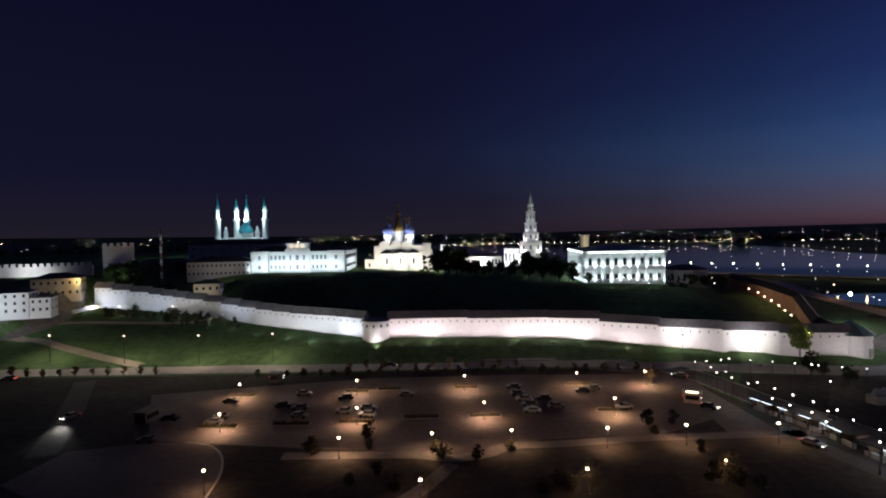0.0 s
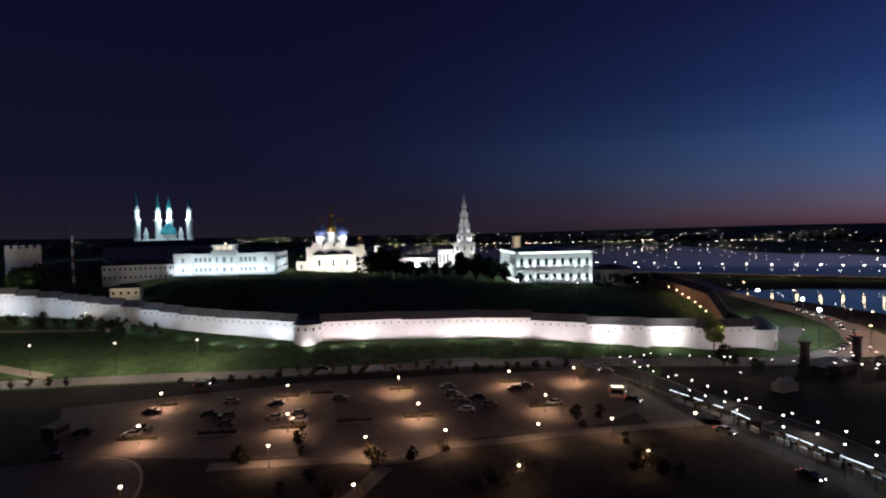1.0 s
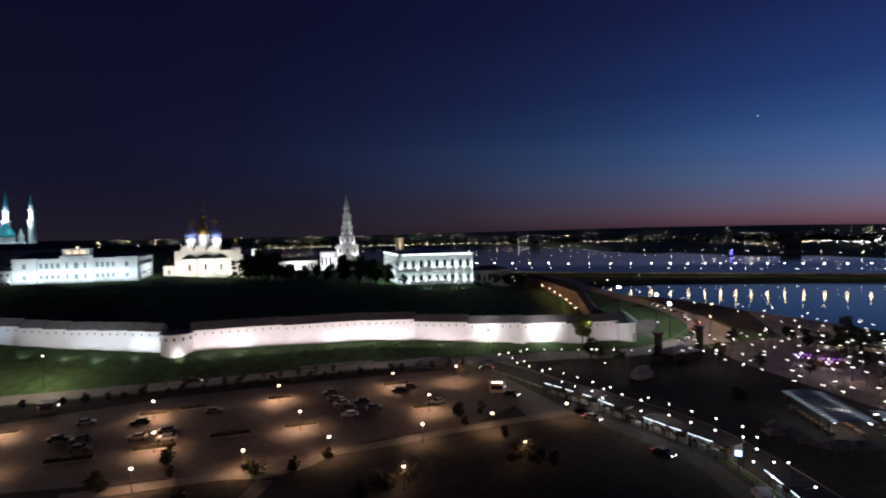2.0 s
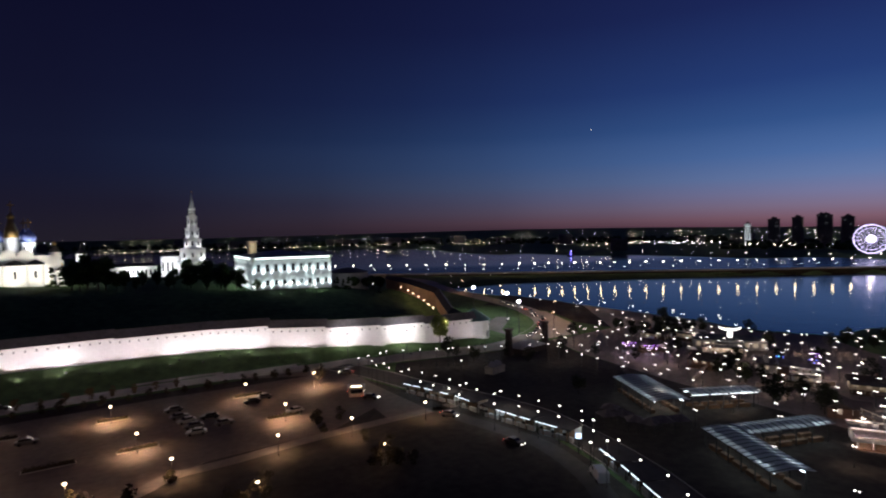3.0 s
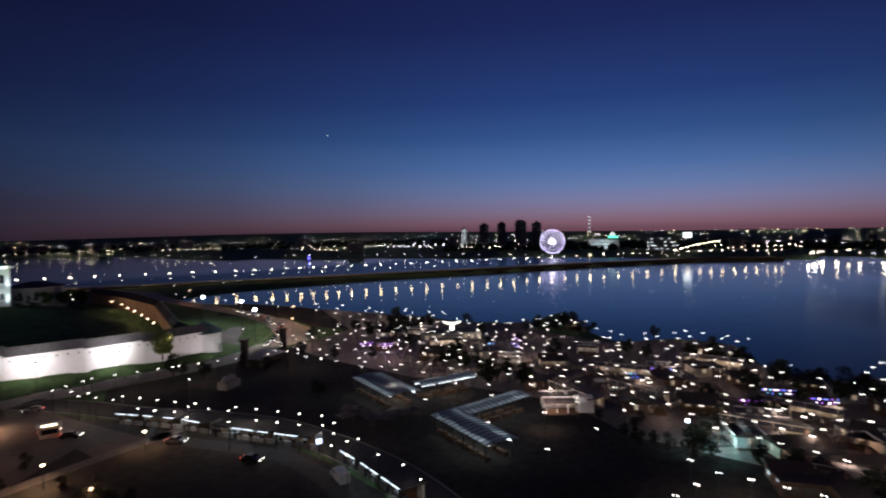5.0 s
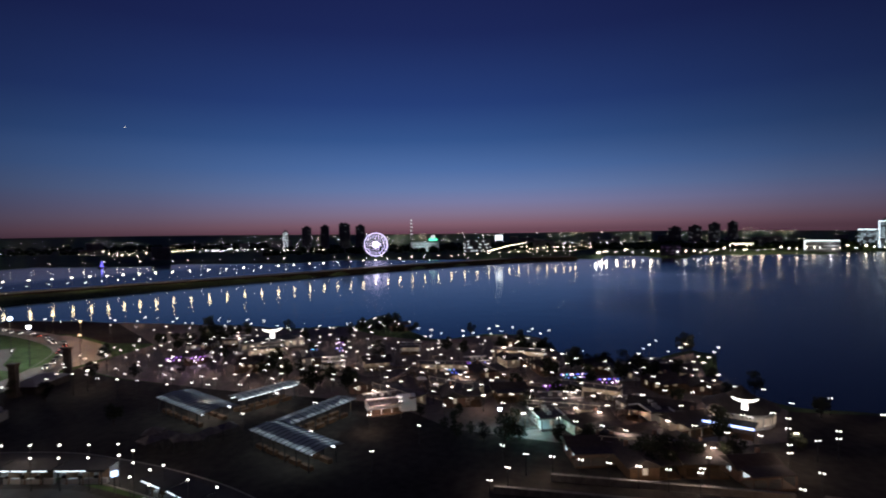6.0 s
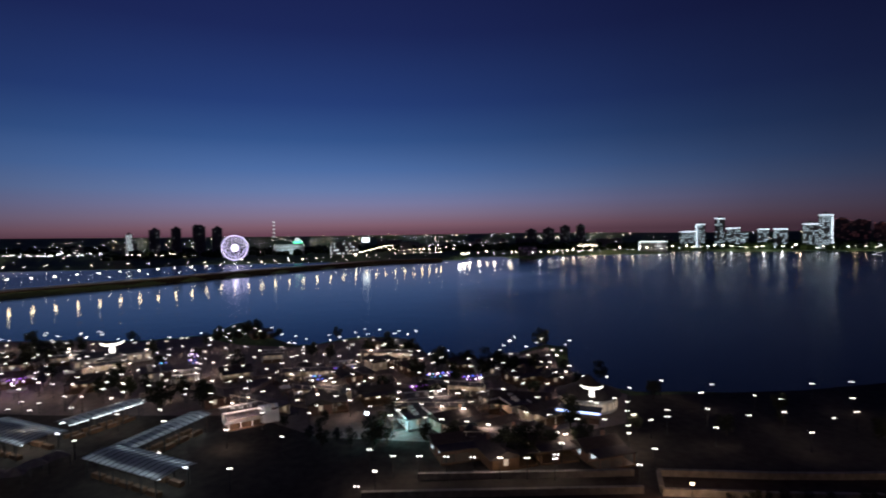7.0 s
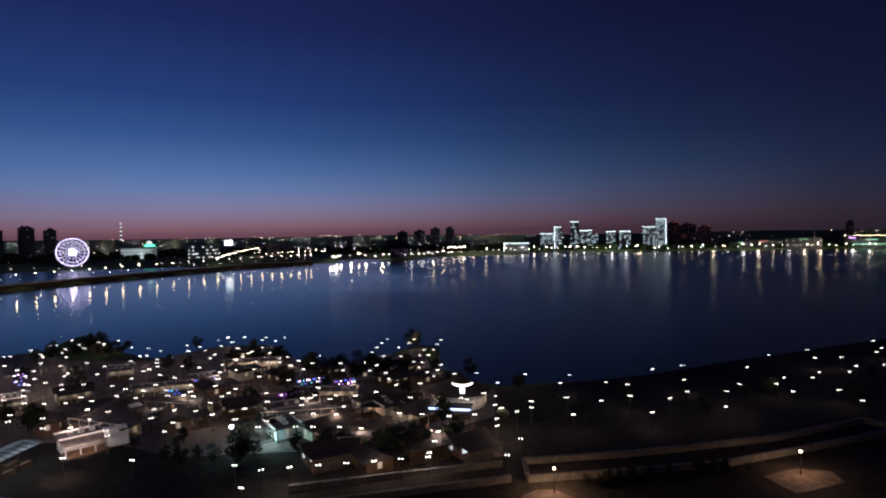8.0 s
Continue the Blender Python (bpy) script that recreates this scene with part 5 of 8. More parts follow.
# the closest-set lamps among the houses, joined
extra = []
lamp_verts = bmesh.new()
globe_verts = bmesh.new()
for i in range(900):
    px, py = RND.uniform(132, 246), RND.uniform(-44, 168)
    spots = [q for z in (QUAY_LAMPS_NORTH, QUAY_LAMPS_PLAZA, QUAY_LAMPS_SHORE, QUAY_LAMPS_PAVILIONS, QUAY_LAMPS_COVE, QUAY_LAMPS_COURTS, QUAY_LAMPS_WALK, QUAY_LAMPS_PIER) for q in z] + extra
    gap = min(math.dist((px, py), q) for q in spots)
    if len(extra) < 130 and float(inside(np.array([px]), np.array([py]), RIVER)[0]) < -9 and 5.5 < gap < 9:
        extra.append((px, py))
        lathe([(0.1, -0.3), (0.06, 0.6), (0.05, 3.9)], 6, px, py, lamp_verts)
        box(px - 0.04, px + 0.04, py - 0.3, py + 0.3, 3.86, 3.93, lamp_verts)
        for s in (-0.3, 0.3):
            ball(0.115, px, py + s, 4.0, 1, globe_verts)
lots = tagged(part("quay_lamp_posts", lamp_verts, POLE), "closely set twin globe lamps among the quay houses", "street lamp", kind="stuff")
part("globes", globe_verts, LAMP_COOL, lots, "white glowing globes")
BRIDGE_LAMPS_FAR = [
    (73.7, 153.2), (75.1, 148), (77.5, 137.2), (78.7, 131.9), (79.7, 126.6), (80.9, 121.4), (82.1, 115.7), (81, 109.6),
    (84.8, 105.1), (85.9, 99.6), (87, 94.1), (88.1, 88.6), (89.4, 83.3), (87.1, 78), (80.5, 68.8), (82.5, 67.8),
]
BRIDGE_LAMPS_NEAR = [
    (72.4, 147.3), (73.7, 142.1), (74.8, 136.4), (73.6, 124.3), (74.5, 119.4), (76.1, 114.6), (75.1, 108.8), (79.8, 115.1),
    (82.2, 104.3), (77.4, 98.2), (80.8, 93.8), (81.8, 88.7), (82.9, 83.6), (84.9, 79), (82.5, 73.9), (77.5, 70.1),
    (75.6, 64.8), (73.6, 48.1), (76.8, 53.6), (78.3, 59.9),
]
STREET_LAMPS = [
    (72.1, 159.3), (75.8, 160.3), (80.6, 161.3), (83.5, 162.6), (88.6, 160.4), (93.6, 157.9), (98.6, 155.8), (102.2, 154.1),
    (103.6, 153.3), (108.4, 150.9), (113.3, 148.4), (118, 145.6), (132.8, 138.6), (136.5, 137.3), (155.2, 148.4), (95.5, 137),
    (129.6, 120.7),
]
for i, (px, py) in enumerate(BRIDGE_LAMPS_FAR + BRIDGE_LAMPS_NEAR + STREET_LAMPS):
    put(road_lamp, px, py, z=0)
    if i % 4 == 1:
        shine(px, py, 6.0, 420, NEUTRAL)
TOWER_ROAD_LAMPS = [
    (267.5, 399.5), (228, 338.7), (261.1, 428.4), (300.7, 384.1), (225.3, 290.7), (219.4, 279.5), (316.4, 385.6), (219.8, 244.5),
    (212.3, 227.7), (218.3, 315.6), (155.8, 187.5), (138.6, 287), (128.1, 262.7),
]
for px, py in TOWER_ROAD_LAMPS:
    put(road_lamp, px, py, z=max(z_at(px, py), 0), size=1.05)
for px, py in [(180.7, 246.7), (175.6, 212), (159.5, 184.5)]:
    put(mast_lamp, px, py, z=max(z_at(px, py), 0))
    shine(px, py, 13.0, 5000, (0.85, 0.92, 1.0), 0.9)
for i, (px, py, a) in enumerate(rows_of(smoothed(DAM), 34)[4:]):
    n = Vector((math.sin(radians(a)), -math.cos(radians(a))))
    put(dam_lamp, px + n.x * 9.6, py + n.y * 9.6, z=1.1)
    put(dam_lamp, px - n.x * 9.6, py - n.y * 9.6, z=1.1, size=0.42)
    shine(px + n.x * 9.6, py + n.y * 9.6, 11.1, 800, AMBER, 0.7)
for t in (*big, *fir, *young, *shrub, lit_tree, park_lamp, path_lamp, road_lamp, tall_lamp, dam_lamp, mast_lamp):
    retire(t)


# ---------------------------------------------------------------- car park
def slab(name, pts, z, material, label, category="paving", depth=0.15):
    bm = bmesh.new()
    f = bm.faces.new([bm.verts.new((x, y, z)) for x, y in pts])
    r = bmesh.ops.extrude_face_region(bm, geom=[f])
    bmesh.ops.translate(bm, verts=[v for v in r["geom"] if isinstance(v, bmesh.types.BMVert)], vec=(0, 0, -depth))
    bmesh.ops.triangulate(bm, faces=bm.faces[:])
    return tagged(part(name, bm, material), label, category, kind="structure")


slab("ground_lawn", [(-420, 178), (-250, 177), (-140, 177), (-60, 177), (0, 178), (40, 177.5), (66, 174), (72, 158), (76, 140), (82, 122), (86, 103), (85, 88), (82, 73), (77, 58), (68, 42), (54, 22), (40, -40), (60, -200), (-420, -200)], 0.03, LAWN, "dark dry lawn round the car park", "lawn")
slab("ground_verge", [(57, 20), (71, 42), (81, 58), (90, 62), (97, 58), (104, 40), (98, -20), (112, -10), (126, -38), (149, -46), (150, -100), (156, -131), (170, -230), (40, -230), (40, -40)], 0.025, LAWN, "dark dry verge between road, quay and promenade", "lawn")
slab("pavement_car_park", [(-83.1, 156.1), (-60.8, 161.4), (-22.3, 170.1), (19.6, 171.3), (60.3, 169.9), (62.8, 152.7), (62.3, 128.6), (48, 119.9), (20.6, 117.9), (13.5, 114.5), (8.9, 109.4), (1.1, 108.7), (-5.8, 112.3), (-27.1, 114.8), (-49.2, 118.2), (-65.7, 121.3)], 0.045, ASPHALT, "worn asphalt car park lit by warm lamps", "car park")
slab("pavement_forecourt", [(-81.5, 100.1), (-79.6, 115.6), (-62.9, 120.2), (-52.5, 119), (-46.7, 114.2), (-43, 105.8), (-41.9, 94.3), (-49.4, 80.7)], 0.05, ASPHALT, "dark asphalt forecourt with rounded kerb", "paving")
slab("road_junction", [(39.1, 180), (82.2, 183.8), (74.4, 167.6), (71.9, 152.1), (72.6, 130.9), (73.1, 118.7), (61.2, 116.9), (62.3, 128.6), (62.8, 152.7), (60.3, 169.9)], 0.04, ASPHALT, "worn asphalt junction beside the car park", "road")
ribbon("pavement_walk", [(-33.2, 111.2), (-17.2, 111.1), (-5.7, 110.6), (1.1, 108.7), (7.9, 110.6), (13.5, 114.5), (24.8, 115.2), (39.8, 117.3), (57, 118.1), (74.3, 118.6), (89.1, 118.9)], 3.6, PAVING, "pale paved footpath beside the car park", "path", 0.07)
ribbon("pavement_path", [(-9.4, 89.3), (-4.6, 95.4), (1, 106)], 3.2, PAVING, "pale paved footpath through dark lawn", "path", 0.075)
ribbon("pavement_lane", [(-83.5, 112.9), (-91.3, 131.4), (-104.4, 157.3), (-112.4, 172.8)], 6, SIDE_LANE, "dark asphalt lane leading to the street", "lane", 0.06)
ribbon("pavement_bank_path", [(-170.5, 212.6), (-161.1, 217.3), (-141.3, 207.5), (-120.3, 197.2), (-104.7, 190.6)], 4.0, SAND, "pale sandy path across the grass bank", "path", 0.25)
ribbon("pavement_upper_path", [(-166.6, 225), (-164.5, 235.2), (-153.4, 236.6), (-127.8, 233.9), (-108.2, 232.6), (-100.1, 237.2)], 3.0, SAND, "pale sandy track below the fortress wall", "path", 0.3)
ribbon("pavement_house_road", [(-176.8, 204.7), (-171.1, 213.4), (-168.1, 227.1), (-167, 238.9), (-168.8, 251), (-171.1, 261.5)], 7.0, PAVING, "pale asphalt road past the corner house", "road", 0.3)
ribbon("kerb_forecourt", [(-56.4, 119.5), (-50.4, 117.4), (-45.8, 111.8), (-42.6, 103.3), (-41.3, 93.3)], 0.5, KERB, "pale rounded concrete kerb of the forecourt", "kerb", 0.12)


def island(x, y, w, turn):
    t = thing("planting_island", x, y, 0, turn, "raised kerbed planting island with dark shrubs", "planter", "car park islands")
    part("kerb", box(-w / 2, w / 2, -0.9, 0.9, -0.1, 0.2), KERB, t)
    part("soil", box(-w / 2 + 0.2, w / 2 - 0.2, -0.7, 0.7, 0.1, 0.26), SOIL, t)
    bm = bmesh.new()
    for i in range(int(w * 40)):
        c = Vector((RND.uniform(-w / 2 + 0.3, w / 2 - 0.3), RND.uniform(-0.6, 0.6), 0.25 + abs(RND.gauss(0, 0.25))))
        u = Vector((RND.gauss(0, 1), RND.gauss(0, 1), RND.gauss(0, 1))).normalized() * 0.16
        v = u.orthogonal()
        bm.faces.new([bm.verts.new(c + a * u + b * v) for a, b in ((-1, -0.4), (0, -0.8), (1, 0.2), (0.2, 0.9))])
    part("shrubbery", bm, LEAF_DULL, t)


for (px, py), w in zip([(-55.7, 153.4), (-25.1, 155.8), (5.9, 157.9), (38.6, 159.3), (-53.3, 128.8), (-36.5, 129.8), (-21.1, 130.6), (-6, 133), (9.4, 133.4), (41.2, 135.9), (-15.9, 157.5)], (6, 7, 7, 8, 9, 9, 9, 9, 8, 8, 7)):
    island(px, py, w, RND.uniform(-2, 2))


def car_mesh_parts(paint):
    t = thing("car", 0, 0, -500, 0, "parked car", "car")
    side = [(-2.15, 0.35), (-2.2, 0.75), (-1.95, 0.95), (-1.15, 1.02), (0.95, 1.0), (1.9, 0.85), (2.15, 0.65), (2.15, 0.35)]
    def extrude(prof, w, w2=None):
        bm = bmesh.new()
        a = [bm.verts.new((x, -w, z)) for x, z in prof]
        b = [bm.verts.new((x, w, z)) for x, z in prof]
        for i in range(len(prof)):
            j = (i + 1) % len(prof)
            bm.faces.new((a[i], a[j], b[j], b[i]))
        bm.faces.new(a[::-1])
        bm.faces.new(b)
        return bm
    bm = extrude(side, 0.88)
    bmesh.ops.bevel(bm, geom=bm.edges[:], offset=0.07, segments=1, affect="EDGES")
    body = part("body", bm, paint, t)
    part("cabin_glass", extrude([(-1.6, 1.0), (-1.05, 1.42), (0.35, 1.42), (1.05, 0.98)], 0.76), GLASS, t)
    part("roof", extrude([(-1.1, 1.41), (-0.95, 1.5), (0.25, 1.5), (0.42, 1.41)], 0.72), paint, t)
    wheel = lathe([(0.2, -0.1), (0.33, -0.1), (0.33, 0.1), (0.2, 0.1)], 12)
    bmesh.ops.rotate(wheel, verts=wheel.verts, matrix=Matrix.Rotation(radians(90), 3, "X"))
    me = mesh_of("wheel", wheel, TYRE)
    for x in (-1.35, 1.35):
        for y in (-0.82, 0.82):
            placed("wheel", me, t, x, y, 0.33)
    for y in (-0.62, 0.62):
        part("headlamp", box(2.1, 2.19, y - 0.17, y + 0.17, 0.6, 0.74), CHROME, t)
        part("tail_lamp", box(-2.22, -2.14, y - 0.15, y + 0.15, 0.68, 0.82), RED_LENS, t)
    return t


CHROME = mat("headlamp_lens", (0.6, 0.6, 0.6), 0.15, 0.6, 0.05, 3, 1, 0)
RED_LENS = mat("red_lamp_lens", (0.25, 0.02, 0.02), 0.2, 0, 0.05, 3, 1, 0)
PAINTS = [("white", (0.3, 0.3, 0.3)), ("silver grey", (0.1, 0.1, 0.105)), ("black", (0.02, 0.02, 0.022)), ("dark blue", (0.03, 0.04, 0.09))]
cars = [(car_mesh_parts(mat(n.replace(" ", "_") + "_car_paint", c, 0.3, 0.3, 0.05, 2, 0.5, 0, 0.5)), n) for n, c in PAINTS]


def park(k, x, y, turn, where, lights=False):
    o = put(cars[k][0], x, y, turn, z=0.05)
    tagged(o, "%s car %s" % (cars[k][1], where), "car", "cars")
    if lights:
        for s in (-0.62, 0.62):
            placed("headlamp_glow", BEAM, o, 2.2, s, 0.66)
            placed("tail_lamp_glow", TAIL, o, -2.23, s, 0.75)
    return o


BEAM = mesh_of("headlamp_glow", box(-0.02, 0.06, -0.13, 0.13, -0.06, 0.06), CAR_LIGHT)
TAIL = mesh_of("tail_lamp_glow", box(-0.03, 0.03, -0.15, 0.15, -0.07, 0.07), CAR_TAIL)
PARKED = [(-39.3, 153.4), (-42, 143), (-37.2, 140.9), (-35.8, 134.7), (-10.6, 151.1), (-26.9, 149), (-25.5, 137.6), (-19.6, 139.9), (-19.2, 134.7), (-57.3, 147.7), (-55.4, 131.3), (-67.1, 134.3), (-65.5, 120), (19.2, 156.4), (19.7, 149.8), (20.6, 145.2), (21.3, 140.4), (21.2, 135.5), (25.8, 145.4), (27.9, 138.6), (37.6, 151.9), (41.2, 153.9), (44.4, 137.2), (-54.9, 134.9)]
for i, (px, py) in enumerate(PARKED):
    park((0, 2, 1, 1, 1, 2, 0, 1, 0, 2, 0, 2, 1, 1, 1, 0, 1, 0, 2, 1, 2, 1, 0, 1)[i], px, py, RND.choice((0, 180)) + RND.uniform(-9, 9), "parked on the asphalt car park")
for (px, py), k, a in zip([(-18.5, 185.2), (94.9, 184.7), (107.6, 187.9), (-93.2, 136.9), (-138.5, 175.3), (-52.3, 171.6)], (2, 1, 0, 1, 1, 0), (5, 160, 165, 250, 185, 5)):
    park(k, px, py, a, "driving with its lamps lit", True)
lane_car = (-92.2, 134.9)
for s in (-0.6, 0.6):
    lamp("SPOT", "headlamp_beam", look((lane_car[0] + s, lane_car[1] - 2.2, 0.8), (-84.5, 115.8, 0)), 1500, (1.0, 0.97, 0.92), 0.1, 50, 0.7)
for (px, py), k, a in zip([(74.4, 111.8), (75.5, 89.1), (64, 143.5), (65.1, 136.2), (70.2, 165.3)], (1, 2, 0, 2, 1), (-60, -75, -40, -50, 150)):
    park(k, px, py, a, "driving with lamps lit past the dark lawn", True)
for px, py, a in rows_of([(158, 176), (176, 188), (194, 208), (208, 236), (217, 268)], 7.5):
    park(RND.choice((0, 1, 2)), px + RND.uniform(-2.5, 2.5), py, a + RND.choice((0, 180)), "in traffic on the street past the corner tower", True)
for c, n in cars:
    retire(c)


def low_wall(name, pts, h, material, label):
    """A low garden wall that follows the slope."""
    w = thing(name, pts[0][0], pts[0][1], 0, 0, label, "wall", kind="structure")
    for (ax, ay), (bx, by) in zip(pts, pts[1:]):
        z = min(z_at(ax, ay), z_at(bx, by))
        o = part("masonry", box(0, math.dist((ax, ay), (bx, by)), -0.25, 0.25, -0.8, h), material, w)
        o.matrix_basis = pose(ax - pts[0][0], ay - pts[0][1], z, 0, 0, math.degrees(math.atan2(by - ay, bx - ax)))


low_wall("wall_garden", [(-165.1, 246.3), (-164.4, 253.9), (-159.9, 259.2), (-152.7, 258.2), (-144, 253.5)], 1.6, WHITE, "low curved whitewashed garden wall on the bank")
garden = [make_tree("garden_shrub", 131 + i, 2.6, 1.4, LEAF_DULL, "brownish wild shrub below the fortress wall", 0.06, 320, 0.2, False, 0.1) for i in range(2)]
for i in range(34):
    px, py = RND.uniform(-150, -96), 0
    py = float(np.interp(px, [a for a, b in WALL], [b for a, b in WALL])) - RND.uniform(5, 13)
    put(RND.choice(garden), px, py, RND.uniform(0, 360), RND.uniform(0.6, 1.5))
for g in garden:
    retire(g)


def kiosk(x, y, w, turn, label, lit=True):
    k = thing("kiosk", x, y, 0, turn, label, "kiosk")
    part("wall", box(-w / 2, w / 2, -1.4, 1.4, -0.1, 2.6), CREAM if lit else ROOF_DARK, k)
    part("roof", box(-w / 2 - 0.4, w / 2 + 0.4, -1.8, 1.8, 2.61, 2.85), ROOF_GREY if lit else ROOF_DARK, k)
    part("window", box(-w / 2 + 0.4, w / 2 - 0.4, -1.46, -1.38, 1.0, 2.1), GLASS, k)
    if lit:
        part("light_sign", box(-w / 2 + 0.6, w / 2 - 0.6, -1.75, -1.45, 2.87, 3.2), STALL_LIGHT, k, "glowing warm light box")


STALL_LIGHT = glow("warm_light_box", (1.0, 0.82, 0.5), 6)
kiosk(*(63.2, 141.4), 4.0, -25, "small kiosk with glowing warm roof sign")
kiosk(*(-51.6, 168.2), 3.0, 0, "small grey ticket booth by the street", False)
kiosk(*(-72.7, 134.4), 5.0, 80, "pale site cabin at the edge of the car park", False)



# ---------------------------------------------------------------- the river quay
slab("pavement_quay", [(160, 165), (200, 168), (248, 230), (247, 160), (240, 122), (250, 104), (230, 80), (222, 54), (238, 30), (236, 12), (196, 0), (193, -22), (214, -44), (176, -40), (150, -52), (128, -44), (117, -14), (124, 26), (140, 46), (144, 100), (151, 140)],
     0.03, QUAY, "dark paved quay with walks between houses")


slab("ground_field", [(96, 100), (93, 122), (87, 140), (84, 158), (90, 168), (140, 160), (160, 165), (150, 140), (145, 100), (141, 46), (106, 30), (89, 56), (93, 73), (95.5, 88)], 0.02, LAWN, "dark dry lawn between road and quay", "lawn")


# two sheets added over the grass, with the lack of light in their colour
slab("ground_garden", [(96, 34), (108, 34), (140, 47), (126, 24), (119, -12), (129, -45), (112, -52), (98, -52), (97, -20)], 0.022, LAWN, "dark sheet over grass, darkening the unlit garden behind the parapets", "lawn")
slab("ground_shore", [(204, 268), (246, 300), (250, 252), (246, 226), (226, 197), (202, 170), (200, 190), (216, 224)], 0.028, LAWN, "dark sheet over grass, darkening the unlit ground between street and shore", "lawn")


def build_pylons():
    for (x, y), h in zip([(128.3, 154), (151.5, 160.1)], (9.0, 8.5)):
        p = thing("brick_pylon", x, y, 0, 20, "dark unlit square brick pylon", "pylon", "two pylons")
        part("shaft", box(-0.9, 0.9, -0.9, 0.9, -0.3, h), THATCH, p)
        part("cap", box(-1.2, 1.2, -1.2, 1.2, h + 0.01, h + 0.6), THATCH, p)
        part("plinth", box(-1.3, 1.3, -1.3, 1.3, -0.3, 1.2), THATCH, p)
    x, y = (109.3, 138.2)
    m = thing("stone_block", x, y, 0, 15, "pale stone plinth with rough rocks on dark lawn", "monument")
    part("plinth", box(-3.2, 3.2, -1.6, 1.6, -0.3, 2.2), CONCRETE, m)
    for i in range(5):
        part("rock", ball(0.7 + 0.25 * (i % 2), -2.4 + 1.2 * i, 0.3 * (i % 2), 2.5, 2, None, 1.3), GREY, m)
    r = thing("low_pavilion", *(137.7, 155.8), 0, 12, "low unlit pavilion with pale tent roof", "pavilion")
    part("wall", box(-7, 7, -4, 4, -0.3, 2.2), THATCH, r)
    part("roof", hip(-7, 7, -4, 4, 2.21, 1.9), GREY, r)


build_pylons()
slab("ground_island", [(153, 182), (160, 181), (168.5, 182), (176, 190), (187, 207), (181, 209), (172, 206.5), (160, 196)], 0.16, GRASS, "lit green grass island at the road junction", "lawn")
slab("road_square", [(203, 236), (213, 224), (196, 188), (178, 168), (163, 168), (150, 172), (163, 180), (178, 188), (192, 206)], 0.09, ROADBED, "wide worn asphalt junction under orange lamps", "road")
slab("pavement_tower", [(144, 182), (152, 183), (160, 197), (172, 208), (186, 222), (180, 226), (164, 214), (150, 198)], 0.1, PAVING, "pale paved walk round the corner tower", "paving")


def pavilion(a, b, width, side, h=4.0):
    """A long open market pavilion with a pale roof lit from beneath, from a to b."""
    L = math.hypot(b[0] - a[0], b[1] - a[1])
    p = thing("market_pavilion", a[0], a[1], 0, math.degrees(math.atan2(b[1] - a[1], b[0] - a[0])), "long open market pavilion with pale roof glowing underneath", "pavilion", "market pavilions")
    bm = gable(0, L, 0, width * side, h, 0.55, over=0.5)
    bm.faces.ensure_lookup_table()
    bmesh.ops.delete(bm, geom=[bm.faces[0], bm.faces[3], bm.faces[4]], context="FACES_ONLY")
    part("roof", bm, SHEET, p, "translucent ribbed sheet roof")
    me = mesh_of("roof_rib", box(-0.06, 0.06, 0, 1, 0, 0.08), POLE)
    n = int(L / 1.6)
    half = width / 2 + 0.5
    tip = math.degrees(math.atan2(0.55, half))
    for i in range(n + 1):
        for s in (0, 1):
            o = placed("roof_rib", me, p, i * L / n, (-0.5 if s == 0 else width + 0.5) * side, h + 0.02)
            o.matrix_basis = Matrix.Translation((i * L / n, (-0.5 if (s == 0) == (side > 0) else width + 0.5) * (1 if side > 0 else 1) - (0 if side > 0 else width), h + 0.02)) @ (pose(0, 0, 0, tip, 0, 0) if (s == 0) == (side > 0) else pose(0, 0, 0, 0, 0, 180) @ pose(0, 0, 0, tip, 0, 0)) @ Matrix.Diagonal((1, half, 1, 1))
    pm = mesh_of("post", box(-0.1, 0.1, -0.1, 0.1, -0.2, h), POLE)
    for i in range(int(L / 4) + 1):
        for y in (0.2, width - 0.2):
            placed("post", pm, p, min(i * 4.0, L - 0.1), y * side, 0)
    tube = mesh_of("strip_light", box(-2.2, 2.2, -0.1, 0.1, -0.05, 0.05), STRIP)
    for i in range(int(L / 5) + 1):
        placed("strip_light", tube, p, min(2 + i * 5.0, L - 2.3), 0.3 * side, h - 0.25)
        placed("strip_light", tube, p, min(2 + i * 5.0, L - 2.3), (width - 1.2) * side, h - 0.3)
    bm = mesh_of("stall_table", box(-1.5, 1.5, -0.5, 0.5, 0, 0.9), TIMBER)
    for i in range(int(L / 4)):
        placed("stall", bm, p, 2 + i * 4.0, 1.2 * side, 0)
        placed("stall", bm, p, 2 + i * 4.0, (width - 1.2) * side, 0)


STRIP = glow("cold_strip_light", (0.82, 0.92, 1.0), 6)


def sheet_mat(name, color):
    m = mat(name, color, 0.5, 0, 0.2, 0.8, 0.15, 0.05)
    t = m.node_tree
    tr = t.nodes.new("ShaderNodeBsdfTranslucent")
    tr.inputs[0].default_value = (0.6, 0.68, 0.72, 1)
    mx = t.nodes.new("ShaderNodeMixShader")
    mx.inputs[0].default_value = 0.22
    t.links.new(t.nodes["Principled BSDF"].outputs[0], mx.inputs[1])
    t.links.new(tr.outputs[0], mx.inputs[2])
    t.links.new(mx.outputs[0], t.nodes["Material Output"].inputs[0])
    return m


SHEET = sheet_mat("translucent_ribbed_sheet", (0.35, 0.38, 0.4))

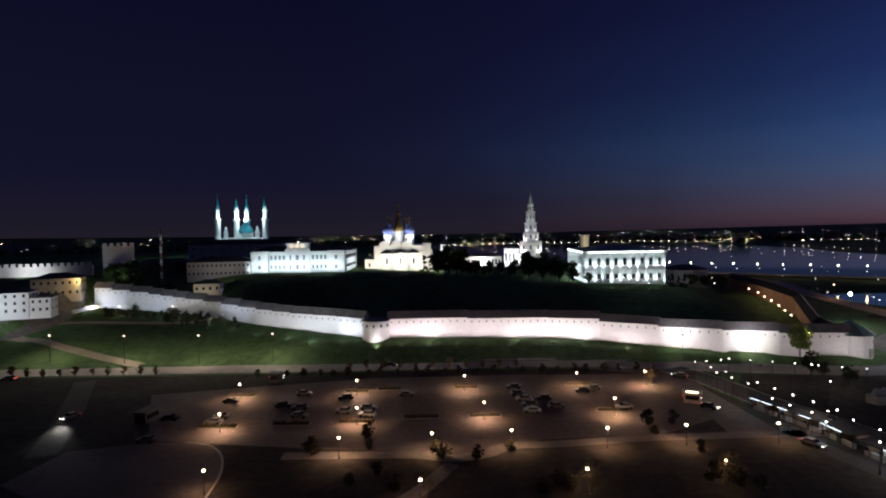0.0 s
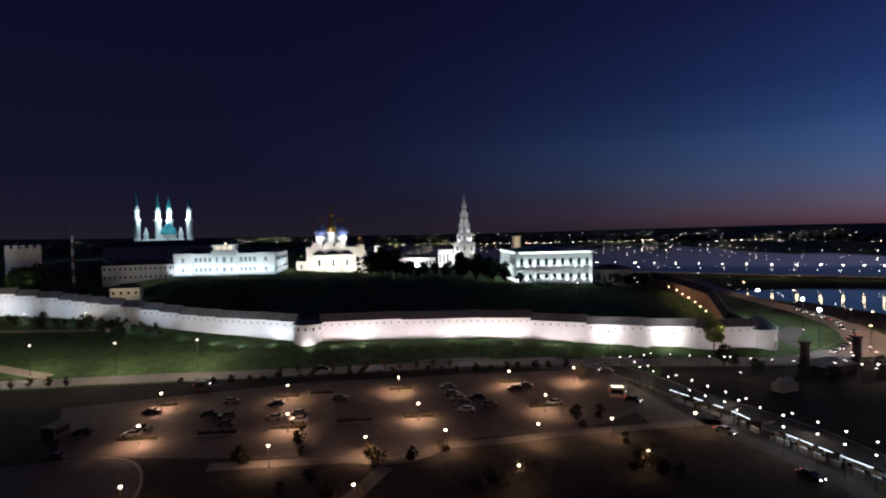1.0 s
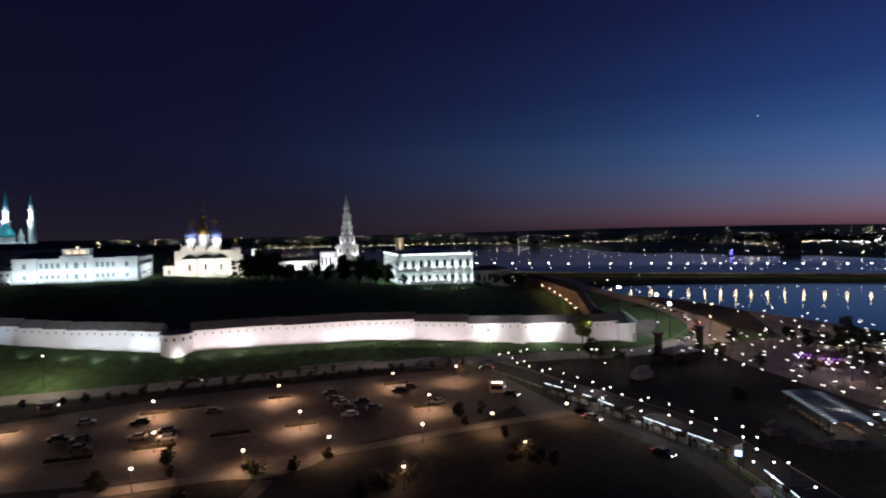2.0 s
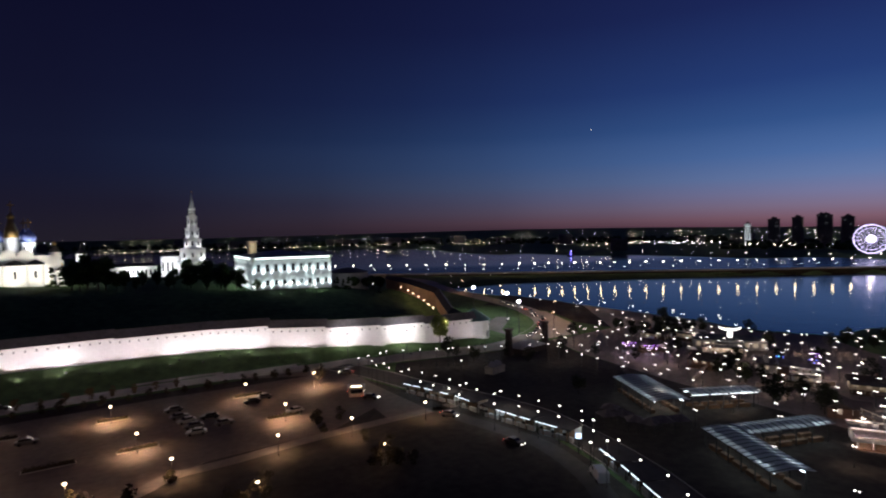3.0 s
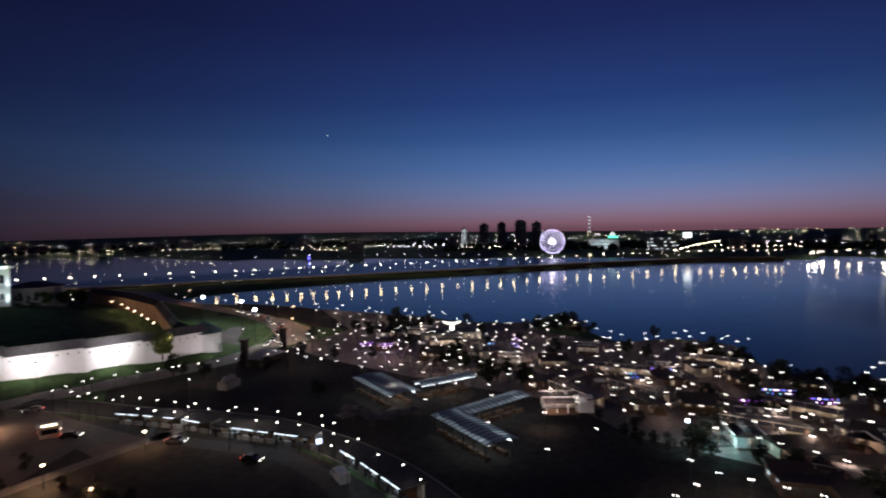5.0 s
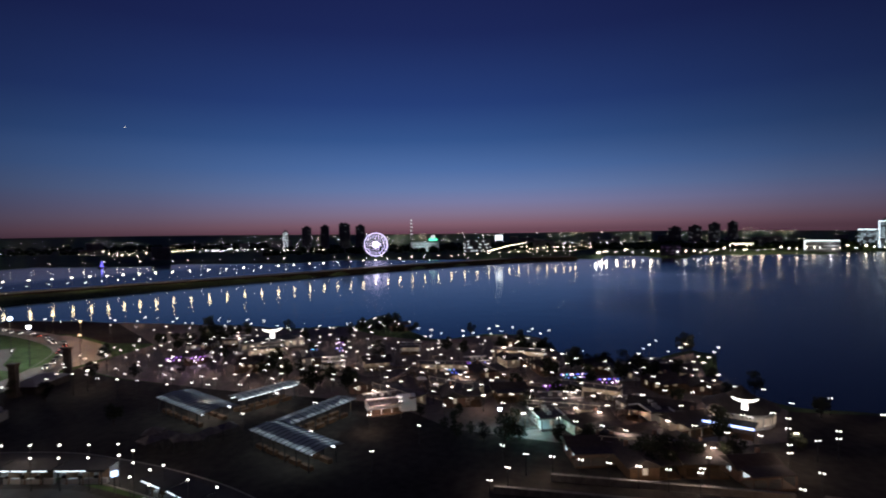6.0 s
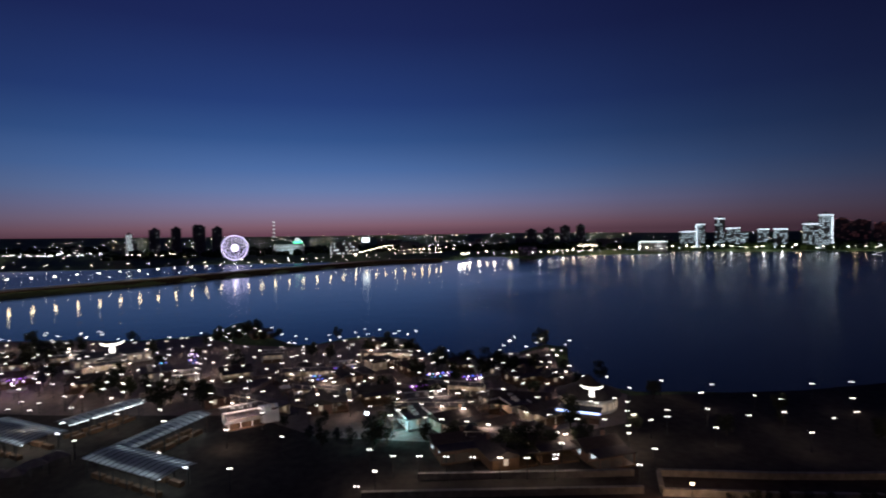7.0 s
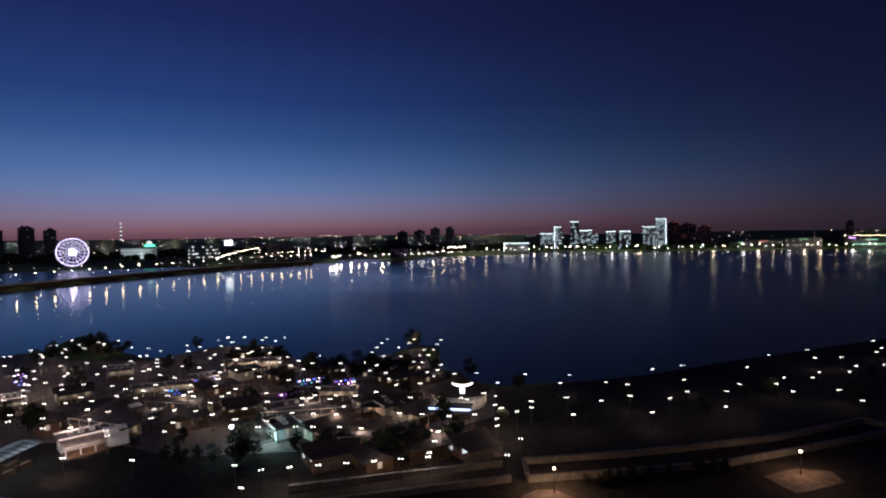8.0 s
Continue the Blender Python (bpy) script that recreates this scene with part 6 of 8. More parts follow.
pavilion((123.1, 102.5), (113, 82.6), 8.5, 1)
pavilion((105.8, 65.5), (95.7, 47.1), 6.8, 1)
pavilion((109.8, 58.9), (129.5, 52), 5.0, 1)
pavilion((124.8, 80.1), (140.2, 72.3), 5.0, 1)


CONCRETE_DARK = mat("dark_roofing_felt", (0.05, 0.05, 0.054), 0.9, 0, 0.2, 0.8, 0.1, 0.1)


STALL_EDGE = glow("cold_white_eaves_light", (0.75, 0.87, 1.0), 3)
STALL_TUBE = glow("blue_white_stall_tube", (0.6, 0.78, 1.0), 30)


def arcade(pts, width=3.6, h=3.0):
    """A run of roofed stalls along the lantern road, lit cold white under the eaves."""
    for i, (a, b) in enumerate(zip(pts, pts[1:])):
        L = math.dist(a, b) - 0.8
        p = thing("stall_arcade", a[0], a[1], 0, math.degrees(math.atan2(b[1] - a[1], b[0] - a[0])), "low roofed stall arcade lit cold white along the road", "arcade", "roadside arcades")
        part("roof", box(-0.2, L + 0.2, -0.8, width + 0.4, h, h + 0.18), CONCRETE_DARK, p, "grey flat roof")
        part("back_wall", box(0, L, width - 0.15, width, -0.1, h - 0.02), PLASTER, p)
        part("valance", box(-0.1, L + 0.1, -0.75, -0.65, h - 0.25, h - 0.01), CONCRETE_DARK, p)
        part("counter", box(0.3, L - 0.3, 0.5, 1.1, -0.1, 1.0), GREY, p)
        pm = mesh_of("post", box(-0.08, 0.08, -0.08, 0.08, -0.1, h), POLE)
        for k in range(int(L / 4) + 1):
            placed("post", pm, p, min(k * 4.0 + 0.1, L), 0.1, 0)
        screen = mesh_of("partition", box(-0.05, 0.05, 0.2, width - 0.16, 0, h - 0.03), TIMBER)
        goods = mesh_of("goods", box(-0.5, 0.5, -0.25, 0.25, 1.01, 1.5), TYRE)
        for k in range(int(L / 3)):
            placed("partition", screen, p, 1.5 + k * 3.0, 0, 0)
            placed("goods", goods, p, 0.9 + k * 3.0 + RND.uniform(-0.3, 0.3), 0.8, RND.uniform(-0.2, 0.1))
        tube = mesh_of("strip_light", box(-1.4, 1.4, -0.08, 0.08, -0.06, 0.06), STALL_TUBE)
        for k in range(int(L / 4.5)):
            placed("strip_light", tube, p, 2.2 + k * 4.5, 0.7 + 1.6 * (k % 2), h - 0.12)
        edge = mesh_of("edge_light", box(-1.35, 1.35, -0.86, -0.78, -0.07, 0.04), STALL_EDGE)
        for k in range(int(L / 3.1)):
            if RND.random() < 0.92:
                placed("edge_light", edge, p, 1.6 + k * 3.1 + RND.uniform(-0.5, 0.5), 0, h)


arcade([*[(75, 135.4), (77.2, 128.3), (80.1, 117.4), (80.8, 108.6)]])
arcade([*[(80.8, 107.2), (81.7, 101.9), (83.6, 91.2), (85.6, 81.5)]])
arcade([*[(83.2, 72.2), (80.5, 64.9), (77.4, 57.7), (74.5, 51)]])
x, y = (82.5, 77.8)
neon = thing("light_sign", x, y, 0, -30, "white-blue glowing sign box on a post", "sign")
part("panel", box(-0.5, 0.5, -0.2, 0.2, 3.3, 4.2), glow("white_blue_sign", (0.5, 0.68, 1.0), 3), neon)
part("post", lathe([(0.1, -0.2), (0.1, 3.3)], 8), POLE, neon)
for px, py in [(105.4, 89.2), (104.3, 84.7), (103.2, 80.5), (104.1, 77.3), (107.8, 76.4), (111.5, 74.8), (101, 86.4)]:
    t = thing("market_tent", px, py, 0, RND.uniform(0, 90), "small unlit grey market tent", "tent", "market tents")
    part("canopy", hip(-1.9, 1.9, -1.9, 1.9, 2.2, 1.1, over=0.1), QUAY_ROOF, t)
    for sx in (-1.8, 1.8):
        for sy in (-1.8, 1.8):
            part("leg", box(sx - 0.05, sx + 0.05, sy - 0.05, sy + 0.05, -0.1, 2.2), POLE, t)
x, y = (77.2, 67.9)
van = thing("van", x, y, 0.02, 60, "white delivery van parked by the dark lane", "van")


def side_extrude(prof, w, bevel=0.0):
    """A body drawn in side view and given its width."""
    bm = bmesh.new()
    a, b = [[bm.verts.new((px, s * w, pz)) for px, pz in prof] for s in (-1, 1)]
    for i in range(len(prof)):
        j = (i + 1) % len(prof)
        bm.faces.new((a[i], a[j], b[j], b[i]))
    bm.faces.new(a[::-1])
    bm.faces.new(b)
    if bevel:
        bmesh.ops.bevel(bm, geom=bm.edges[:], offset=bevel, segments=2, affect="EDGES")
    return bm


part("body", side_extrude([(-2.55, 0.4), (-2.6, 2.2), (-2.4, 2.35), (1.0, 2.35), (1.75, 1.5), (2.5, 1.25), (2.62, 0.9), (2.6, 0.4)], 0.96, 0.07), PLASTER, van)
part("windscreen", side_extrude([(1.06, 2.22), (1.12, 2.26), (1.76, 1.54), (1.7, 1.5)], 0.82), GLASS, van)
for s in (-0.965, 0.965):
    part("side_window", box(0.2, 1.15, s - 0.01, s + 0.01, 1.5, 2.05), GLASS, van)
    part("headlamp", box(2.5, 2.64, s * 0.75 - 0.15, s * 0.75 + 0.15, 0.85, 1.05), CHROME, van)
for sx in (-1.7, 1.5):
    for sy in (-0.9, 0.9):
        wh = lathe([(0.2, -0.11), (0.36, -0.11), (0.36, 0.11), (0.2, 0.11)], 12)
        bmesh.ops.rotate(wh, verts=wh.verts, matrix=Matrix.Rotation(radians(90), 3, "X"))
        bmesh.ops.translate(wh, verts=wh.verts, vec=(sx, sy, 0.36))
        part("wheel", wh, TYRE, van)
ribbon("pavement_side_lane", [(75.2, 125.1), (75.8, 111.7), (78.3, 99.3), (80.2, 86), (76.3, 69.7), (69.6, 57.5)], 4.5, SIDE_LANE, "dark asphalt lane beside the lantern road", "lane", 0.07)


def quay_house(x, y, turn, sx, sy, h, style, label, panes=None):
    """A restaurant house on the quay: walls, pitched roof, terrace with posts and rail, lit windows."""
    b = thing("quay_house", x, y, 0, turn, label, "house")
    wall, roof = [(TIMBER, THATCH), (PLASTER, QUAY_ROOF), (BRICK, THATCH), (GREY, QUAY_ROOF), (CREAM, THATCH)][style]
    part("wall", box(-sx / 2, sx / 2, -sy / 2, sy / 2, -1, h), wall, b)
    if style % 2 == 0:
        part("roof", gable(-sx / 2, sx / 2, -sy / 2, sy / 2, h + 0.01, min(sx, sy) * 0.26, over=0.7), roof, b)
        part("chimney", box(sx * 0.2, sx * 0.2 + 0.6, 0.3, 0.9, h, h + min(sx, sy) * 0.26 + 0.7), BRICK, b)
    else:
        part("roof", box(-sx / 2 - 0.5, sx / 2 + 0.5, -sy / 2 - 0.5, sy / 2 + 0.5, h + 0.01, h + 0.25), roof, b, "flat felted roof")
        for y0 in (-sy / 2 - 0.5, sy / 2 + 0.3):
            part("roof_rim", box(-sx / 2 - 0.5, sx / 2 + 0.5, y0, y0 + 0.2, h + 0.26, h + 0.6), wall, b)
        for k in range(3):
            part("roof_unit", box(-sx * 0.3 + k * sx * 0.25, -sx * 0.3 + k * sx * 0.25 + 0.9, -0.6, 0.5, h + 0.26, h + 0.9 + 0.2 * k), GREY, b)
    part("terrace", box(-sx / 2, sx / 2, -sy / 2 - 4, -sy / 2 - 0.01, -0.2, 0.35), TIMBER, b)
    pm = mesh_of("post", box(-0.09, 0.09, -0.09, 0.09, 0.3, 2.6), wall)
    n = max(int(sx / 2.6), 2)
    for i in range(n + 1):
        placed("post", pm, b, -sx / 2 + 0.1 + (sx - 0.2) * i / n, -sy / 2 - 3.8, 0)
    part("awning", box(-sx / 2 - 0.2, sx / 2 + 0.2, -sy / 2 - 4.2, -sy / 2 - 0.02, 2.61, 2.75), roof, b)
    facade(b, -sx / 2, sx / 2, -sy / 2 - 0.03, (1.6,), max(int(sx / 2.2), 2), 1.1, 1.2, lit=panes or ROOM_DIM)
    facade(b, -sy / 2, sy / 2, -sx / 2 - 0.03, (1.7,), max(int(sy / 3), 1), 0.9, 1.2, lit=panes or ROOM_DIM, turn=-90)
    return b


ROOM_DIM = glow("dim_warm_windows", (1.0, 0.75, 0.5), 0.22)
LAB = "%s restaurant house with terrace and lit windows"
WORDS = ("timber", "white plastered", "brick", "grey", "cream")
HOUSES_SHORE = [
    (246.1, 77.5), (199.7, 112.9), (206.1, 133.9), (194.5, 143.6), (170.1, 104.2), (175.4, 129.6), (178.6, 90.1), (174, 76.4),
    (177.8, 62.9), (149.9, 58.8),
]
HOUSES_COVE = [
    (216.3, 22.5), (215.3, 13.2), (203, 57.9), (186.6, 19.5), (179.8, 7.7), (183.9, -8.9), (177.6, -15.4), (181.8, 29.5),
    (157.9, 30.2), (169.5, 25.9),
]
HOUSES_COURTS = [
    (144, 29.7), (151.4, 16), (145.3, 2.2), (130.6, 5.2), (128.9, -4.1), (114.7, -3.6),
    (114.3, -9.6),
]
HOUSES_PIER = [
    (177, -16.9), (187.3, -24.9), (179.2, -30.5), (164.1, -34), (166.4, -25.2), (143.3, -15.5), (138.6, -19.5), (134, -25.7),
    (123.8, -13.3), (117.1, -18), (113.8, -22.7), (110.4, -31.8), (109, -11.6),
]
for group_of in (HOUSES_SHORE, HOUSES_COVE, HOUSES_COURTS, HOUSES_PIER):
    for i, (px, py) in enumerate(group_of):
        s = (i * 3 + len(group_of)) % 5 if px > 126 else 2 * (i % 2)
        quay_house(px, py, -70 + RND.uniform(-12, 12) + 90 * (i % 3 == 0), RND.uniform(6, 11), RND.uniform(4.5, 6), RND.uniform(2.3, 2.7), s, LAB % WORDS[s], COOL_PANES if px < 126 and i % 2 else None)

def pergola(x, y, turn, w, d):
    """An open slatted shelter over a raised deck with a rail, beside the restaurants."""
    p = thing("pergola", x, y, 0, turn, "open slatted pergola over a raised timber deck", "pergola", "quay pergolas")
    part("deck", box(-w / 2, w / 2, -d / 2, d / 2, -0.2, 0.3), QUAY_ROOF, p)
    post = mesh_of("post", box(-0.08, 0.08, -0.08, 0.08, 0.3, 2.5), TIMBER)
    for sx in (-1, 0, 1):
        for sy in (-1, 1):
            placed("post", post, p, sx * (w / 2 - 0.1), sy * (d / 2 - 0.1), 0)
    slat = mesh_of("slat", box(-0.07, 0.07, -d / 2 - 0.3, d / 2 + 0.3, 2.52, 2.68), QUAY_ROOF)
    for i in range(int(w / 0.9)):
        placed("slat", slat, p, -w / 2 + 0.45 + 0.9 * i, 0, 0)
    part("rail", box(-w / 2, w / 2, -d / 2, -d / 2 + 0.08, 1.2, 1.32), QUAY_ROOF, p)


for px, py in [
    (180.7, 41.4), (165.2, 42.6), (164, 28.3), (155.5, 23.2), (149.1, 35), (144.1, 27.7), (155.2, 19.4), (162.8, 14.1),
    (147.3, 11.4), (149.3, 7.3), (144.3, 1.6), (161.6, -0.7), (161.3, -4.6), (145.9, -6.8), (137.1, -9.7), (130.5, 5.9),
    (130.1, 0.3), (130.8, 10.3), (165.4, 45), (178.3, 52.7),
]:
    pergola(px, py, -70 + RND.uniform(-10, 10) + RND.choice((0, 90)), RND.uniform(6, 10), RND.uniform(3, 5))
def terrace_arcade(a, b, depth, h, label):
    """A long flat-roofed arcade with pale columns, a roof rail and lit rooms behind, from a to b."""
    L = math.dist(a, b)
    t = thing("terrace_arcade", a[0], a[1], 0, math.degrees(math.atan2(b[1] - a[1], b[0] - a[0])), label, "arcade", "quay arcades")
    part("floor", box(-0.6, L + 0.6, -depth - 2.5, 0.6, -0.2, 0.25), QUAY_ROOF, t)
    part("back_wall", box(0, L, -depth, -depth + 0.3, 0.26, h), CREAM, t)
    part("roof", box(-0.5, L + 0.5, -depth - 0.2, 0.5, h + 0.01, h + 0.3), QUAY_ROOF, t, "pale flat roof")
    column = mesh_of("column", lathe([(0.22, 0.26), (0.16, 0.5), (0.14, h - 0.3), (0.24, h)], 8), CREAM)
    post = mesh_of("rail_post", box(-0.05, 0.05, -0.05, 0.05, h + 0.3, h + 1.2), CREAM)
    n = max(int(L / 2.8), 2)
    for i in range(n + 1):
        placed("column", column, t, i * L / n, 0, 0)
        placed("rail_post", post, t, i * L / n, 0.3, 0)
    part("roof_rail", box(-0.5, L + 0.5, 0.26, 0.34, h + 1.2, h + 1.3), CREAM, t)
    window = mesh_of("window", box(-0.6, 0.6, -0.05, 0.05, 0.8, 2.2), ROOM_DIM)
    for i in range(n):
        placed("window", window, t, (i + 0.5) * L / n, -depth + 0.33, 0)
    for k in (0.2, 0.5, 0.8):
        x, y = a[0] + (b[0] - a[0]) * k, a[1] + (b[1] - a[1]) * k
        d = Vector((b[1] - a[1], a[0] - b[0])).normalized() * (depth * 0.4)
        lamp("POINT", "arcade_lamp", Matrix.Translation((x + d.x, y + d.y, h - 0.5)), 340 if "pink" in label else 190, (1.0, 0.66, 0.6) if "pink" in label else (1.0, 0.74, 0.62), 0.15)
        part("ceiling_lamp", ball(0.14, L * k, -depth * 0.4, h - 0.5, 1), LAMP_COOL, t)


for a, b, label in (((144.3, 51.9), (135.7, 38.9), "long pink-lit arcade with flat roof and rail"), ((153.3, 38.4), (146.4, 24.8), "long warm-lit arcade with flat roof and rail"),
                    ((135.2, 9.7), (133.6, -6.7), "long warm-lit arcade with flat roof and rail"), ((155.2, 2.3), (150.4, -12.5), "long warm-lit arcade with flat roof and rail"),
                    ((171.2, 46.5), (172.3, 29.5), "long dim arcade with flat roof and rail"), ((182.1, 112.8), (190.0, 102.6), "long dim arcade with flat roof and rail"),
                    ((114.2, -6.2), (113.0, -19.4), "long dark-roofed arcade with lit rooms"), ((195.7, 25.5), (194.1, 8.7), "long lit arcade by the pier")):
    terrace_arcade(b, a, 5.0, 2.9, label)


def parasol(x, y, size, material):
    """A square cafe parasol with a table and benches under it."""
    p = thing("cafe_parasol", x, y, 0.02, RND.uniform(0, 90), "square cafe parasol over a table and benches", "parasol", "cafe parasols")
    part("pole", lathe([(0.04, -0.1), (0.03, 2.5)], 6), POLE, p)
    part("canopy", lathe([(size, 2.1), (size, 2.2), (size * 0.1, 2.75), (0.02, 2.85)], 4, turn=math.pi / 4), material, p)
    part("table", box(-0.7, 0.7, -0.4, 0.4, 0.7, 0.76), TIMBER, p)
    for s in (-0.75, 0.75):
        part("bench", box(-0.7, 0.7, s - 0.15, s + 0.15, -0.05, 0.45), TIMBER, p)


for k, (px, py) in enumerate([
    (142, 50.3), (137, 45.6), (137.9, 42.9), (138.9, 40.1), (157.3, 41.9), (151.2, 36.2), (153.6, 31.8), (149.1, 26.8),
    (154.4, 24.3), (168.9, 47.7), (172, 43), (168, 37.4), (165.9, 32.4), (185.6, 136.4), (175.4, 125.2), (187, 129.4),
    (180, 116), (183.4, 111.2),
]):
    parasol(px, py, RND.uniform(1.7, 2.2), (QUAY_ROOF, PLASTER, CREAM)[k % 3])
w = quay_house(*(136.3, 47.0), -60, 8, 4.5, 2.8, 1, "white arcaded cafe lit pink by its lamps")
gate = thing("arched_gate", 136.8, 40.6, 0, 205, "small white vaulted garden gate lit pink", "gate")
bm = bmesh.new()
rings = [[bm.verts.new((r * math.cos(radians(q)), d, 1.2 + r * math.sin(radians(q)))) for r, d in ((2.1, -2.2), (2.5, -2.2), (2.5, 2.2), (2.1, 2.2))] for q in range(0, 181, 12)]
for r, q in zip(rings, rings[1:]):
    for k in range(4):
        bm.faces.new((r[k], r[(k + 1) % 4], q[(k + 1) % 4], q[k]))
part("vault", bm, PLASTER, gate)
for k in (-2.5, 2.1):
    part("pier", box(k, k + 0.4, -2.2, 2.2, -0.2, 1.2), PLASTER, gate)
lamp("SPOT", "cafe_flood", look((w.location.x - 9, w.location.y - 2, 4), (w.location.x, w.location.y, 2)), 2200, (1.0, 0.72, 0.68), 0.3, 130, 0.9)


def horn_sign(x, y, z, turn, size, label):
    """A white neon sign: a crescent on a block, on two posts."""
    s = thing("neon_sign", x, y, z, turn, label, "sign")
    bm = bmesh.new()
    rows = []
    for i in range(13):
        a = radians(200 + 140 * i / 12)
        w = 0.1 + 0.17 * math.sin(math.pi * i / 12)
        rows.append([bm.verts.new((math.cos(a) * 3.4, d, 2.2 + math.sin(a) * 1.35 + k * w * 1.2)) for k, d in ((-1, -0.15), (1, -0.15), (1, 0.15), (-1, 0.15))])
    for r, q in zip(rows, rows[1:]):
        for k in range(4):
            bm.faces.new((r[k], r[(k + 1) % 4], q[(k + 1) % 4], q[k]))
    bm.faces.new(rows[0][::-1])
    bm.faces.new(rows[-1])
    part("crescent", bm, NEON_WHITE, s)
    part("block", box(-0.7, 0.7, -0.16, 0.16, -1.5, 0.2), NEON_WHITE, s)
    for px in (-0.6, 0.6):
        part("post", lathe([(0.07, -4), (0.07, -1.6)], 6, px), POLE, s)
    s.scale = (size, size, size)


horn_sign(*(197.1, 112.1, 6.4), -55, 1.15, "large white neon crescent sign on a roof frame")
horn_sign(*(129.7, -36.5, 7.1), -105, 0.8, "white neon crescent sign over the rotunda")
x, y = (195.9, 111.3)
hall = thing("glass_hall", x + 6, y + 4, 0, -52, "long pale glazed hall with lit white roof edge", "hall")
part("wall", box(-12, 12, -5, 5, -0.5, 3.4), GREY, hall)
part("roof", hip(-12, 12, -5, 5, 3.41, 1.2), ROOF_DARK, hall)
facade(hall, -12, 12, -5.03, (1.8,), 9, 1.5, 1.6, lit=ROOM_DIM)
lamp("SPOT", "hall_flood", look((x - 8, y - 6, 7), (x + 4, y + 2, 2)), 150, (1.0, 0.95, 0.85), 0.3, 140, 0.9)

x, y = (138, -38.8)
rot = thing("rotunda", x + 3, y, 0, 0, "round white restaurant rotunda with dark tent roof", "rotunda")
part("wall", lathe([(7, -0.5), (7, 3.2), (7.6, 3.3), (7.6, 3.7)], 24), PLASTER, rot)
part("roof", lathe([(8.2, 3.71), (3.0, 5.8), (0.2, 8.2)], 24), THATCH, rot)
wm = window_mesh(1.3, 1.7, ROOM_DIM)
for a in range(100, 260, 16):
    placed("window", wm, rot, 7.02 * math.cos(radians(a)), 7.02 * math.sin(radians(a)), 1.6, a + 90)
lamp("SPOT", "rotunda_flood", look((x - 12, y, 5), (x, y, 2)), 190, (0.95, 0.95, 1.0), 0.3, 120, 0.9)

a, b = (129.5, -28.1), (125.3, -37)
bar = thing("open_bar", a[0], a[1], 0, math.degrees(math.atan2(b[1] - a[1], b[0] - a[0])), "open quay bar edged with ice-blue light", "bar")
LB = math.hypot(b[0] - a[0], b[1] - a[1])
part("roof", box(0, LB, 0.2, 5, 3.0, 3.25), ROOF_DARK, bar)
part("light_line", box(0, LB, 0.0, 0.19, 2.95, 3.3), NEON_ICE, bar, "ice-blue light line")
for i in range(5):
    part("post", box(i * (LB - 0.2) / 4, i * (LB - 0.2) / 4 + 0.15, 0.3, 0.45, -0.2, 3.0), POLE, bar)
part("counter", box(0.5, LB - 0.5, 2.2, 2.9, -0.2, 1.1), TIMBER, bar)


def bulb_fountain(x, y, w, colours, turn, label):
    """A fountain basin with two cables of small coloured bulbs strung over it."""
    f = thing("fountain", x, y, max(z_at(x, y), 0), turn, label, "fountain", "lit fountains")
    part("basin", lathe([(w * 0.5, -0.2), (w * 0.5, 0.35), (w * 0.44, 0.35), (w * 0.44, 0.15)], 16), CONCRETE, f)
    for s in (-w / 2, w / 2):
        part("post", lathe([(0.05, -0.2), (0.05, 3.4)], 6, s), POLE, f)
    part("cable", box(-w / 2, w / 2, -0.02, 0.02, 3.36, 3.4), POLE, f)
    part("hoop", box(-w / 2, w / 2, -0.02, 0.02, 2.4, 2.44), POLE, f)
    n = int(w * 1.9)
    for i in range(n):
        c = colours[(i * 5 + i // 3) % len(colours)]
        placed("bulb", BULBS[c], f, -w / 2 + (i + 0.5) * w / n, 0, 3.3 if (i * 7) % 5 < 3 else 2.35)


BULBS = [mesh_of("bulb", ball(0.19, sub=1), m) for m in (NEON_VIOLET, NEON_BLUE, glow("pale_violet_bulb", (0.85, 0.62, 1.0), 9), glow("cyan_bulb", (0.1, 0.75, 1.0), 3))]
for px, py, w, c in ((198.5, 84.4, 3, (0, 2)), (174.1, 28.2, 6, (0, 2, 1)), (164.4, 34.2, 3, (1, 1, 3)), (163.8, -0.1, 5, (1, 3, 2)), (165.0, -3.9, 4, (0, 2, 1)), (151.4, 4.4, 5, (0, 2, 0, 1)),
                     (160.4, -10.8, 6, (0, 2, 1)), (188.9, 80.8, 3, (1, 2)), (185.6, 88.9, 3, (1, 1, 3))):
    bulb_fountain(px, py, w, c, -75, "round fountain basin under strung violet and blue bulbs")
for px, py in [(166.1, 131.8), (168.2, 124)]:
    bulb_fountain(px, py, 5, (0, 2, 0), -40, "round fountain basin under strung violet bulbs")
    for k in (-5, 4):
        lamp("POINT", "plaza_violet_lamp", Matrix.Translation((px + k, py - 3, 3.6)), 220, (0.8, 0.5, 1.0), 0.3)
court_tree = make_tree("court_tree", 141, 5.5, 2.2, LEAF_DULL, "small leafy tree lit teal by a court lamp", 0.12, 700, 0.2)
court_lamp = make_lantern("court_lamp", 5.0, 1, 0.42, glow("blue_white_globe", (0.7, 0.86, 1.0), 16, False), "bright blue-white globe lamp over a garden court")
court_lamp.matrix_basis = pose(124.6, 15.2, 0)
shine(124.6, 15.2, 5.0, 900, (0.6, 0.85, 1.0), 0.5)
for px, py in ((121.5, 12.5), (124.5, 8.0)):
    lamp("POINT", "court_teal_lamp", Matrix.Translation((px, py, 3.2)), 700, (0.4, 0.92, 1.0), 0.3)
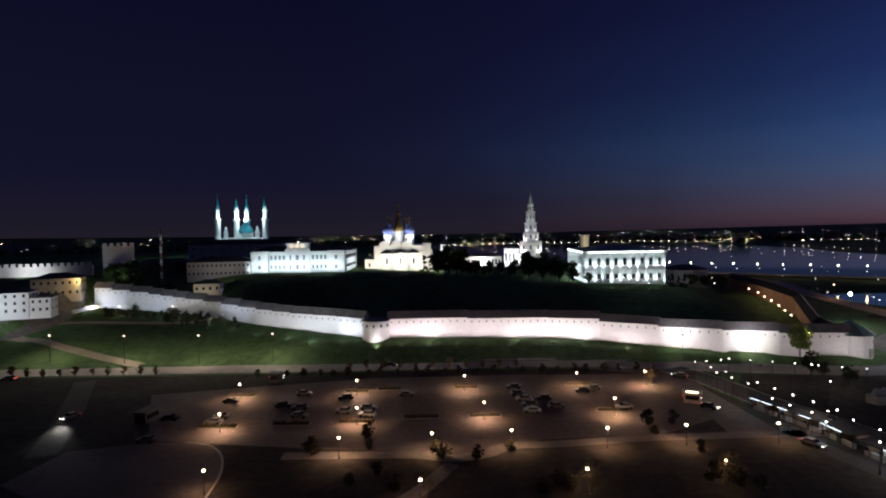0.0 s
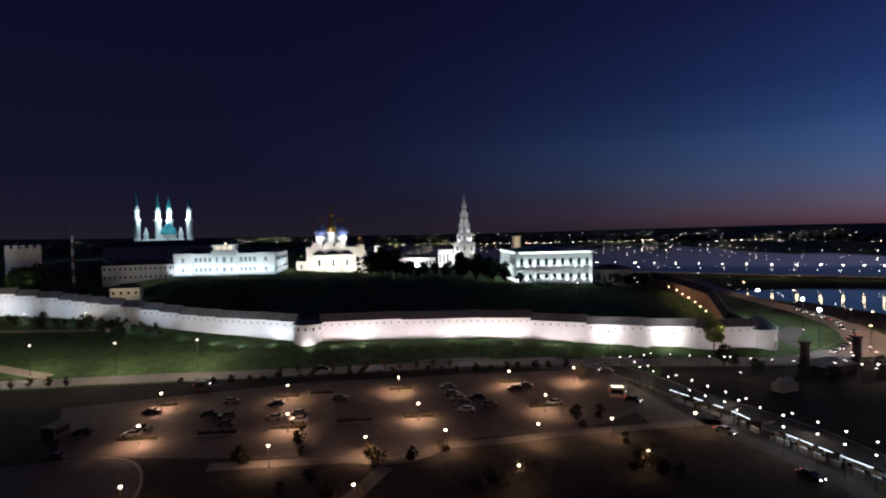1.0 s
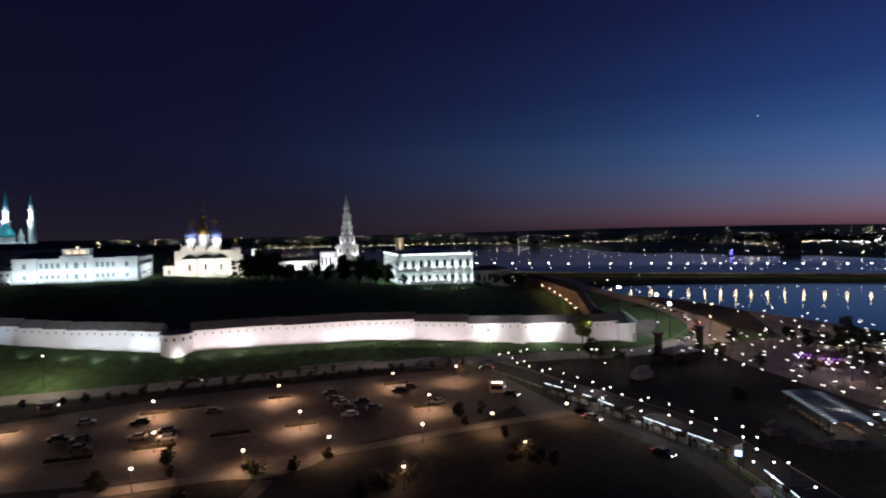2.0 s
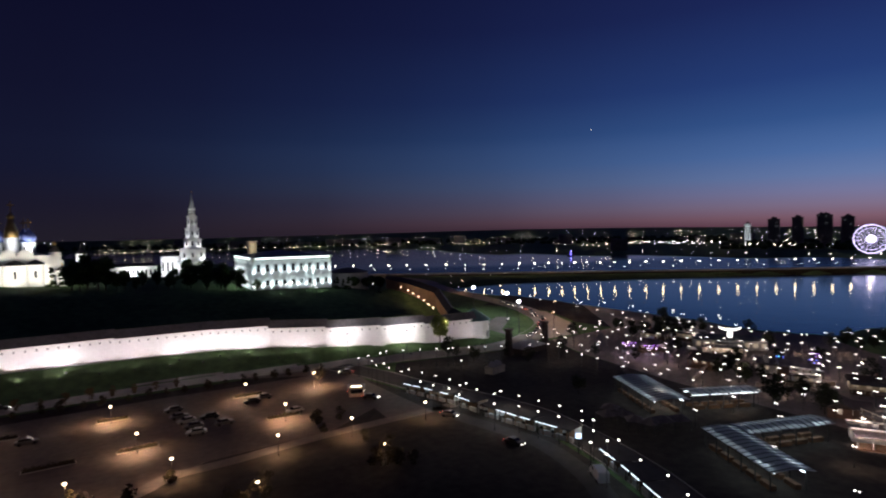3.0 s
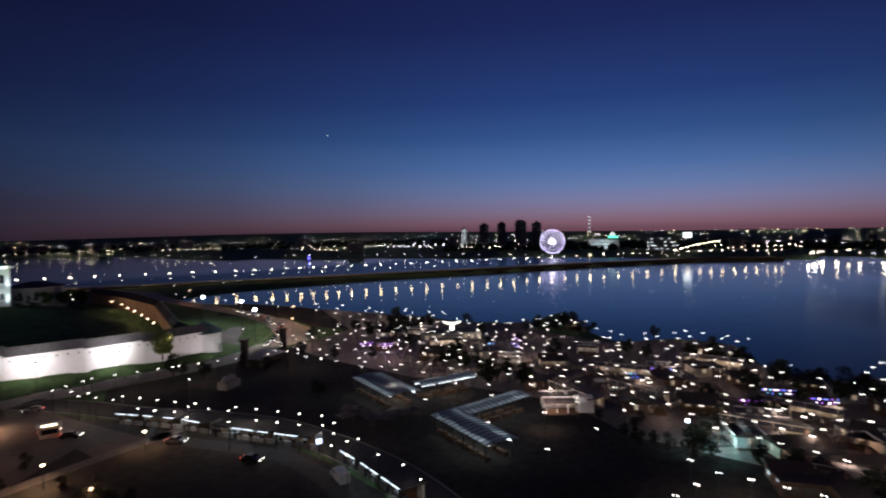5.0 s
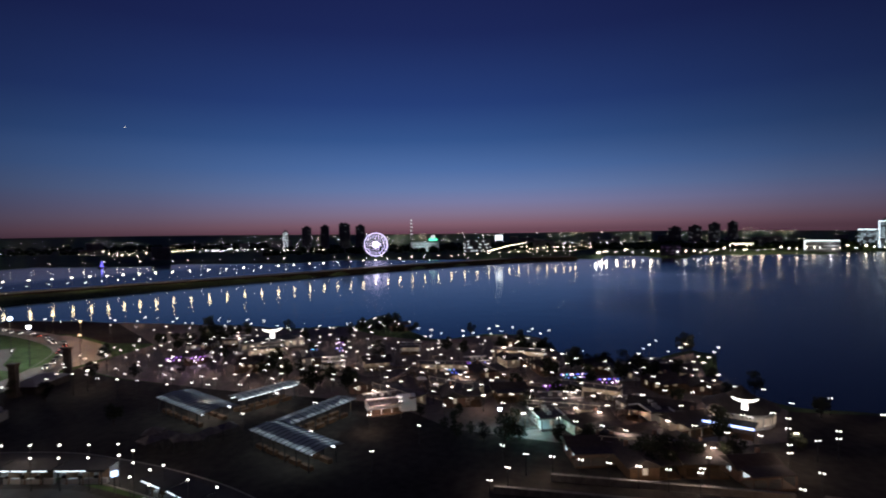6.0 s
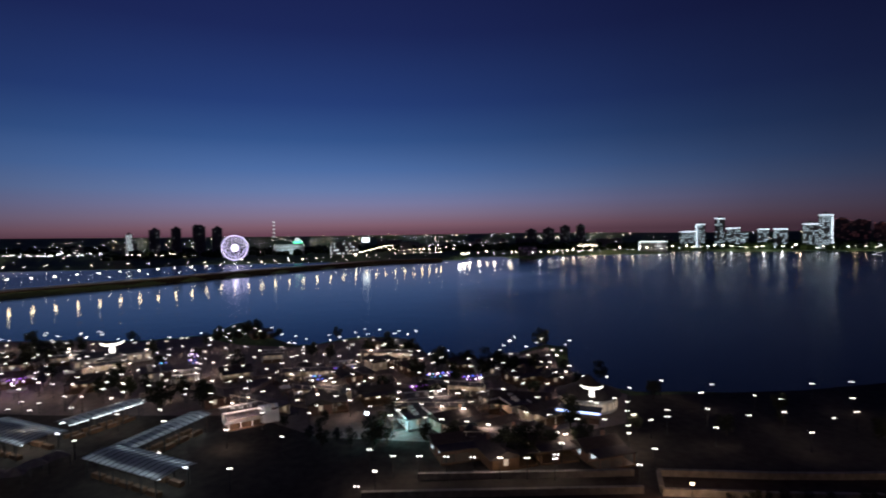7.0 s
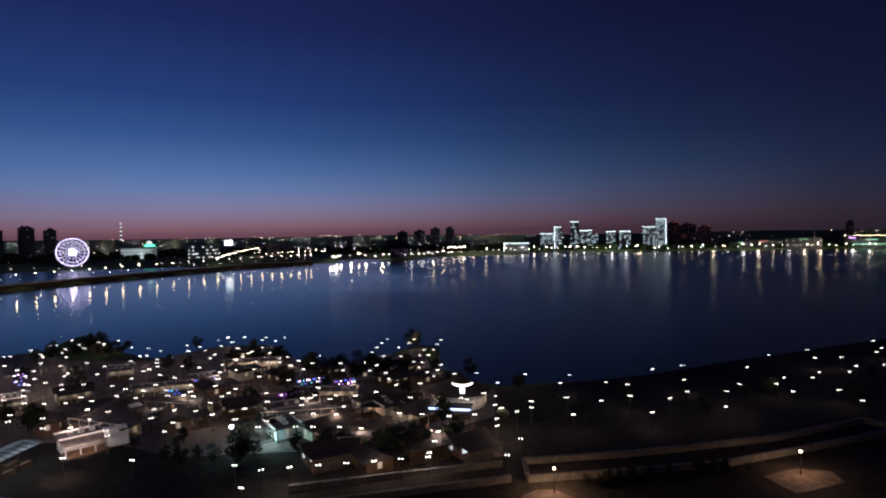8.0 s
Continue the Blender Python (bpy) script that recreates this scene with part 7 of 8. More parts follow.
for px, py in [(127.4, 12.3), (130.7, 7.1), (120.2, 12.2)]:
    put(court_tree, px, py, RND.uniform(0, 360), RND.uniform(0.6, 0.8), z=0)
retire(court_tree)

def court_wall(a, b, label):
    """A low parapet with piers along a terrace of the quay, from a to b."""
    L = math.dist(a, b)
    w = thing("court_wall", a[0], a[1], 0, math.degrees(math.atan2(b[1] - a[1], b[0] - a[0])), label, "wall", "terrace parapets")
    part("masonry", box(0, L, -0.2, 0.2, -0.3, 0.95), COURT_STONE, w)
    part("coping", box(-0.1, L + 0.1, -0.3, 0.3, 0.951, 1.08), COURT_STONE, w)
    pier = mesh_of("pier", box(-0.32, 0.32, -0.32, 0.32, -0.3, 1.3), COURT_STONE)
    n = max(int(L / 4.5), 1)
    for i in range(n + 1):
        placed("pier", pier, w, i * L / n, 0, 0)


COURT_STONE = mat("pinkish_terrace_stone", (0.36, 0.29, 0.26), 0.9, 0, 0.25, 1.4, 0.25, 0.2)
for a, b in (((167.7, 76.1), (159.8, 62.6)), ((151.9, 53.9), (178.9, 47.5)), ((150.3, 36.6), (145.0, 25.2)), ((146.7, 37.4), (140.9, 25.1)), ((147.9, 21.8), (160.1, 17.1)),
             ((135.4, 8.7), (130.2, -8.1)), ((130.2, -8.1), (149.6, -15.6)), ((163.4, 14.5), (159.3, 1.5)), ((140.9, -12.6), (135.9, -28.4)), ((178.9, 47.5), (172.3, 60.0)),
             ((172, 118), (190, 128)), ((150, 96), (171, 104)), ((158, 82), (175, 70))):
    court_wall(a, b, "low pinkish stone parapet with piers on a quay terrace")
w = quay_house(141.0, -21.5, -107, 14, 5, 3.0, 2, "long brick house lit orange by its lamps")
for k in (-4, 0, 4):
    lamp("POINT", "house_lamp", w.matrix_basis @ Matrix.Translation((k, -4.6, 2.2)), 160, (1.0, 0.5, 0.3), 0.15)
    part("wall_lamp", ball(0.12, k, -4.6, 2.2, 1), LAMP_SODIUM, w)

corner_lamp = make_lantern("street_lamp", 9.0, 1, 0.26, LAMP_SODIUM, "tall street lamp with an orange sodium lantern", pole=0.1)
for px, py in ((172, 176), (200, 204), (216, 236), (228, 282), (232, 330)):
    put(corner_lamp, px, py, z=0)
    shine(px, py, 9.0, 5500 if py < 220 else 2200, (1.0, 0.55, 0.3), 0.4)
retire(corner_lamp)

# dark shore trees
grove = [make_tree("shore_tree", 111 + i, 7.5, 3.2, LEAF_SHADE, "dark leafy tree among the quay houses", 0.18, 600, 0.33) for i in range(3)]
for i in range(70):
    px, py = RND.uniform(108, 240), RND.uniform(-60, 190)
    if float(inside(np.array([px]), np.array([py]), RIVER)[0]) < -8 and not (108 < px < 145 and 30 < py < 105):
        put(RND.choice(grove), px, py, RND.uniform(0, 360), RND.uniform(0.5, 0.95), z=0)
# the wooded points of the quay and the dark gardens between its courts
for cx, cy, sx, sy, n, k in ((240, 79, 4, 15, 18, 0.5), (250, 80, 3, 3, 5, 0.85), (206, 15, 5, 12, 13, 0.6), (178, -24, 7, 10, 11, 0.75), (183, -6, 4, 7, 7, 0.75), (118, 16, 4, 6, 5, 0.5), (119, -4, 4, 6, 6, 0.55),
                             (125, 32, 8, 8, 5, 0.45), (112, -24, 5, 12, 9, 0.75), (152, 66, 8, 8, 8, 0.7), (168, 92, 10, 10, 9, 0.65), (212, 150, 12, 14, 10, 0.75), (150, -2, 8, 8, 6, 0.55), (88.5, -58, 1.0, 12, 9, 0.36), (86.5, -74, 1.0, 6, 5, 0.34)):
    for i in range(n):
        px, py = cx + RND.uniform(-sx, sx), cy + RND.uniform(-sy, sy)
        put(RND.choice(grove), px, py, RND.uniform(0, 360), k * RND.uniform(0.7, 1.15), z=max(z_at(px, py), 0))
for i in range(16):
    px, py = RND.uniform(104, 132), RND.uniform(-200, -62)
    put(RND.choice(grove), px, py, RND.uniform(0, 360), RND.uniform(0.4, 0.7), z=max(z_at(px, py), 0))
for g in grove:
    retire(g)


def parapet(name, pts, label):
    for (ax, ay), (bx, by) in zip(pts, pts[1:]):
        L = math.hypot(bx - ax, by - ay)
        w = thing(name, ax, ay, 0, math.degrees(math.atan2(by - ay, bx - ax)), label, "wall", kind="structure")
        part("masonry", box(0, L, -0.25, 0.25, -0.3, 1.1), DULL_CONCRETE, w)
        part("coping", box(0, L, -0.4, 0.4, 1.11, 1.25), DULL_CONCRETE, w)


parapet("wall_terrace_upper", [(101.6, 3.4), (100.9, -35.8)], "long low pale concrete parapet wall")
parapet("wall_terrace_upper_north", [*[(100.7, -40.1)], *[(98.1, -59.7), (97.2, -71.7), (96.5, -95.9), (99.4, -121.8), (94.6, -123.4)]], "long low pale concrete parapet wall")
parapet("wall_terrace_end", [(100.2, -40.0), (93.9, -38.1)], "short low pale concrete parapet wall closing a terrace")
parapet("wall_terrace_lower", [(95, 12.8), (94.3, -35.1)], "long low pale concrete parapet wall beside a lane")
parapet("wall_terrace_lower_north", [*[(93.3, -37.9)], *[(90.9, -55.1), (88.9, -76.5), (89.9, -91.8), (92.2, -121.5)]], "long low pale concrete parapet wall beside a lane")
for px, py in [(88.3, -40.6), (82.2, -85.9)]:
    o = make_lantern("park_lamp", 4.3, 1, 0.24, LAMP_WARM, "warm globe lamp on a short black post")
    o.matrix_basis = pose(px, py, 0)
    shine(px, py, 4.3, 2600 if py > -50 else 1700, WARM)
YARD = mat("worn_yard_concrete", (0.13, 0.105, 0.09), 0.9, 0, 0.4, 0.8, 0.2, 0.2)
slab("pavement_yard", [(83.6, -79.0), (84.4, -87.4), (81.7, -92.4), (77.6, -90.5), (76.5, -79.0)], 0.05, YARD, "worn concrete yard lit by a warm lamp")
slab("pavement_corner", [(88.6, -34.6), (90.2, -38.2), (89.2, -41.4), (85.6, -43.0), (82.5, -37.0)], 0.05, YARD, "worn concrete corner by a terrace wall")


# ---------------------------------------------------------------- across the river
LED_HUB = glow("violet_white_hub", (0.75, 0.68, 1.0), 6)


def big_wheel():
    x, y = 929.6, 325.7
    w = thing("ferris_wheel", x, y, 0, -70, "ferris wheel outlined in violet-white lights", "ferris wheel")
    c = 23.3
    bm = bmesh.new()
    def ring(r, d, s=0.32, seg=48):
        rows = []
        for i in range(seg):
            a = 2 * math.pi * i / seg
            rows.append([bm.verts.new(((r + k * s) * math.cos(a), d + j * s, c + (r + k * s) * math.sin(a))) for k, j in ((-1, -1), (1, -1), (1, 1), (-1, 1))])
        for i in range(seg):
            p, q = rows[i], rows[(i + 1) % seg]
            for k in range(4):
                bm.faces.new((p[k], p[(k + 1) % 4], q[(k + 1) % 4], q[k]))
    ring(20.0, -1.2, 0.34)
    ring(15.2, -1.2, 0.14)
    part("rim", bm, LED_WHEEL, w, "double rim of lights")
    spoke = mesh_of("spoke", box(-0.12, 0.12, -0.12, 0.12, 4.2, 19.8), LED_WHEEL)
    for i in range(18):
        o = placed("spoke", spoke, w, 0, -1.2, c)
        o.matrix_basis = Matrix.Translation((0, -1.2, c)) @ Matrix.Rotation(radians(20 * i), 4, "Y")
    hub = lathe([(4.6, -0.9), (5.0, 0.0), (4.6, 0.9)], 20)
    bmesh.ops.rotate(hub, verts=hub.verts, matrix=Matrix.Rotation(radians(90), 3, "X"))
    bmesh.ops.translate(hub, verts=hub.verts, vec=(0, -1.6, c))
    part("hub", hub, LED_HUB, w, "bright white hub")
    cab = mesh_of("cabin", ball(0.9, squash=1.1, sub=1), CITY)
    for i in range(24):
        a = radians(15 * i)
        placed("cabin", cab, w, 21.2 * math.cos(a), 0.5, c + 21.2 * math.sin(a))
    for s in (-1, 1):
        bm = bmesh.new()
        v = [bm.verts.new(p) for p in ((s * 11, 2, 0), (s * 12, 2, 0), (0.6 * s, 2, c), (-0.6 * s, 2, c), (s * 11, 3, 0), (s * 12, 3, 0), (0.6 * s, 3, c), (-0.6 * s, 3, c))]
        for f in ((0, 1, 2, 3), (7, 6, 5, 4), (0, 4, 5, 1), (1, 5, 6, 2), (2, 6, 7, 3), (3, 7, 4, 0)):
            bm.faces.new([v[i] for i in f])
        part("support_leg", bm, CITY, w)


big_wheel()


def block(x, y, w, d, h, floors, bays, lit_share, label, wall=CITY, lit=None, z=1.0, edge=None, seed=0, rnd=random.Random(5)):
    """A far apartment block facing the river mouth, with its own windows."""
    turn = -math.degrees(math.atan2(x, y))
    b = thing("apartment_block", x, y, z, turn, label, "building", "far bank buildings")
    part("wall", box(-w / 2, w / 2, 0, d, -3, h), wall, b)
    part("parapet", box(-w / 2 - 0.3, w / 2 + 0.3, -0.3, d, h + 0.01, h + 1.0), wall, b)
    if h > 40:
        part("roof_house", box(-w * 0.22, w * 0.28, 2, d * 0.7, h + 1.01, h + 4.2), wall, b)
        part("lift_house", box(-w * 0.1, w * 0.05, 4, d * 0.5, h + 4.21, h + 6.0), wall, b)
    if floors and lit_share > 0.02:
        on = mesh_of("window", box(-0.28 * w / bays, 0.28 * w / bays, -0.15, 0.1, -0.1 * h / floors, 0.1 * h / floors), lit or LED_FACADE_DIM)
        for j in range(floors):
            for i in range(bays):
                if rnd.random() < lit_share:
                    placed("window", on, b, -w / 2 + (i + 0.5) * w / bays, 0, (j + 0.5) * h / floors)
    if edge:
        for e in edge:
            if e == "top":
                part("light_line", box(-w / 2, w / 2, -0.7, -0.31, h + 0.1, h + 0.55), LED_FACADE, b)
            if e == "left":
                part("light_line", box(-w / 2 - 0.2, -w / 2 + 0.3, -0.7, -0.31, 1, h), LED_FACADE, b)
            if e == "right":
                part("light_line", box(w / 2 - 0.3, w / 2 + 0.2, -0.7, -0.31, 1, h), LED_FACADE, b)
    return b


LED_SLAB = glow("lit_slab_windows", (0.8, 0.92, 1.0), 3.0, False)


def far_at(bearing, dist):
    return dist * math.sin(radians(bearing)), dist * math.cos(radians(bearing))


# bearing, distance, width, height, lit share and lit edges of the white-lit blocks
for be, di, w, h, edge in ((114.85, 1300, 30, 34, "top"), (115.97, 1290, 17, 49, "top left"), (117.57, 1290, 19, 60, "top"), (118.67, 1280, 26, 40, "top"),
                           (119.54, 1300, 15, 30, ""), (121.04, 1280, 20, 37, "top"), (122.37, 1280, 24, 37, "top"), (124.55, 1260, 24, 46, "top"), (125.61, 1250, 21, 62, "top right")):
    x, y = far_at(be, di)
    block(x, y, w, 14, h, max(int(h / 3.4), 3), max(int(w / 4.2), 3), 0.55, "white-lit modern apartment block on the far bank", CITY, LED_WINDOW, 0, edge.split())
x, y = far_at(111.78, 1150)
block(x, y, 50, 20, 17, 3, 13, 0.6, "low hall with lit white colonnade on the far bank", CITY, LED_FACADE_DIM, 0, ["top", "left"])
x, y = far_at(99.78, 960)
block(x, y, 30, 14, 15, 3, 8, 0.5, "low dark building with violet windows on the far bank", CITY, glow("dim_violet_windows", (0.6, 0.15, 0.9), 0.12, False), 0)
for be, w, h, share in ((61.81, 12, 48.3, 0.95), (63.84, 22, 57.3, 0.1), (65.62, 20, 59.9, 0.06), (67.66, 22, 63.5, 0.06), (69.15, 22, 59, 0.05)):
    x, y = far_at(be, 1350)
    block(x, y, w, 16, h, 14, max(int(w / 4), 3), share, "white-lit slab block on the far bank" if share > 0.5 else "unlit tower block against the dusk sky", CITY, LED_FACADE_DIM if share < 0.5 else LED_SLAB, 0)
SIGN_RED, SIGN_GREEN = glow("far_red_sign", (1.0, 0.25, 0.2), 1.4, False), glow("far_green_sign", (0.2, 0.9, 0.5), 1.3, False)
SIGN_VIOLET = glow("far_violet_sign", (0.4, 0.2, 1.0), 3.0, False)
RED_PANES = glow("dim_red_windows", (1.0, 0.3, 0.28), 0.09, False)
for be, w, h in ((105.03, 22, 52.3), (103.52, 26, 50), (101.89, 30, 44.6), (100.15, 30, 42.4), (126.71, 26, 54.7), (127.95, 40, 49.8), (129.39, 30, 43.5), (67.3, 16, 67), (69.19, 16, 61.4)):
    x, y = far_at(be, 1500)
    if be > 120:
        b = block(x, y, w, 16, h, 12, 6, 0.3, "dark tower block with dim red windows and red roof lamps", CITY, RED_PANES, 0)
        for f in (-0.4, 0.05, 0.4):
            part("roof_lamp", ball(0.6, w * f, 0.3, h + 1.6, 1), SIGN_RED, b)
    else:
        block(x, y, w, 16, h, 12, 5, 0.12, "unlit tower block against the dusk sky", CITY, LED_FACADE_DIM, 0)
x, y = far_at(140.4, 1500)
block(x, y, 15, 16, 49, 12, 4, 0.2, "slim dark tower block with dim red windows", CITY, RED_PANES, 0)


def far_mall():
    """Lit shopping halls and a green-lit landing stage down the far bank."""
    for be, di, w, h, sign, label in ((134.19, 1310, 66, 14, SIGN_RED, "long pale lit shopping hall with red sign line"), (137.16, 1335, 62, 17, SIGN_GREEN, "long pale lit shopping hall with green sign line"),
                                      (132.41, 1285, 38, 12, SIGN_GREEN, "low lit hall with green sign line"), (141.82, 1370, 84, 15, SIGN_GREEN, "lit landing stage with green sign line")):
        x, y = far_at(be, di)
        b = block(x, y, w, 18, h, 2, int(w / 4), 0.4, label, CITY, LED_FACADE_DIM, 0)
        part("sign_line", box(-w * 0.1, w * 0.12, -0.6, -0.31, h - 1.6, h - 0.9), sign, b)
        if w > 80:
            part("roof_sign", box(-w * 0.42, -w * 0.3, -0.6, -0.31, h + 1.1, h + 3.0), SIGN_VIOLET, b)
            part("stage_light_line", box(-w * 0.45, w * 0.45, -0.9, -0.31, 4.6, 5.5), sign, b)
    x, y = far_at(141.82, 1360)
    b = thing("light_string", x, y, 0, -math.degrees(math.atan2(x, y)), "string of amber bulbs over the landing stage", "lights")
    part("cable", box(-45, 45, -0.1, 0.1, 22, 22.3), POLE, b)
    for s in (-45, 0, 45):
        part("post", lathe([(0.3, -1), (0.2, 22.3)], 6, s), POLE, b)
    bulb = mesh_of("bulb", ball(0.45, sub=1), FAR_AMBER)
    for i in range(18):
        placed("bulb", bulb, b, -42 + 5 * i, 0, 21.3)


far_mall()


def far_road():
    """The lit avenue, billboard and halls where the dam reaches the far bank."""
    x, y = 994.9, 117.3
    b = thing("billboard", x, y, 0, -math.degrees(math.atan2(x, y)), "glowing white billboard on a post by the far road", "billboard")
    part("panel", box(-6, 6, -0.4, 0.4, 27.5, 35.5), LED_SLAB, b)
    part("post", lathe([(0.6, -1), (0.5, 27.5)], 8), POLE, b)
    x, y = far_at(81.1, 1150)
    block(x, y, 56, 16, 26, 4, 16, 0.28, "low hall with scattered white lights on the far bank", CITY, LED_SLAB, 0)
    lantern = make_lantern("road_lantern", 9.0, 1, 0.7, LAMP_BANK, "white-amber lantern along the far avenue", pole=0.12, sub=1, cap=False)
    for k in range(16):
        f = k / 15
        x, y = far_at(82.11 + f * 3.8, 930 + 420 * f)
        put(lantern, x + 7 * (-1) ** k, y, z=4 * f, size=1.0)
    for k in range(9):
        x, y = far_at(105.68 + 0.22 * (k - 4), 1120 + 12 * (k % 3))
        put(lantern, x, y, z=2 + 2 * (k % 2), size=1.0)
    retire(lantern)


LAMP_BANK = glow("far_bank_lantern", (1.0, 0.86, 0.62), 30, False)
far_road()


def blue_beacon():
    """A blue-lit mast at the water's edge beyond the dam."""
    x, y = far_at(46.05, 1010)
    m = thing("blue_beacon", x, y, max(z_at(x, y), -3), 0, "slim mast lit deep blue at the water's edge", "beacon")
    part("plinth", lathe([(6, -3), (6, 2.2)], 12), CITY, m)
    part("shaft", lathe([(0.7, 2.2), (0.3, 10)], 8), NEON_BEACON, m)
    part("lamp_ring", lathe([(1.6, 2.21), (1.6, 3.2)], 12), NEON_BEACON, m)


NEON_BEACON = glow("deep_blue_beacon_light", (0.14, 0.12, 1.0), 5, False)
blue_beacon()


def green_palace():
    x, y = far_at(75.7, 1250)
    b = thing("lit_palace", x, y, 0, -math.degrees(math.atan2(x, y)), "pale lit palace with green-lit roof lantern on the far bank", "building")
    part("wall", box(-32, 32, 0, 20, -2, 22), CITY_PALE, b)
    part("upper_storey", box(10, 27, 0.5, 16, 22.01, 29), CITY_PALE, b)
    part("green_light_line", box(9, 28, -0.4, -0.01, 25, 27), NEON_GREEN, b)
    part("roof_lantern", lathe([(5, 29), (5, 33), (0.3, 36)], 12, 18, 8), LED_FACADE_SOFT, b)
    me = window_mesh(2.2, 5, LED_FACADE_DIM)
    for j in range(3):
        for i in range(15):
            placed("window", me, b, -29 + i * 4.1, -0.02, 4 + j * 6.5)
    lamp("SPOT", "palace_front_flood", b.matrix_basis @ look((0, -36, 3), (0, 0, 12)), 60000, (0.7, 0.95, 1.0), 0.5, 120, 0.9)
    x, y = far_at(74.33, 1270)
    m = thing("lattice_mast", x, y, 0, 0, "tall slim television mast with rings of white lamps", "mast")
    part("shaft", lathe([(1.6, -1), (0.5, 71)], 6), POLE, m)
    for z in (38, 46, 54, 62, 69):
        part("lamp_ring", lathe([(1.6, z), (1.6, z + 2.4)], 8), LED_FACADE_SOFT, m)


LED_FACADE_SOFT = glow("soft_white_beacon", (0.9, 0.95, 1.0), 1.0, False)
green_palace()


def far_city():
    """Distant roofs, tree belts and town lights."""
    rnd = random.Random(12)
    for i in range(70):
        be = rnd.uniform(-45, 145)
        di = rnd.uniform(1750, 2300) if be < 40 else rnd.uniform(1150, 1900)
        x, y = far_at(be, di)
        if max(float(inside(np.array([x]), np.array([y]), RIVER)[0]), float(inside(np.array([x]), np.array([y]), BAY)[0])) > -40:
            continue
        block(x, y, rnd.uniform(20, 60), 14, rnd.uniform(10, 26), 0, 8, 0, "unlit low town block on the far bank", CITY, LED_FACADE_DIM, z_at(x, y), None)
    for name, material, n, label in (("town_lights", FAR_AMBER, 900, "scattered amber lights of the distant town"), ("town_lamps", FAR_WHITE, 700, "scattered white lights of the distant town")):
        bm = bmesh.new()
        verts, faces = [], []
        for i in range(n):
            be = rnd.uniform(-48, 148) if i % 3 else rnd.gauss(75, 25)
            di = rnd.uniform(1000, 3000)
            x, y = far_at(be, di)
            if max(float(inside(np.array([x]), np.array([y]), RIVER)[0]), float(inside(np.array([x]), np.array([y]), BAY)[0])) > -15 or (di < 1700 and be < 32):
                continue
            z, s = z_at(x, y) + rnd.uniform(6, 22), di / 985 * rnd.uniform(0.4, 1.4) * 0.22
            k = len(verts)
            verts += [(x + s * a, y + s * b, z + s * 0.7 * c) for a, b, c in ((1, 0, 0), (-1, 0, 0), (0, 1, 0), (0, -1, 0), (0, 0, 1), (0, 0, -1))]
            faces += [(k + a, k + b, k + c) for a, b, c in ((0, 2, 4), (2, 1, 4), (1, 3, 4), (3, 0, 4), (2, 0, 5), (1, 2, 5), (3, 1, 5), (0, 3, 5))]
        me = bpy.data.meshes.new(name)
        me.from_pydata(verts, [], faces)
        me.materials.append(material)
        tagged(new(name, me), label, "lights", kind="stuff")
    # lit streets on the slope across the bay
    street = make_lantern("street_lantern", 7.0, 1, 0.6, LAMP_BANK, "street lamp on the slope across the bay", pole=0.12, sub=1, cap=False)
    pale = make_lantern("yard_lantern", 9.0, 1, 0.7, FAR_WHITE, "white yard lamp on the slope across the bay", pole=0.12, sub=1, cap=False)
    for b0, b1, d0, n, white in ((50.5, 53.6, 1480, 9, 0), (53.5, 58.5, 1420, 12, 1), (55, 60, 1330, 9, 1), (44.5, 49, 1500, 8, 0), (47, 52, 1260, 8, 0), (33, 38.5, 1620, 9, 0), (26.5, 30, 1750, 8, 0), (61, 66, 1240, 9, 0), (85.5, 93, 1180, 14, 0), (88, 96, 1330, 9, 1)):
        for k in range(n):
            x, y = far_at(b0 + (b1 - b0) * (k + rnd.uniform(-0.3, 0.3)) / n, d0 + rnd.uniform(-25, 25))
            if max(float(inside(np.array([x]), np.array([y]), RIVER)[0]), float(inside(np.array([x]), np.array([y]), BAY)[0])) < -10:
                put(pale if white else street, x, y, z=z_at(x, y) + rnd.uniform(0, 3), size=rnd.uniform(0.7, 1.15))
    retire(street)
    retire(pale)
    # lamps along the far bank
    bank = make_lantern("bank_lamp", 8.0, 1, 1.0, LAMP_BANK, "amber street lamp along the far bank", pole=0.12, sub=1, cap=False)
    pallid = make_lantern("bank_lamp", 7.0, 1, 0.9, FAR_WHITE, "white street lamp along the far bank", pole=0.12, sub=1, cap=False)
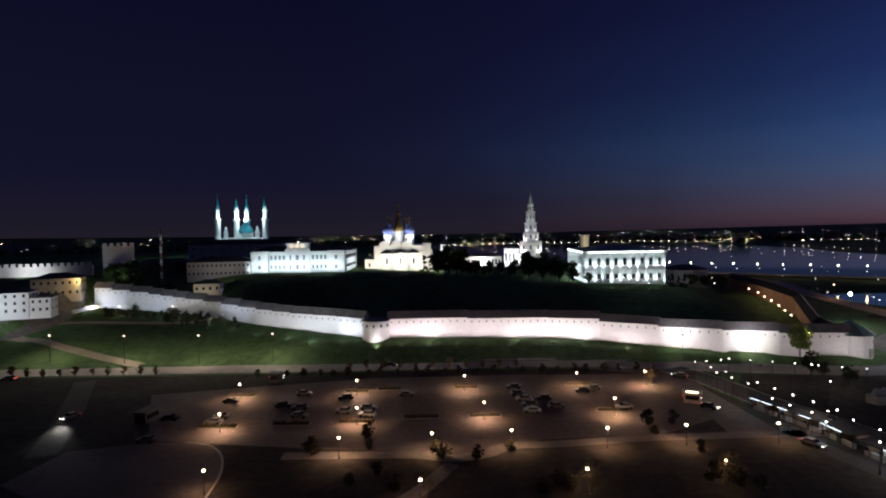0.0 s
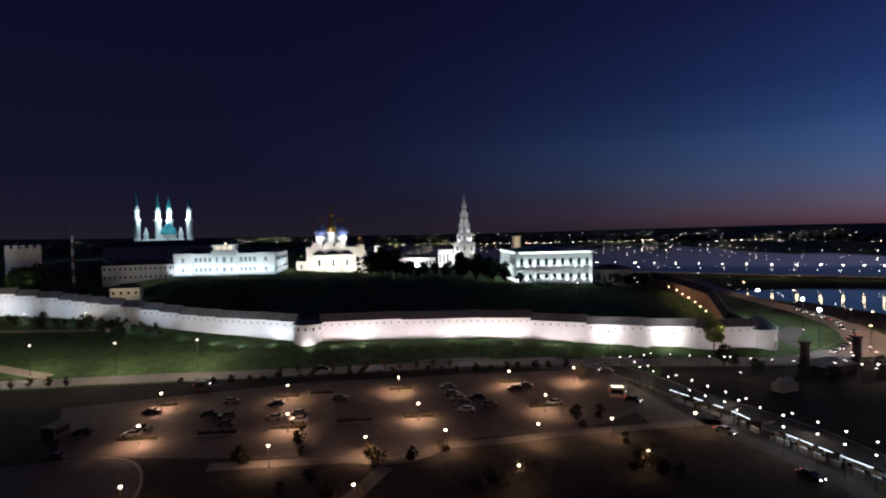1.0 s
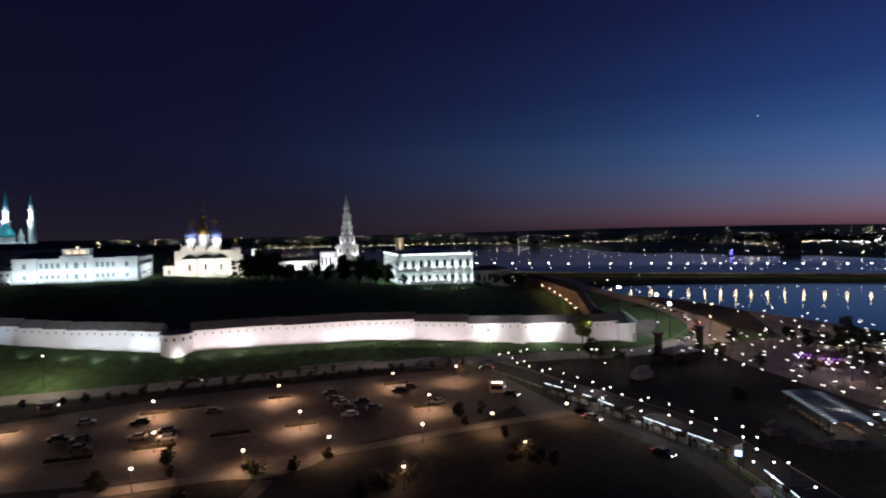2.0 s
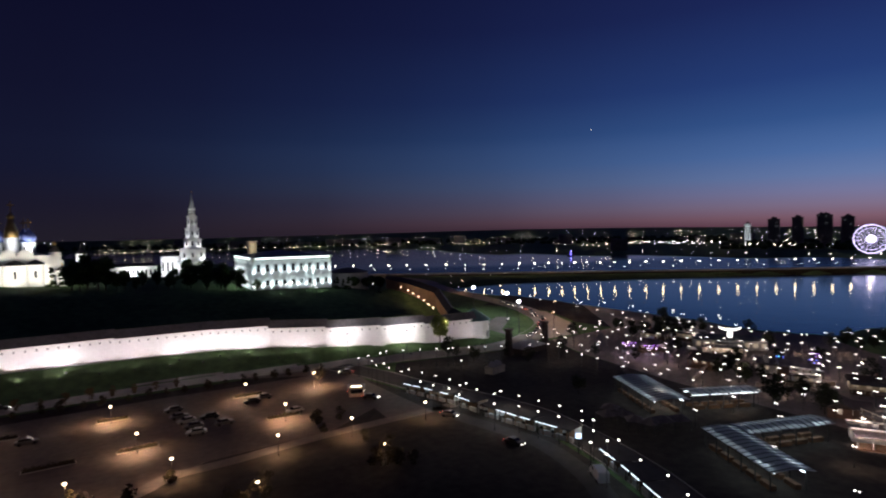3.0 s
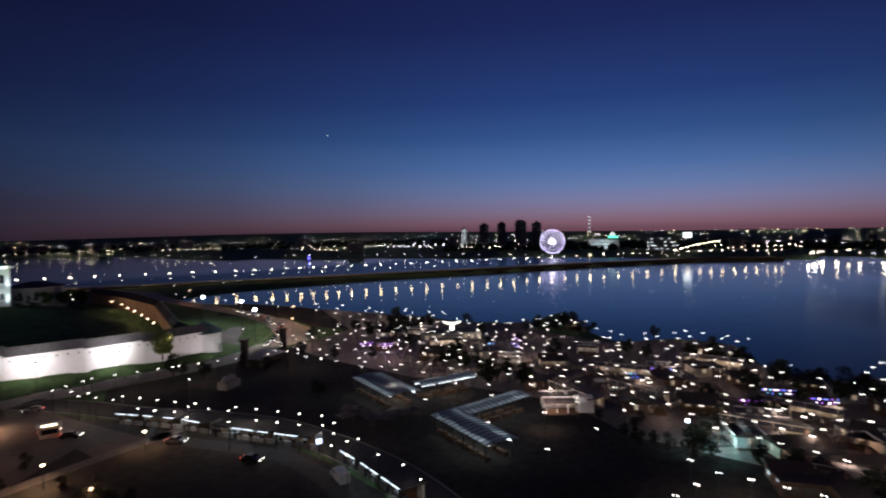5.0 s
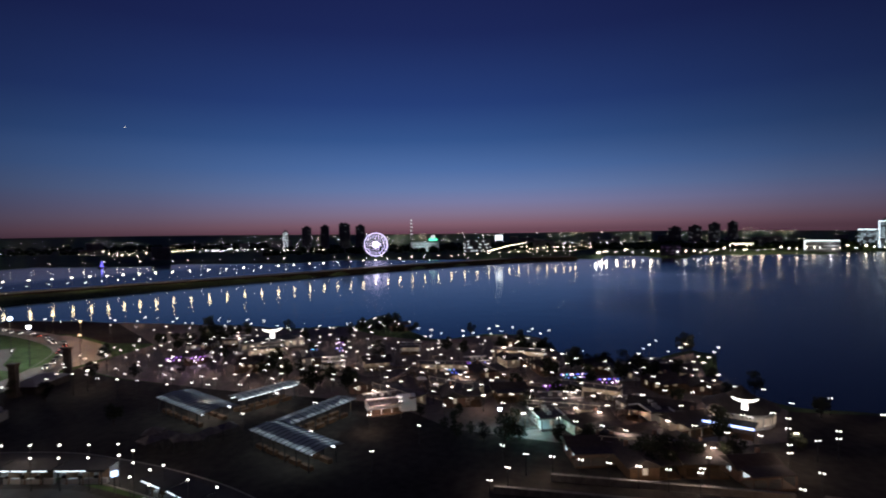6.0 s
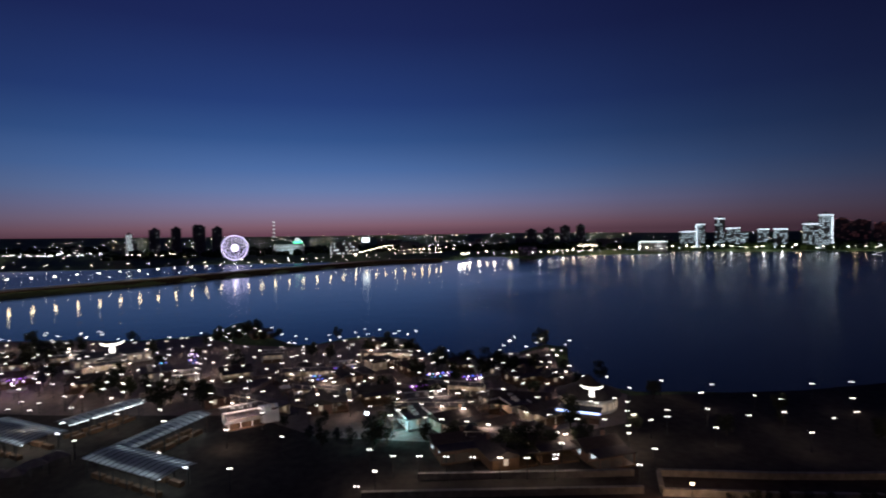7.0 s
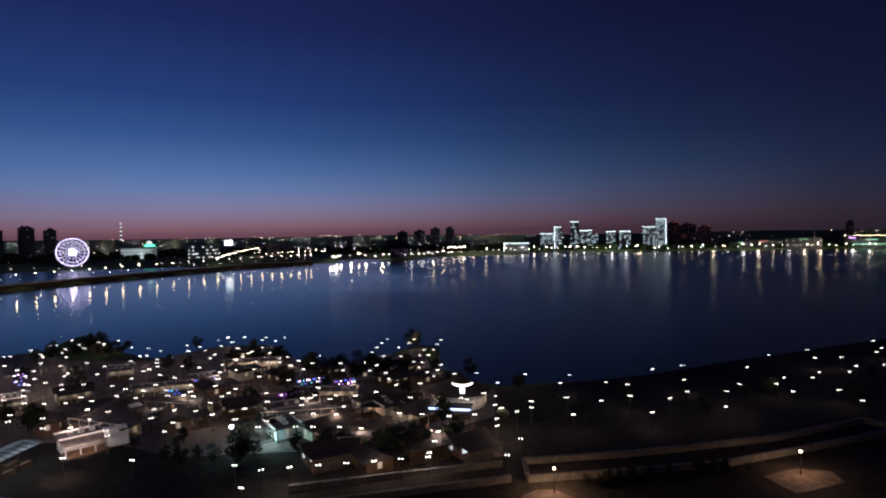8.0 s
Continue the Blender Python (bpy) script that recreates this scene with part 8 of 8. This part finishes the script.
    for pts, step in ((FAR_SHORE, 14), (BAY[6:13], 26)):
        for k, (x, y, a) in enumerate(rows_of(pts, step)):
            n = Vector((x, y)).normalized() * 14
            put(pallid if k % 4 == 2 else bank, x + n.x + rnd.uniform(-6, 6), y + n.y + rnd.uniform(-4, 4), z=1.0, size=rnd.choice((0.4, 0.5, 0.65, 0.9)) * (1 if step < 20 else 0.5))
            if step < 20 and k % 2:
                shine(x + n.x, y + n.y, 8.0, rnd.choice((1200, 2600, 5200)), rnd.choice(((1.0, 0.86, 0.64), (1.0, 0.78, 0.55), (0.95, 0.95, 1.0))), 1.1)
    for i in range(38):
        x, y = far_at(0.5 + 0.72 * i, 1480 + 5 * i)
        put(bank, x, y, z=max(z_at(x, y), 0) + 4, size=0.48)
    retire(bank)
    retire(pallid)
    verts, faces = [], []
    for i in range(1500):
        be = rnd.uniform(-50, 150)
        di = rnd.uniform(1200, 1500) if be > 60 else rnd.uniform(1700, 2300)
        x, y = far_at(be, di)
        if max(float(inside(np.array([x]), np.array([y]), RIVER)[0]), float(inside(np.array([x]), np.array([y]), BAY)[0])) > -20:
            continue
        z, r, h = z_at(x, y), rnd.uniform(5, 12), rnd.uniform(8, 17)
        k = len(verts)
        m = 6
        verts += [(x + r * rnd.uniform(0.7, 1.1) * math.cos(6.283 * j / m), y + r * math.sin(6.283 * j / m), z - 1) for j in range(m)]
        verts += [(x + r * rnd.uniform(0.6, 1.0) * math.cos(6.283 * j / m), y + r * math.sin(6.283 * j / m), z + h * rnd.uniform(0.5, 0.8)) for j in range(m)] + [(x, y, z + h)]
        for j in range(m):
            a, b = k + j, k + (j + 1) % m
            faces += [(a, b, b + m, a + m), (a + m, b + m, k + 2 * m)]
    me = bpy.data.meshes.new("tree_belt")
    me.from_pydata(verts, [], faces)
    me.materials.append(LEAF)
    tagged(new("tree_belt", me), "far dark belt of trees along the bank", "woods", kind="stuff")


far_city()

star = part("evening_star", ball(3.2, *(3129.8, 2802, 759.3), 1), glow("planet_light", (1.0, 0.95, 0.85), 1.6, False))
tagged(star, "small bright evening planet in the dusk sky", "planet")
